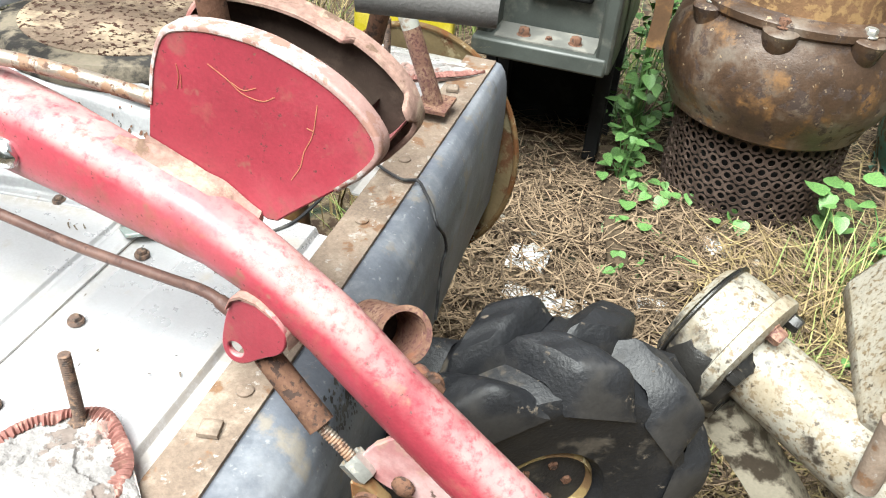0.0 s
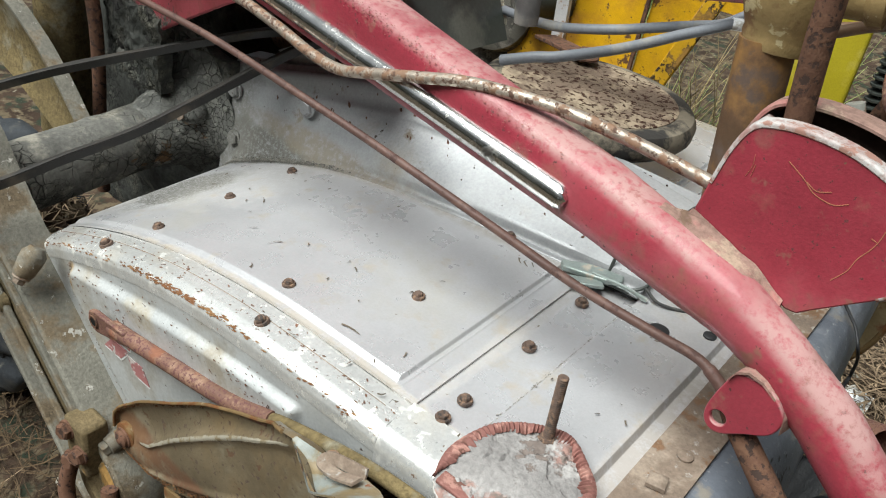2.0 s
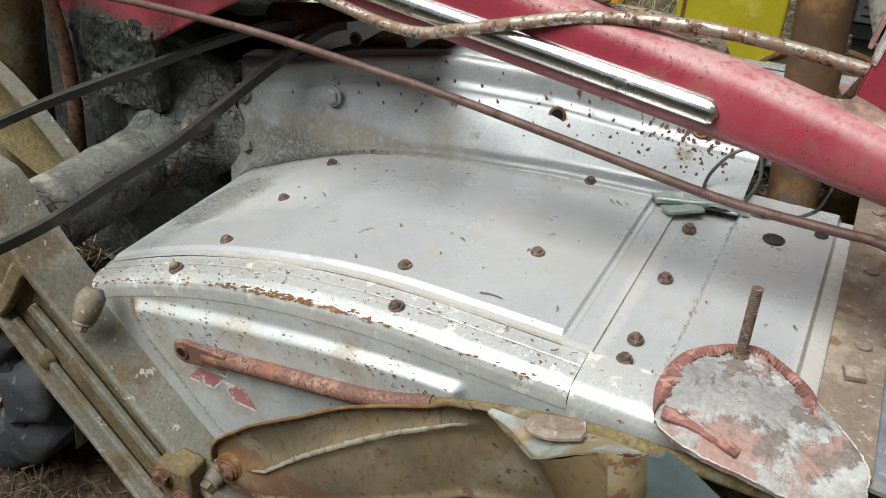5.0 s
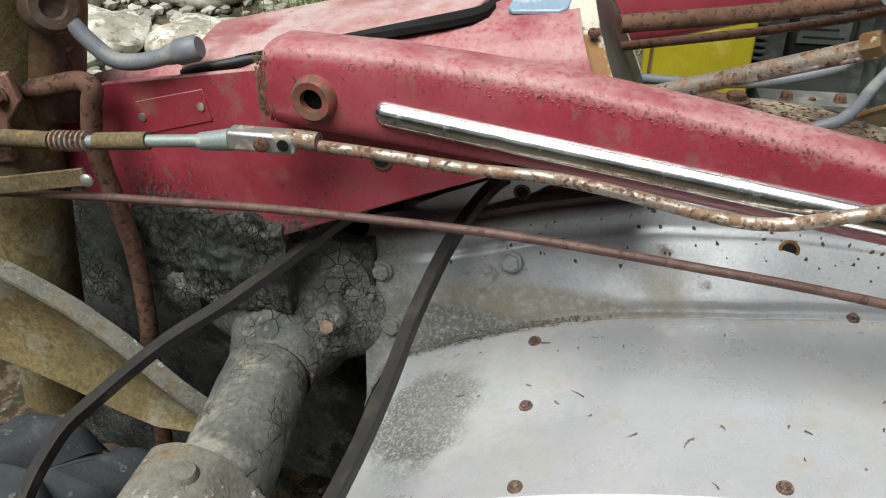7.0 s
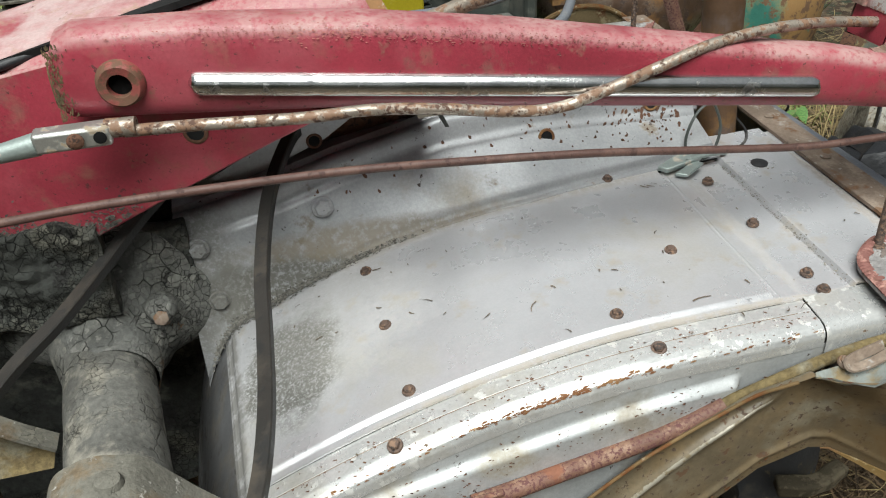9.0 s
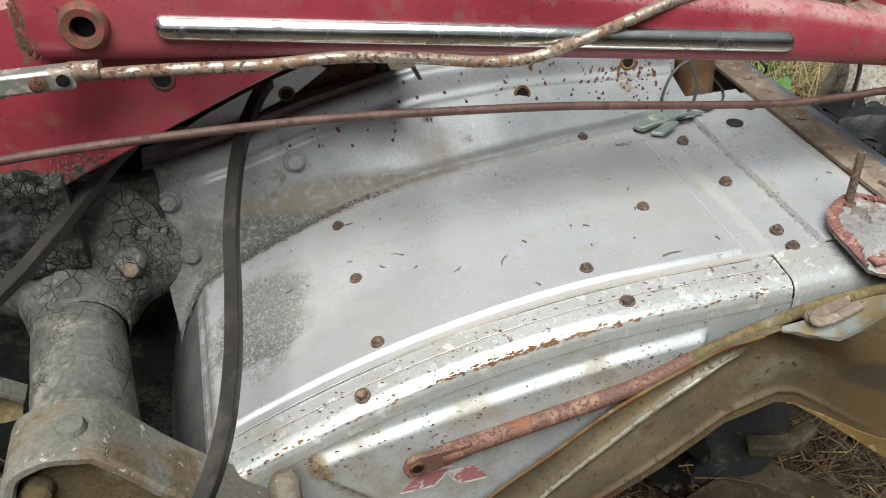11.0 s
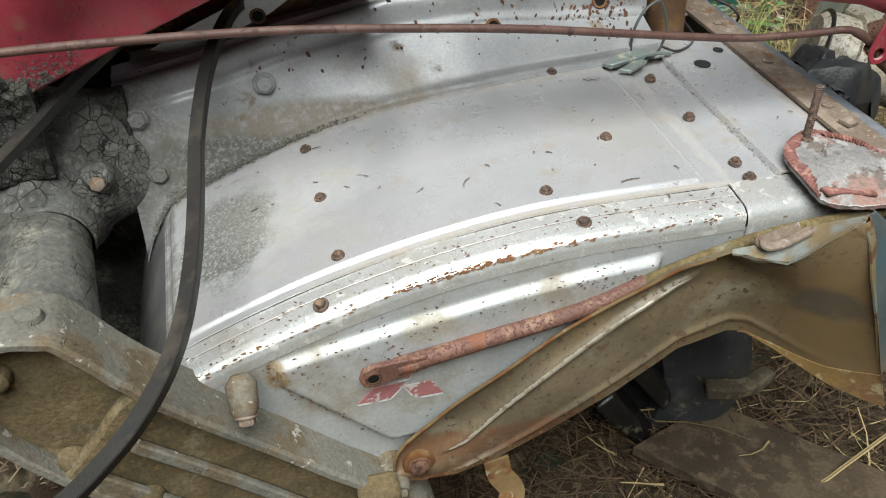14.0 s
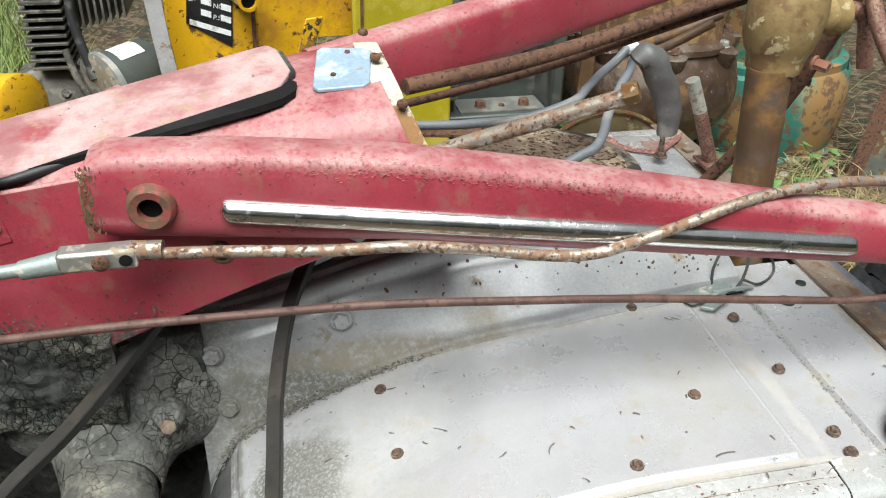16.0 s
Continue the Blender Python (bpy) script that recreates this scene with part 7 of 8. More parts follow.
part("foot_plate", slab([(0.045, 0.48, 0.026), (0.081, 0.48, 0.026), (0.081, 0.52, 0.028), (0.045, 0.52, 0.028)], (0, 0, 0.004)), RUST_PAINTED, whip)
brace = thing("slanted_brace", (0.02, 0.40, 0.1), "rusty brown slanted brace rod behind the lever box", "brace")
part("brace_rod", tube([(0.00, 0.42, 0.03), (0.05, 0.36, 0.16), (0.085, 0.33, 0.28), (0.095, 0.32, 0.34)], 0.0085, 3, 12), RUSTY, brace)

# ---- seat wheel: rubber-rimmed disc lying on the far cover ----
disc = thing("tread_disc", (-0.235, 0.41, 0.06), "round pitted rusty disc with a worn black rubber rim", "disc wheel")
DC = Vector((-0.235, 0.392, 0.073))
part("rubber_rim", lathe([(-0.004, 0.100), (0.0, 0.116), (0.008, 0.123), (0.020, 0.124), (0.028, 0.119), (0.031, 0.108), (0.0305, 0.100)], DC, (0.03, 0.02, 1), 48), surf("worn_disc_rubber", (0.03, 0.028, 0.026), 0.75, 0.0, [((0.17, 0.145, 0.11), 20.0, 0.48, 0.62, 0.9, 0.6)], 0.4, 250, 0.2), disc, "worn black rubber rim")
part("disc_face", lathe([(0.020, 0.102), (0.0315, 0.101), (0.033, 0.095), (0.0325, 0.05), (0.036, 0.02), (0.036, 0.0)], DC, (0.03, 0.02, 1), 48), surf("pitted_rusty_plate", (0.165, 0.122, 0.09), 0.8, 0.0, [((0.3, 0.24, 0.17), 18.0, 0.5, 0.64, 0.85, 0.7), ((0.05, 0.025, 0.018), 150.0, 0.57, 0.61, 0.95, -1.5)], 0.8, 250, 0.15), disc)
part("strap", ribbon([(-0.37, 0.50, 0.105), (-0.32, 0.47, 0.113), (-0.275, 0.455, 0.113)], 0.03, 0.005, 4), RUSTY, disc, "rusty steel strap across the disc", bevel=0.001)
hexbolt(disc, (-0.283, 0.457, 0.114), (0, 0, 1), 0.011, 0.010, RUSTY, 1.5, 0.3)
under = thing("cross_bar", (-0.4, 0.295, 0.05), "dark rusty cross shaft under the red arm", "shaft")
part("shaft", tube([(-0.64, 0.300, 0.062), (-0.52, 0.300, 0.076), (-0.40, 0.300, 0.082)], 0.026, 3, 20), RUSTY, under)
part("end_cap", lathe([(0.0, 0.026), (0.004, 0.030), (0.014, 0.030), (0.018, 0.022), (0.018, 0.0)], (-0.40, 0.300, 0.082), (1, 0, 0.05), 22), STRAINER, under, "dark end cap")
pale = thing("backing_sheet", (-0.55, 0.264, 0.0), "pale silver sheet with a punched hole under the red plate", "sheet")
part("sheet", slab([[-0.61, 0.262, 0.05], [-0.579, 0.262, 0.066], [-0.529, 0.262, 0.087], [-0.468, 0.262, 0.106], [-0.454, 0.262, 0.098], [-0.486, 0.262, 0.077], [-0.54, 0.262, 0.055], [-0.578, 0.262, 0.039]], (0, 0.002, 0)), RIB_DIRTY, pale)
hole(pale, [-0.498, 0.2615, 0.076], (0, -1, 0.1), 0.006, RUSTY, "punched_hole", 0.001)

# ---- tyres ----
def tyre(name_label, centre, axis, r, width, n_lugs, group="lugged tyres", dusty=None, bead=0.50):
    ob = thing("tractor_tyre", (centre[0], centre[1], -HUP), name_label, "tyre", group)
    d = Vector(axis).normalized()
    s, u = frame_of(d)
    c = Vector(centre)
    rub = dusty or TYRE
    h = width / 2
    part("carcass", lathe([(-h * 0.55, r * bead), (-h * 0.80, r * (bead + 0.06)), (-h * 0.97, r * 0.66), (-h, r * 0.72), (-h * 0.92, r * 0.78), (-h * 0.6, r * 0.82), (0, r * 0.835), (h * 0.6, r * 0.82), (h * 0.92, r * 0.78), (h, r * 0.72), (h * 0.97, r * 0.66), (h * 0.80, r * (bead + 0.06)), (h * 0.55, r * bead)], c, d, 64), rub, ob)
    rim = part("rim", lathe([(-h * 0.5, 0.0), (-h * 0.5, r * bead * 0.4), (-h * 0.35, r * bead * 0.76), (-h * 0.5, r * bead * 0.92), (-h * 0.72, r * bead), (-h * 0.62, r * bead * 1.05), (h * 0.62, r * bead * 1.05), (h * 0.5, r * bead * 0.4), (h * 0.5, 0.0)], c, d, 40), OCHRE, ob, "dusty pressed steel rim")
    for k in range(5):
        a = 2 * math.pi * k / 5
        hexbolt(rim, c + d * (-h * 0.47) + (s * math.cos(a) + u * math.sin(a)) * r * bead * 0.52, -d, 0.008 * r / 0.25, 0.008, RUSTY, 1.3, a)
    def at(ang, y, rad):
        return c + d * y + (s * math.cos(ang) + u * math.sin(ang)) * rad
    bm = bmesh.new()
    for side in (-1, 1):
        rings = []
        for i in range(15):
            f = i / 14
            y = side * h * (-0.12 + 1.16 * f)
            ang = -0.52 * f * (1 - 0.2 * f)
            base = r * (0.83 - 0.13 * max(0, f - 0.75) / 0.25)
            tall = (r * (0.985 - 0.02 * f) - base) * min(1.0, math.sqrt(max(0.02, min(f, 1 - f)) / 0.16))
            half = 0.25 + 0.05 * f
            wob = 0.02 * r * noise.noise(Vector((f * 5, side, centre[0])))
            ring = []
            for j in range(13):
                q = -1 + j / 6
                lift = (1 - step(0.42, 1.0, abs(q - 0.10 * (1 - q * q)))) ** 0.8
                ring.append(at(ang + half * q, y, base + (tall + wob) * lift))
            rings.append(ring)
        lug = bmesh.new()
        vs = [[lug.verts.new(p) for p in ring] for ring in rings]
        for a, b in zip(vs, vs[1:]):
            for j in range(12):
                lug.faces.new((a[j], a[j + 1], b[j + 1], b[j]))
        lug.faces.new(vs[0])
        lug.faces.new(vs[-1])
        bmesh.ops.recalc_face_normals(lug, faces=lug.faces)
        first = part("lug", lug, rub, ob)
        off = -BASE[ob.name]
        for k in range(1, n_lugs):
            o2 = first.copy()
            scene.collection.objects.link(o2)
            m = Matrix.Translation(c + off) @ Matrix.Rotation(2 * math.pi * k / n_lugs, 4, d) @ Matrix.Translation(-(c + off))
            o2.parent = ob
            o2.matrix_basis = m
        first.matrix_basis = Matrix.Translation(c + off) @ Matrix.Rotation((math.pi / n_lugs) * (side < 0), 4, d) @ Matrix.Translation(-(c + off))
        if side < 0:
            for o2 in [q for q in ob.children if q.data is first.data and q is not first]:
                o2.matrix_basis = o2.matrix_basis @ first.matrix_basis
    return ob


TYRE_AXIS = Vector((-0.507, 0.862, 0.0))
wheel = tyre("small worn black lugged tyre, dusty and mud-streaked", (0.258, 0.305, -0.242), TYRE_AXIS, 0.180, 0.122, 9, bead=0.27)
part("hub_stand", tube([Vector((0.255, 0.302, -0.235)) + TYRE_AXIS * 0.03, Vector((0.255, 0.302, -0.235)) + TYRE_AXIS * 0.15, (0.17, 0.45, -HUP)], 0.022, 0, 14), RUSTY, wheel, "rusty stub axle and prop")
tyre("grey dusty lugged tyre of the tiller beside the chain case", (-0.985, 0.03, -0.365), (0, 1, 0), 0.215, 0.17, 10, "lugged tyres",
     surf("dusty_blue_grey_rubber", (0.04, 0.044, 0.05), 0.7, 0.0, [((0.09, 0.088, 0.083), 8.0, 0.46, 0.62, 0.9, 0.6), ((0.16, 0.15, 0.13), 40.0, 0.66, 0.76, 0.9, 0.7)], 0.4, 250, 0.2))

# ---- plank and black cover under the guard ----
plank = thing("wooden_board", (0.1, 0.02, -HUP), "weathered flat wooden board lying on the ground", "board")
part("board", slab([(-0.055, 0.085, -0.555), (0.10, 0.135, -0.555), (0.32, -0.10, -0.555), (0.16, -0.16, -0.555)], (0, 0, 0.02)), WOOD, plank, bevel=0.002)
scrap = thing("tyre_piece", (0.06, 0.12, -HUP), "dusty dark tyre piece with shiny black lugs under the guard", "tyre piece")
def tread(u, v):
    x, z = lerp_table([(0.0, 0.0, -0.59), (0.25, 0.012, -0.52), (0.5, 0.014, -0.47), (0.75, 0.006, -0.42), (1.0, -0.03, -0.36)], v)
    return (x + (0.135 + 0.02 * v) * u, 0.10 + 0.10 * (1 - v) * 0.4 - 0.035 * math.sin(math.pi * u) + 0.10 * v * v, z)
part("tread", sheet(24, 24, tread, (0.0, 0.03, 0.0)), surf("dusty_dark_rubber", (0.03, 0.031, 0.034), 0.6, 0.0, [((0.075, 0.068, 0.055), 12.0, 0.5, 0.68, 0.85, 0.6), ((0.14, 0.115, 0.075), 30.0, 0.62, 0.74, 0.95, 0.8)], 0.4, 250, 0.2), scrap)
part("lug", bumpy(ribbon([(0.03, 0.075, -0.428), (0.075, 0.060, -0.425), (0.125, 0.070, -0.418)], 0.024, 0.020, 6), 0.003, 40), surf("mud_dusted_lug", (0.09, 0.075, 0.05), 0.9, 0.0, [((0.15, 0.125, 0.085), 40.0, 0.48, 0.62, 0.95, 0.7)], 0.6, 250, 0.2), scrap, "dusty brown lug", bevel=0.004)
part("lug", bumpy(ribbon([(0.0, 0.10, -0.575), (0.05, 0.075, -0.568), (0.125, 0.085, -0.560)], 0.022, 0.026, 6), 0.003, 40), TYRE, scrap, bevel=0.004)
part("lug", slab([(-0.113, 0.11, -0.470), (-0.082, 0.115, -0.453), (-0.002, 0.105, -0.572), (-0.022, 0.10, -0.578)], (0.012, 0.035, 0.006)), OILY_BLACK, scrap, "shiny black lug", bevel=0.006)
part("lug", slab([(-0.055, 0.13, -0.440), (-0.028, 0.13, -0.420), (0.020, 0.12, -0.50), (0.005, 0.115, -0.515)], (0.012, 0.035, 0.006)), OILY_BLACK, scrap, "shiny black lug", bevel=0.006)
# plain black slab behind the lugs
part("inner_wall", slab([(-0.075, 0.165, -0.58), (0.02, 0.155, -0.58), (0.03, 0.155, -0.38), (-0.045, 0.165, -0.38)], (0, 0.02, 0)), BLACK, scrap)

# ---- oily white axle casing beside the tyre ----
ax = thing("axle_casing", (0.5, 0.45, -0.5), "oil-stained white axle casing with a bolted flange", "axle casing")
C0, AX = Vector((0.408, 0.478, -0.152)), Vector((0.85, -0.45, -0.25)).normalized()
part("end_cap", bumpy(lathe([(-0.028, 0.0), (-0.028, 0.058), (-0.018, 0.068), (0.008, 0.071), (0.034, 0.070)], C0, AX, 40), 0.0012, 40), WHITE_OILY, ax)
part("gasket", lathe([(-0.020, 0.0695), (-0.0175, 0.0728), (-0.0155, 0.0728), (-0.014, 0.0700)], C0, AX, 40), OILY_BLACK, ax, "black oily joint")
part("flange", lathe([(0.030, 0.071), (0.032, 0.078), (0.046, 0.078), (0.050, 0.070), (0.050, 0.045)], C0, AX, 40), WHITE_OILY, ax)
part("tube", lathe([(0.045, 0.047), (0.06, 0.043), (0.30, 0.045), (0.32, 0.05)], C0, AX, 36), WHITE_OILY, ax)
ss, uu = frame_of(AX)
for k in range(6):
    a = 0.3 + 2 * math.pi * k / 6
    hexbolt(ax, C0 + AX * 0.049 + (ss * math.cos(a) + uu * math.sin(a)) * 0.060, AX, 0.0095, 0.014, RUST_PAINTED if k == 1 else OILY_BLACK, 1.2, 0.2 * k)
part("oily_skirt", bumpy(lathe([(-0.024, 0.050), (0.0, 0.066), (0.03, 0.066), (0.06, 0.05)], C0 + Vector((-0.010, -0.012, -0.018)), AX, 24), 0.006, 40), OILY_BLACK, ax, "black oily underside")
part("drop_arm", ribbon([(0.435, 0.452, -0.235), (0.50, 0.44, -0.295), (0.58, 0.41, -0.375), (0.66, 0.4, -0.47), (0.70, 0.4, -0.56)], 0.03, 0.05, 4), surf("oily_pale_bar", (0.3, 0.27, 0.21), 0.5, 0.0, [((0.05, 0.04, 0.03), 16.0, 0.48, 0.6, 0.4, 0.3)], 0.2, 300, 0.15), ax)
part("gear_case", block((-0.16, -0.11, -0.12), (0.2, 0.14, 0.10), m=Matrix.Translation((0.74, 0.49, -0.13)) @ Matrix.Rotation(radians(30), 4, "Y")), WHITE_OILY, ax, bevel=0.02)
part("case_cover", block((-0.10, -0.122, -0.05), (0.16, -0.11, 0.06), m=Matrix.Translation((0.74, 0.49, -0.13)) @ Matrix.Rotation(radians(30), 4, "Y")), WHITE_OILY, ax, bevel=0.004)
part("adjuster_sleeve", tube([(0.565, 0.34, -0.10), (0.565, 0.34, -0.185)], lambda f: 0.015 - 0.003 * f, 0, 14), STRIP, ax)
part("adjuster_thread", lathe([(0.0, 0.009)] + [(0.004 * i, 0.011 if i % 2 else 0.0085) for i in range(1, 18)] + [(0.07, 0.0)], (0.565, 0.34, -0.21), (0, 0, -1), 14), ZINC, ax)

# ---- dark stand machine at the back ----
mach = thing("dark_machine", (0.02, 1.55, -HUP), "dark grey-green cast machine body on a black stand", "machine")
part("base_ledge", block((-0.135, 1.345, -0.255), (0.155, 1.47, -0.215)), OLIVE, mach, bevel=0.006)
part("ledge_face", slab([(-0.09, 1.362, -0.2145), (0.125, 1.362, -0.2145), (0.125, 1.455, -0.2145), (-0.09, 1.455, -0.2145)], (0, 0, 0.003)), surf("dusty_enamel_ledge", (0.11, 0.11, 0.1), 0.6, 0.0, [((0.17, 0.165, 0.145), 12.0, 0.5, 0.64, 0.8, 0.5)], 0.1, 300, 0.1), mach)
part("back_wall", block((-0.135, 1.47, -0.25), (0.165, 1.80, 0.30)), OLIVE, mach, bevel=0.01)
part("cheek", block((0.13, 1.35, -0.25), (0.165, 1.52, 0.25)), OLIVE, mach, bevel=0.008)
part("cheek", block((-0.135, 1.38, -0.25), (-0.10, 1.50, 0.25)), OLIVE, mach, bevel=0.008)
part("terminal_box", block((-0.045, 1.44, -0.14), (0.095, 1.475, 0.03)), BLACK, mach, "black cover box", bevel=0.008)
part("terminal_plate", block((-0.03, 1.436, -0.10), (0.08, 1.441, -0.01)), OLIVE, mach, bevel=0.003)
for k in range(4):
    part("text_bar", block((-0.018, 1.4345, -0.085 + 0.018 * k), (0.068 - 0.014 * (k % 2), 1.4362, -0.082 + 0.018 * k)), BLACK, mach)
for x in (-0.033, 0.079, 0.022):
    hexbolt(mach, (x, 1.395, -0.212), (0, 0, 1), 0.013 if x != 0.022 else 0.007, 0.016 if x != 0.022 else 0.006, RUSTY, 1.2, x * 20)
for k in range(16):
    part("spring_coil", lathe([(-0.004, 0.013), (-0.002, 0.018), (0.002, 0.018), (0.004, 0.013)], (-0.118, 1.36, -0.17 + k * 0.015), (0, 0, 1), 14), OLIVE, mach)
part("leg", block((0.115, 1.60, -HUP), (0.15, 1.64, -0.25)), BLACK, mach, bevel=0.003)
part("leg", block((-0.13, 1.60, -HUP), (-0.10, 1.64, -0.25)), BLACK, mach, bevel=0.003)
# black panels put in for the shaded space between the legs
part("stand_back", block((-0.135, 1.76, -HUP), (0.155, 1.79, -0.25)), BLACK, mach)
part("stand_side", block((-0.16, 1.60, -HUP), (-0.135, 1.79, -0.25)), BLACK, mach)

# ---- yellow engine cowling ----
yel = thing("yellow_cowling", (-0.55, 1.3, -HUP), "yellow painted steel cowling with rust spots and a maker's plate", "cowling")
part("front_panel", slab([(-0.745, 1.2, -0.30), (-0.575, 1.2, -0.30), (-0.552, 1.2, 0.40), (-0.715, 1.2, 0.40)], (0, 0.012, 0)), YELLOW, yel, bevel=0.004)
SIDE = [(-0.570, -0.32), (-0.560, -0.32), (-0.450, 0.02), (-0.22, 0.0), (-0.20, 0.40), (-0.548, 0.40)]
part("side_panel", slab([(x, 1.206 + 0.383 * (x + 0.57), z) for x, z in SIDE], (0.004, -0.002, 0)), YELLOW, yel)
part("flaking_strip", slab([(x, 1.200 + 0.383 * (x + 0.57), z) for x, z in ((-0.582, -0.32), (-0.552, -0.32), (-0.420, 0.06), (-0.456, 0.06))], (0.002, 0.008, 0)), surf("flaking_yellow_strip", (0.55, 0.31, 0.012), 0.5, 0.0, [((0.03, 0.018, 0.01), 40.0, 0.52, 0.56, 0.9, 0.0), ((0.3, 0.16, 0.03), 20.0, 0.55, 0.7, 0.8, 0.4)], 0.3, 300, 0.12), yel, "leaning yellow strip, flaking to black", bevel=0.002)
part("front_panel", slab([(-1.06, 1.26, -0.42), (-0.735, 1.215, -0.42), (-0.735, 1.215, -0.05), (-1.02, 1.26, -0.05)], (0, 0.02, 0)), YELLOW, yel, bevel=0.004)
part("edge_strip", ribbon([(-0.5735, 1.198, -0.30), (-0.551, 1.198, 0.40)], 0.008, 0.006, 0), RUSTY, yel, "rusty folded edge")
part("lower_panel", slab([(-0.36, 1.24, -0.45), (-0.145, 1.24, -0.45), (-0.145, 1.24, 0.30), (-0.36, 1.24, 0.30)], (0, 0.02, 0)), YELLOW_OLIVE, yel, "greenish yellow panel", bevel=0.006)
plate = part("makers_plate", slab([(-0.690, 1.197, 0.072), (-0.607, 1.197, 0.022), (-0.594, 1.197, 0.160), (-0.674, 1.197, 0.195)], (0, 0.002, 0)), BLACK, yel, "black maker's plate with pale fields")
P_TL, P_U, P_V = Vector((-0.676, 1.1958, 0.19)), Vector((0.086, 0, -0.03)), Vector((-0.014, 0, -0.13))


def on_plate(a, b):
    return P_TL + P_U * a + P_V * b


def plate_bar(a0, b0, a1, b1):
    part("field", slab([on_plate(a0, b0), on_plate(a1, b0), on_plate(a1, b1), on_plate(a0, b1)], (0, 0.0012, 0)), PLASTIC_SCRAP, plate)


for bar in ((0.30, 0.30, 0.78, 0.38), (0.30, 0.46, 0.52, 0.55), (0.72, 0.46, 0.94, 0.55), (0.30, 0.63, 0.52, 0.72), (0.72, 0.63, 0.94, 0.72), (0.06, 0.83, 0.94, 0.91), (0.06, 0.08, 0.26, 0.16)):
    plate_bar(*bar)
for word, a, b, high in (("CUTTER", 0.42, 0.2, 0.085), ("BASE", 0.04, 0.38, 0.07), ("ENGINE", 0.03, 0.56, 0.07), ("NO.", 0.55, 0.56, 0.07), ("P.S.", 0.55, 0.73, 0.07)):
    crv = bpy.data.curves.new("lettering", "FONT")
    crv.body, crv.size, crv.extrude = word, 0.13 * high * 1.4, 0.0003
    crv.materials.append(PLASTIC_SCRAP)
    txt = new("lettering", crv)
    txt.parent = plate
    at = on_plate(a, b) - BASE[yel.name]
    ux, uz = P_U.normalized(), -P_V.normalized()
    txt.matrix_basis = Matrix(((ux.x, uz.x, 0, at.x), (0, 0, -1, at.y), (ux.z, uz.z, 0, at.z), (0, 0, 0, 1)))
part("pipe_port", lathe([(-0.03, 0.018), (0.045, 0.018), (0.048, 0.021), (0.055, 0.021), (0.055, 0.015), (0.02, 0.014), (0.02, 0)], (-0.585, 1.19, 0.125), (0.35, -1, 0.0), 24), YELLOW, yel)
part("port_bore", lathe([(0.048, 0.0), (0.048, 0.0148)], (-0.585, 1.19, 0.125), (0.35, -1, 0.0), 20), BLACK, yel)
part("seam_drip", ribbon([(-0.34, 1.238, 0.1), (-0.345, 1.238, -0.12)], 0.006, 0.003, 0), RUSTY, yel)

eng = thing("small_engine", (-0.93, 1.3, -HUP), "greasy aluminium engine with cooling fins and a black air cleaner", "engine")
part("crankcase", bumpy(block((-1.08, 1.24, -0.58), (-0.76, 1.5, -0.07)), 0.0, 1), ENGINE, eng, bevel=0.03)
part("side_cover", lathe([(-0.02, 0.11), (0.02, 0.105), (0.03, 0.085), (0.032, 0.0)], (-0.96, 1.24, -0.12), (0.1, -1, 0.25), 30), ENGINE, eng)
for k in range(9):
    part("fin", block((-0.985 - 0.004 * (k % 2), 1.20, -0.010 + 0.0155 * k), (-0.912, 1.36, -0.004 + 0.0155 * k)), ENGINE, eng, bevel=0.001)
part("cylinder", block((-0.978, 1.215, 0.0), (-0.922, 1.35, 0.25)), BLACK, eng)
for k in range(8):
    part("head_fin", block((-0.90 + 0.013 * k, 1.24, 0.055 + 0.003 * k), (-0.8955 + 0.013 * k, 1.38, 0.16)), ENGINE, eng)
part("yellow_drum", lathe([(-0.06, 0.0), (-0.06, 0.068), (0.055, 0.07), (0.06, 0.062), (0.06, 0.0)], (-1.055, 1.19, -0.080), (0.9, -0.45, 0.1), 30), YELLOW, eng, "yellow cylindrical housing")
AC, AD = Vector((-0.815, 1.20, -0.035)), Vector((-0.72, -0.62, -0.1)).normalized()
can = part("air_cleaner", lathe([(-0.06, 0.0), (-0.06, 0.060), (-0.05, 0.066), (0.05, 0.066), (0.056, 0.066), (0.058, 0.045), (0.060, 0.0)], AC, AD, 36), OLIVE, eng, "dark air cleaner can")
part("clamp_ring", lathe([(0.044, 0.0665), (0.044, 0.072), (0.056, 0.072), (0.060, 0.064)], AC, AD, 36), ZINC, can, "pale clamp ring")
as_, au = frame_of(AD)
def on_can(u, v):
    a = radians(20 + 45 * u)
    side = Vector((0, -1, 0.5)).normalized()
    side = (side - AD * side.dot(AD)).normalized()
    other = AD.cross(side)
    return AC + AD * (-0.03 + 0.055 * v) + (side * math.cos(a) + other * math.sin(a)) * 0.0672
part("sticker", sheet(8, 2, on_can), PLASTIC_SCRAP, can, "blank white sticker")
part("fuel_pipe", tube([(-0.89, 1.20, 0.16), (-0.895, 1.19, 0.10), (-0.885, 1.18, 0.04), (-0.87, 1.17, -0.02)], 0.009, 5, 10), RUBBER, eng)
part("linkage", tube([(-0.92, 1.20, 0.03), (-0.905, 1.19, -0.03), (-0.88, 1.18, -0.08), (-0.86, 1.18, -0.12)], 0.007, 5, 10), ENGINE, eng)
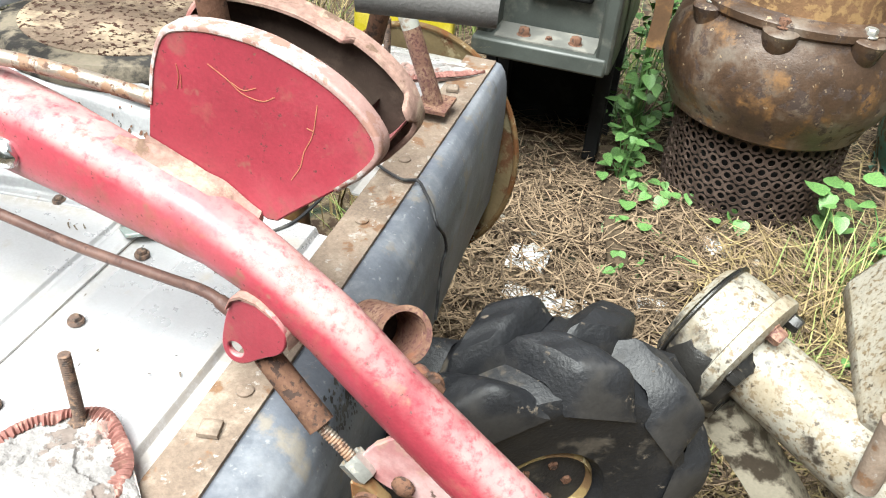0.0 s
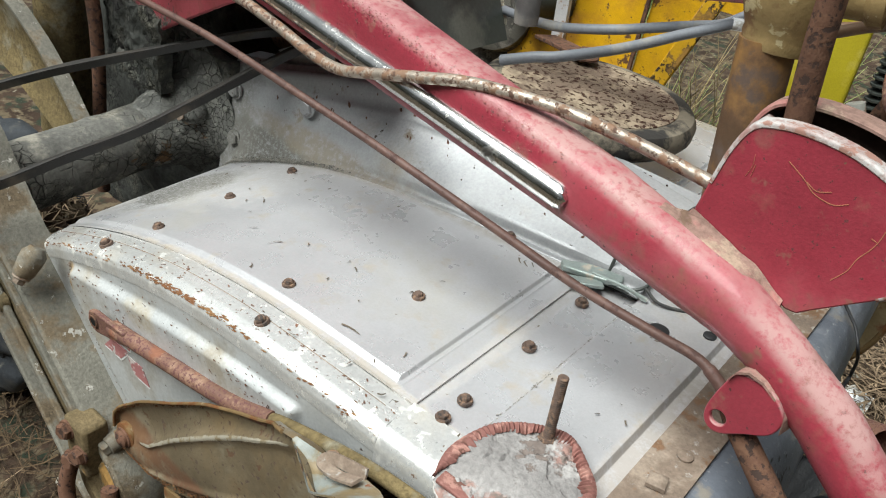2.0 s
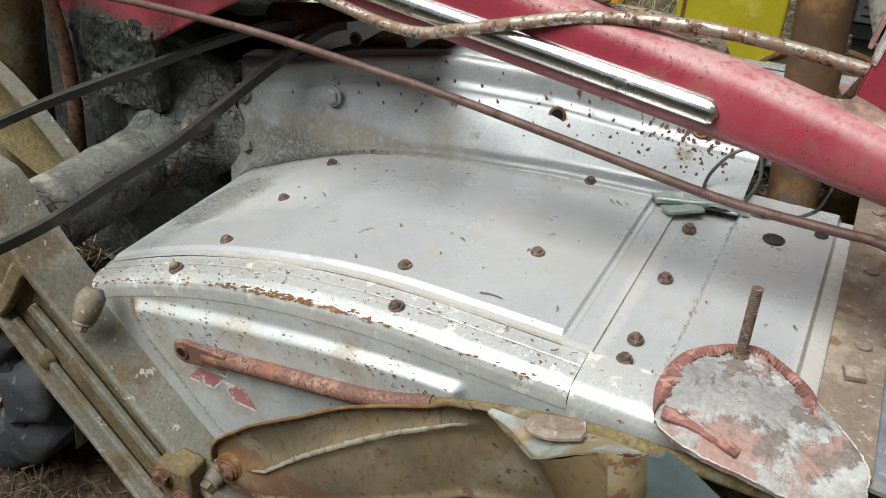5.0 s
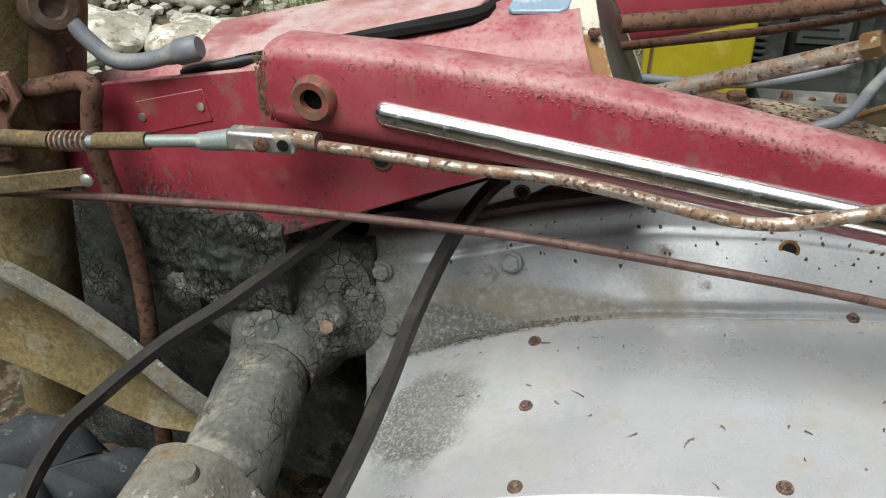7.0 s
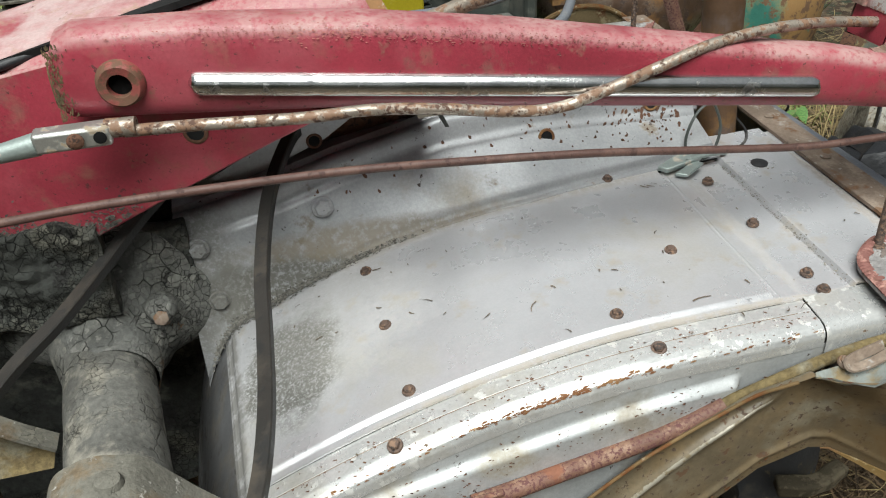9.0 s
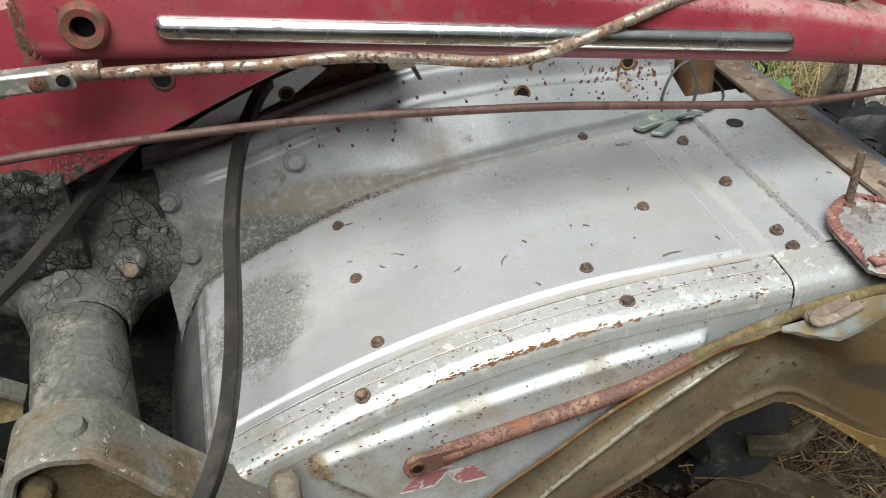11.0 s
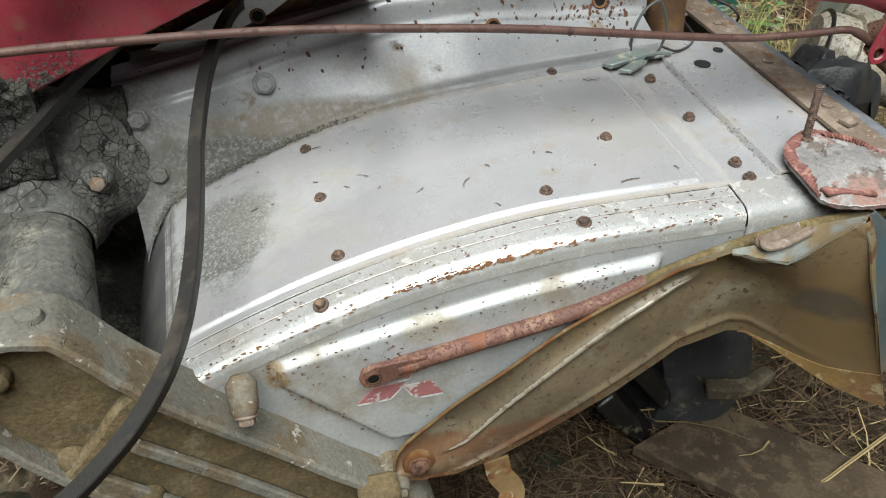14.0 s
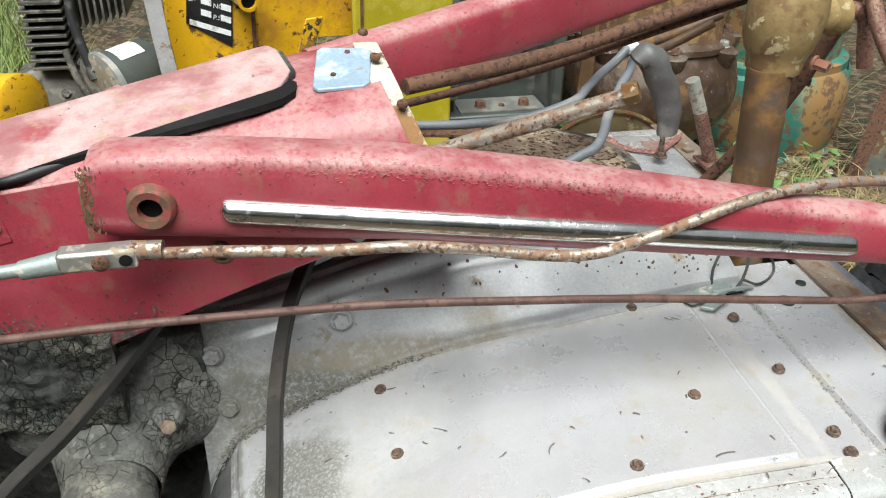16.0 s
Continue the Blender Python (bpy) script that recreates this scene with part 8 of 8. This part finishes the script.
part("carburettor", bumpy(lathe([(0, 0.012), (0.012, 0.020), (0.03, 0.022), (0.045, 0.014), (0.06, 0.016), (0.066, 0.0)], (-0.872, 1.19, -0.03), (0.3, -0.2, 1), 18), 0.003, 60), ENGINE, eng)
for k, (x, z) in enumerate(((-0.935, -0.06), (-0.90, -0.095), (-1.00, -0.045), (-0.97, -0.10))):
    hexbolt(eng, (x, 1.205, z), (0.1, -1, 0.25), 0.008, 0.008, ENGINE, 1.3, k)
part("grey_bar", ribbon([(-0.745, 1.15, 0.20), (-0.735, 1.15, 0.05), (-0.715, 1.13, -0.12)], 0.03, 0.012, 0), surf("scuffed_grey_bar", (0.36, 0.35, 0.35), 0.6, 0.2, [((0.2, 0.12, 0.07), 20.0, 0.56, 0.64, 0.8, 0.2)], 0.2, 300, 0.12), eng, "scuffed grey upright bar")

# ---- pump with perforated strainer, and the green pump ----
pump = thing("pump_with_strainer", (0.505, 1.6, -HUP), "brown rusted pump bowl on a perforated strainer basket", "pump", "pumps")
PC = Vector((0.505, 1.60, 0.0))
R0, ROWS_H = 0.195, 9
bm = bmesh.new()
NA = 46
def cyl(a, z, r):
    return PC + Vector((r * math.cos(a), r * math.sin(a), z))
z0, dz = -0.585, 0.026
for j in range(ROWS_H):
    for i in range(NA):
        a0 = 2 * math.pi * (i + 0.5 * (j % 2)) / NA
        da = 2 * math.pi / NA
        zc = z0 + (j + 0.5) * dz
        outer, inner, back = [], [], []
        for k in range(8):
            t = 2 * math.pi * (k + 0.5) / 8
            cu, cv = math.cos(t), math.sin(t)
            m2 = max(abs(cu), abs(cv))
            outer.append(bm.verts.new(cyl(a0 + 0.5 * da * cu / m2, zc + 0.5 * dz * cv / m2, R0)))
            inner.append(bm.verts.new(cyl(a0 + 0.315 * da * cu, zc + 0.0085 * cv, R0)))
            back.append(bm.verts.new(cyl(a0 + 0.315 * da * cu, zc + 0.0085 * cv, R0 - 0.004)))
        for k in range(8):
            bm.faces.new((outer[k], outer[(k + 1) % 8], inner[(k + 1) % 8], inner[k]))
            bm.faces.new((inner[k], inner[(k + 1) % 8], back[(k + 1) % 8], back[k]))
tagged(part("strainer_sheet", bm, STRAINER, pump, "dark perforated sheet with round holes", smooth=False), kind="stuff")
# black cylinder added for the darkness behind the holes
part("strainer_core", lathe([(-0.58, R0 - 0.03), (-0.30, R0 - 0.03)], PC, (0, 0, 1), 40), BLACK, pump)
part("pump_bowl", bumpy(lathe([(-0.355, 0.196), (-0.345, 0.212), (-0.33, 0.216), (-0.315, 0.222), (-0.29, 0.238), (-0.25, 0.250), (-0.20, 0.248), (-0.15, 0.235), (-0.125, 0.215), (-0.115, 0.213)], PC, (0.02, 0.02, 1), 56), 0.002, 14), BRONZE, pump)
part("upper_flange", lathe([(-0.12, 0.213), (-0.112, 0.221), (-0.098, 0.221), (-0.09, 0.212), (-0.085, 0.19)], PC, (0.02, 0.02, 1), 56), BRONZE, pump)
part("motor_shell", lathe([(-0.09, 0.188), (-0.05, 0.185), (0.25, 0.185), (0.26, 0.17), (0.26, 0.0)], PC, (0.02, 0.02, 1), 48), surf("rough_brown_rust", (0.15, 0.085, 0.045), 0.85, 0.0, [((0.24, 0.15, 0.07), 40.0, 0.48, 0.6, 0.9, 0.7)], 0.6, 220, 0.2), pump, "rough rusted motor shell")
for k in range(8):
    a = 2 * math.pi * k / 8 - 1.75
    part("bowl_rib", bumpy(lathe([(-0.10, 0.006), (-0.07, 0.018), (-0.02, 0.032), (0.012, 0.036), (0.016, 0.030)], cyl(a, -0.115, 0.214), (0.18 * math.cos(a), 0.18 * math.sin(a), 1), 14), 0.002, 30), BRONZE, pump)
    hexbolt(pump, cyl(a, -0.098, 0.212), (0, 0, 1), 0.013, 0.016, ZINC if k % 2 else RUSTY, 1.2, a)
gp = thing("green_pump", (1.085, 1.934, -HUP), "teal green pump body, paint flaking to orange rust", "pump", "pumps")
GC = Vector((1.085, 1.934, 0.0))
GREEN_PROFILE = [(-0.47, 0.215), (-0.46, 0.235), (-0.43, 0.235), (-0.42, 0.222), (-0.36, 0.238), (-0.28, 0.245), (-0.20, 0.235), (-0.19, 0.225), (-0.17, 0.225), (-0.16, 0.20), (0.02, 0.20), (0.03, 0.215), (0.06, 0.215), (0.07, 0.15), (0.07, 0.0)]
part("body", bumpy(lathe([(-0.58, 0.247)] + [(1.15 * h - 0.0765, 1.15 * r) for h, r in GREEN_PROFILE], GC, (-0.03, 0.02, 1), 56), 0.003, 12), GREEN, gp)
for k in range(18):
    a = 2 * math.pi * k / 18
    hole(gp, GC + Vector((0.2475 * math.cos(a), 0.2475 * math.sin(a), -0.60 + 0.035)), (math.cos(a), math.sin(a), 0), 0.014, GREEN, "strainer_hole", 0.001)
for k in range(6):
    a = 2 * math.pi * k / 6 + 0.4
    part("window_pocket", block((-0.045, -0.012, -0.03), (0.045, 0.009, 0.03), m=Matrix.Translation(GC + Vector((0.262 * math.cos(a), 0.262 * math.sin(a), -0.315))) @ Matrix.Rotation(a + math.pi / 2, 4, "Z")), BLACK, gp, bevel=0.006)
chan = thing("steel_channel", (1.35, 1.55, -HUP), "leaning rusty pale steel channel beside the green pump", "steel channel")
part("web", slab([(1.25, 1.52, -HUP), (1.37, 1.50, -HUP), (1.51, 1.55, 0.02), (1.39, 1.57, 0.02)], (0.0, 0.006, 0)), PALE_STEEL, chan)
part("flange", slab([(1.25, 1.52, -HUP), (1.23, 1.56, -HUP), (1.37, 1.61, 0.02), (1.39, 1.57, 0.02)], (0.006, 0, 0)), RUSTY, chan)
part("flange", slab([(1.37, 1.50, -HUP), (1.39, 1.53, -HUP), (1.53, 1.58, 0.02), (1.51, 1.55, 0.02)], (0.006, 0, 0)), KHAKI_RUST, chan)
leafb = thing("rusty_hook_blade", (0.24, 1.42, -0.2), "curved rusty blade hanging over the weeds", "blade")
part("blade", ribbon([(0.215, 1.40, 0.10), (0.228, 1.40, 0.0), (0.240, 1.40, -0.10), (0.238, 1.40, -0.19)], 0.035, 0.006, 6), RUST_ORANGE, leafb, bevel=0.001)
part("blade_stem", tube([(0.215, 1.42, 0.12), (0.17, 1.5, 0.1)], 0.008), RUST_ORANGE, leafb)
beam = thing("old_timber", (0.19, 1.3, -HUP), "weathered narrow timber lying along the ground", "timber")
part("timber", slab([(0.150, 1.62, -0.575), (0.190, 1.64, -0.575), (0.300, 1.13, -0.575), (0.258, 1.12, -0.575)], (0, 0, 0.035)), WOOD, beam, bevel=0.004)

# ---- litter and plants ----
rng = random.Random(7)


def strands(name, areas, label, mat, width=0.0022, lift=0.02):
    verts, faces = [], []
    for (x0, x1, y0, y1, count, length) in areas:
        for _ in range(count):
            x, y = rng.uniform(x0, x1), rng.uniform(y0, y1)
            if noise.noise(Vector((x * 3.1, y * 3.1, 4.0))) < -0.28 and rng.random() < 0.7:
                continue
            a, ln = rng.uniform(0, 2 * math.pi), length * rng.uniform(0.35, 1.2)
            bend, tip = rng.uniform(-0.9, 0.9), rng.uniform(-0.25, 0.5)
            w = width * rng.uniform(0.5, 1.5)
            p = Vector((x, y, ground_z(x, y) + HUP + rng.uniform(0.001, lift)))
            n = len(verts)
            for i in range(4):
                f = i / 3
                ang = a + bend * f
                side = Vector((-math.sin(ang), math.cos(ang), rng.uniform(-0.3, 0.3))) * w * (1 - 0.6 * f)
                verts += [tuple(p - side), tuple(p + side)]
                p = p + Vector((math.cos(ang), math.sin(ang), tip * math.sin(f * 3.0 + 0.3) * 0.6)) * ln / 3
                p.z = max(p.z, ground_z(p.x, p.y) + HUP + 0.001)
            for i in range(3):
                faces.append((n + 2 * i, n + 2 * i + 1, n + 2 * i + 3, n + 2 * i + 2))
    me = bpy.data.meshes.new(name)
    me.from_pydata(verts, [], faces)
    me.materials.append(mat)
    return tagged(new(name, me), label, "straw" if "grass" not in name else "grass", kind="stuff")


strands("straw_litter", [(-0.05, 0.75, 0.62, 1.5, 7000, 0.09), (0.2, 1.3, 0.3, 2.4, 6000, 0.1), (-0.6, 0.3, 1.4, 2.6, 2500, 0.1), (-0.7, -0.1, 1.25, 1.9, 3000, 0.09)], "brown dry straw and needles scattered over the soil", STRAW, 0.0017, 0.035)
strands("near_straw", [(-0.75, 0.45, -0.75, -0.14, 4200, 0.08)], "dry straw on open soil in front of the machine", STRAW, 0.0015, 0.03)
strands("dark_straw", [(-0.35, 0.5, -0.45, 0.45, 9000, 0.08), (-1.2, -0.35, -0.4, 0.6, 5000, 0.07)], "straw darkened for the shade under the machine", STRAW_SHADED, 0.0011, 0.035)
strands("yellow_hay", [(0.45, 1.2, 0.55, 1.35, 2600, 0.14), (0.7, 1.5, 1.2, 2.0, 700, 0.16), (-0.1, 0.45, -0.4, 0.3, 260, 0.12), (0.6, 1.6, 0.0, 0.6, 1500, 0.14)], "yellow dry hay strands", HAY, 0.0014, 0.05)


def tuft(x, y, n, tall, mat, label):
    verts, faces = [], []
    for _ in range(n):
        a = rng.uniform(0, 2 * math.pi)
        px, py = x + rng.gauss(0, 0.02 + 0.0004 * n), y + rng.gauss(0, 0.02 + 0.0004 * n)
        p = Vector((px, py, ground_z(px, py) + HUP - 0.01))
        h, lean, w = tall * rng.uniform(0.4, 1.1), rng.uniform(0.2, 0.9), rng.uniform(0.0012, 0.003)
        k = len(verts)
        for i in range(5):
            f = i / 4
            q = p + Vector((math.cos(a) * lean * h * f * f, math.sin(a) * lean * h * f * f, h * (f - 0.35 * lean * f * f)))
            s = Vector((-math.sin(a), math.cos(a), 0)) * w * (1 - 0.85 * f)
            verts += [tuple(q - s), tuple(q + s)]
        for i in range(4):
            faces.append((k + 2 * i, k + 2 * i + 1, k + 2 * i + 3, k + 2 * i + 2))
    me = bpy.data.meshes.new("grass_tuft")
    me.from_pydata(verts, [], faces)
    me.materials.append(mat)
    return tagged(new("grass_tuft", me), label, "grass", kind="stuff")


for x, y, n, tall, m in ((-0.27, 1.12, 70, 0.35, HAY), (-0.20, 1.0, 60, 0.22, GRASS), (0.62, 0.95, 80, 0.12, GRASS), (0.72, 1.25, 80, 0.2, GRASS), (0.95, 1.15, 70, 0.25, HAY), (0.5, 0.72, 60, 0.10, GRASS), (-1.55, 2.9, 260, 0.55, GRASS), (-1.7, 3.2, 260, 0.6, GRASS), (-1.45, 2.6, 240, 0.45, GRASS), (-1.35, 2.3, 160, 0.4, GRASS), (-1.25, 1.9, 160, 0.5, GRASS), (-1.45, 1.6, 140, 0.45, GRASS), (0.12, 2.05, 60, 0.4, GRASS), (0.3, 2.3, 90, 0.5, GRASS), (0.8, 2.3, 140, 0.4, GRASS), (1.3, 2.0, 140, 0.45, GRASS), (1.3, 1.2, 80, 0.25, HAY), (-0.5, 2.3, 150, 0.5, GRASS), (0.9, 1.32, 60, 0.2, GRASS), (0.65, 1.1, 50, 0.25, HAY), (-0.52, 1.42, 140, 0.58, HAY), (-0.60, 1.52, 140, 0.55, HAY), (-0.48, 1.32, 70, 0.46, GRASS), (-0.55, 1.46, 90, 0.5, GRASS)):
    tuft(x, y, n, tall, m, "tuft of green and dry grass" if m is GRASS else "tuft of dry yellow grass")

leaf_bm = bmesh.new()
OUT = [(0.0, 0.0), (0.22, -0.10), (0.46, 0.05), (0.50, 0.30), (0.36, 0.62), (0.16, 0.88), (0.0, 1.05)]
mid = [leaf_bm.verts.new((0, y, -0.05 * math.sin(y * 2.6))) for _, y in OUT]
for sgn in (1, -1):
    rim = [leaf_bm.verts.new((sgn * x, y, 0.16 * x - 0.06 * y * y)) if x else None for x, y in OUT]
    for i in range(len(OUT) - 1):
        q = [mid[i], rim[i] or mid[i], rim[i + 1] or mid[i + 1], mid[i + 1]]
        q = list(dict.fromkeys(q))
        if len(q) > 2:
            leaf_bm.faces.new(q if sgn > 0 else q[::-1])
leaf_me = bpy.data.meshes.new("leaf")
leaf_bm.to_mesh(leaf_me)
leaf_bm.free()
leaf_me.shade_smooth()
LEAF_MAT = surf("fresh_green_leaf", (0.075, 0.17, 0.045), 0.5, 0.0, [((0.15, 0.26, 0.08), 20.0, 0.5, 0.64, 0.5, 0.5)], 0.1, 300, 0.2)
leaf_me.materials.append(LEAF_MAT)


def weed(x, y, n, spread, tall, size):
    gz = ground_z(x, y)
    ob = thing("leafy_weed", (x, y, gz), "green broad-leaved weed growing through the litter", "weed", "weeds")
    for k in range(n):
        a = rng.uniform(0, 2 * math.pi)
        r = spread * math.sqrt(rng.random())
        tip = Vector((x + r * math.cos(a), y + r * math.sin(a), gz + tall * rng.uniform(0.15, 1.0)))
        if k % 4 == 0:
            part("stem", tube([(x + 0.3 * r * math.cos(a), y + 0.3 * r * math.sin(a), gz), tuple((tip + Vector((x, y, gz))) / 2 + Vector((0, 0, 0.02))), tuple(tip)], 0.0016, 3, 5), LEAF_MAT, ob)
        lf = new("leaf", leaf_me)
        lf.parent = ob
        sc = size * rng.uniform(0.45, 1.0)
        lf.matrix_basis = Matrix.Translation(tip - Vector((x, y, gz))) @ Matrix.Rotation(rng.uniform(0, 6.28), 4, "Z") @ Matrix.Rotation(rng.uniform(-0.9, 0.25), 4, "X") @ Matrix.Diagonal((sc, sc, sc, 1))


for spec in ((0.235, 1.62, 60, 0.07, 0.30, 0.036), (0.20, 1.78, 90, 0.11, 0.42, 0.034), (0.30, 1.98, 80, 0.15, 0.5, 0.04), (0.225, 1.48, 34, 0.05, 0.16, 0.034), (0.26, 1.42, 12, 0.05, 0.06, 0.04), (0.34, 1.46, 12, 0.06, 0.05, 0.036), (0.29, 1.12, 8, 0.05, 0.04, 0.038), (0.29, 1.30, 9, 0.06, 0.06, 0.045), (0.36, 1.20, 7, 0.06, 0.05, 0.04), (0.48, 1.38, 6, 0.04, 0.05, 0.05), (0.69, 1.40, 12, 0.05, 0.20, 0.05), (0.55, 0.98, 6, 0.05, 0.05, 0.045), (0.83, 1.25, 8, 0.07, 0.10, 0.045), (0.72, 1.0, 5, 0.05, 0.05, 0.04), (0.10, 1.9, 40, 0.15, 0.45, 0.05), (0.42, 1.95, 40, 0.16, 0.45, 0.05), (-0.16, 1.02, 10, 0.06, 0.1, 0.03), (0.80, 1.38, 14, 0.07, 0.15, 0.035), (1.05, 1.45, 14, 0.1, 0.15, 0.035)):
    weed(*spec)

# stones, scraps
def pebble(x, y, r, mat, name, label, group, flat=0.6):
    bm = bmesh.new()
    bmesh.ops.create_icosphere(bm, subdivisions=3, radius=r)
    gz = ground_z(x, y)
    for v in bm.verts:
        v.co = Vector((v.co.x + x, v.co.y + y, v.co.z * flat + gz + r * flat * 0.5))
    bumpy(bumpy(bm, r * 0.25, 1.3 / r, x * 7), r * 0.06, 6 / r, x)
    ob = thing(name, (x, y, gz), label, name.split("_")[-1], group)
    part("body", bm, mat, ob)


for x, y, r in ((-2.55, 2.45, 0.30), (-2.05, 2.60, 0.24), (-3.0, 2.9, 0.34), (-1.95, 2.05, 0.12), (-2.35, 3.2, 0.28), (-1.75, 2.75, 0.13), (-2.25, 2.1, 0.10), (-2.7, 3.5, 0.3)):
    pebble(x, y, r, STONE, "rough_stone", "pale flat boulder lying in the gravel", "stones", 0.30)
gravel = thing("gravel", (-2.4, 2.7, ground_z(-2.4, 2.7)), "pale grey loose gravel heap", "gravel", kind="stuff")
bm = bmesh.new()
for _ in range(1500):
    x, y, r = rng.uniform(-3.5, -1.55), rng.uniform(1.65, 3.8), rng.uniform(0.012, 0.045)
    made = bmesh.ops.create_icosphere(bm, subdivisions=1, radius=r)["verts"]
    turn = rng.uniform(0, 3)
    for v in made:
        q = Vector((v.co.x * rng.uniform(0.85, 1.15), v.co.y * 0.75, v.co.z * 0.6))
        q = Matrix.Rotation(turn, 3, "Z") @ q
        v.co = q + Vector((x, y, ground_z(x, y) + r * 0.35))
part("pebbles", bm, leafy("loose_pebbles", (0.16, 0.145, 0.12), (0.46, 0.43, 0.37), 0.85), gravel)
for k in range(40):
    pebble(rng.uniform(-0.1, 1.2), rng.uniform(0.6, 1.8), rng.uniform(0.008, 0.022), STONE, "small_stone", "small pale stone among the straw", "small stones")
for k in range(16):
    pebble(rng.uniform(-1.1, -0.5), rng.uniform(-0.3, 0.4), rng.uniform(0.012, 0.035), STONE, "small_stone", "small grey stone on bare soil", "small stones")
for k, (x, y, sx, sy) in enumerate(((0.13, 0.98, 0.05, 0.03), (0.205, 0.97, 0.07, 0.025), (0.10, 1.10, 0.04, 0.04), (0.28, 0.93, 0.03, 0.02), (0.47, 1.30, 0.03, 0.03), (0.36, 1.05, 0.03, 0.02))):
    ob = thing("plastic_scrap", (x, y, ground_z(x, y)), "crumpled white plastic scrap lying in the straw", "scrap", "scraps")
    def crinkle(u, v):
        px, py = x + (u - 0.5) * 2 * sx, y + (v - 0.5) * 2 * sy
        return (px, py, ground_z(px, py) + 0.014 + 0.014 * noise.noise(Vector((u * 5 + k, v * 5, k))))
    part("sheet", sheet(10, 8, crinkle, (0, 0, -0.001)), PLASTIC_SCRAP, ob, smooth=False)
wire = thing("pale_stick", (0.32, 0.0, -0.55), "thin pale bent stick over the ground", "stick")
part("stick", tube([[0.125, -0.026, -0.545], [0.16, -0.039, -0.54], [0.219, -0.026, -0.525], [0.311, -0.003, -0.5]], 0.0028, 6, 8), HAY, wire)
clods = thing("soil_clods", (-0.9, 0.35, -HUP), "crumbled dark soil and clods under the axle", "soil", kind="stuff")
bm = bmesh.new()
for _ in range(120):
    x, y, r = rng.uniform(-1.15, -0.55), rng.uniform(0.15, 0.75), rng.uniform(0.012, 0.045)
    b2 = bmesh.ops.create_icosphere(bm, subdivisions=2, radius=r)
    for v in b2["verts"]:
        v.co += Vector((x, y, -HUP + r * 0.4)) + noise.noise_vector(v.co * 40 + Vector((x, y, 0))) * r * 0.5
part("clods", bm, SOIL, clods)
heap = thing("soil_heap", (-0.68, 0.06, -0.22), "dry soil and chaff packed in front of the cover", "soil", kind="stuff")
def heap_place(u, v):
    d = math.hypot(u - 0.5, v - 0.5)
    return (-0.835 + 0.10 * u, -0.06 + 0.14 * v, -0.165 - 0.16 * d * d + 0.012 * noise.noise(Vector((u * 9, v * 12, 3))))
bm = sheet(30, 24, heap_place, (0, 0, -0.03))
part("packed_soil", bumpy(bm, 0.006, 60), SOIL, heap)
rng = random.Random(91)
bm = bmesh.new()
for _ in range(420):
    p = Vector(heap_place(rng.uniform(0.02, 0.98), rng.uniform(0.02, 0.98))) + Vector((0, 0, rng.uniform(0.002, 0.010)))
    d = Vector((rng.uniform(-1, 1), rng.uniform(-1, 1), rng.uniform(-0.2, 0.4))).normalized() * rng.uniform(0.010, 0.032)
    w = d.cross(Vector((0, 0, 1))).normalized() * 0.0011
    bm.faces.new([bm.verts.new(q) for q in (p - w, p + w, p + d + w * 0.5, p + d - w * 0.5)])
tagged(part("chaff", bm, STRAW, heap, "brown chaff on the soil"), kind="stuff")

# ---- plain unseen walls, added far behind everything to cut horizon light ----
UNSEEN_WALL = surf("unseen_wall_plaster", (0.16, 0.16, 0.12), 0.9, 0.0, [((0.08, 0.1, 0.05), 0.8, 0.45, 0.6, 0.9, 0.5), ((0.24, 0.23, 0.19), 2.0, 0.55, 0.7, 0.9, 0.5)], 0.3, 30, 0.2)
for nm, lo, hi in (("wall_north", (-7, 8.0, -0.8), (7, 8.2, 2.4)), ("wall_south", (-7, -5.2, -0.8), (7, -5.0, 2.4)), ("wall_east", (7, -5.2, -0.8), (7.2, 8.2, 2.4)), ("wall_west", (-7.2, -5.2, -0.8), (-7, 8.2, 2.4))):
    w = thing(nm, ((lo[0] + hi[0]) / 2, (lo[1] + hi[1]) / 2, -HUP), "plain unseen wall added to cut horizon light", "wall", kind="structure")
    part("masonry", block(lo, hi), UNSEEN_WALL, w)
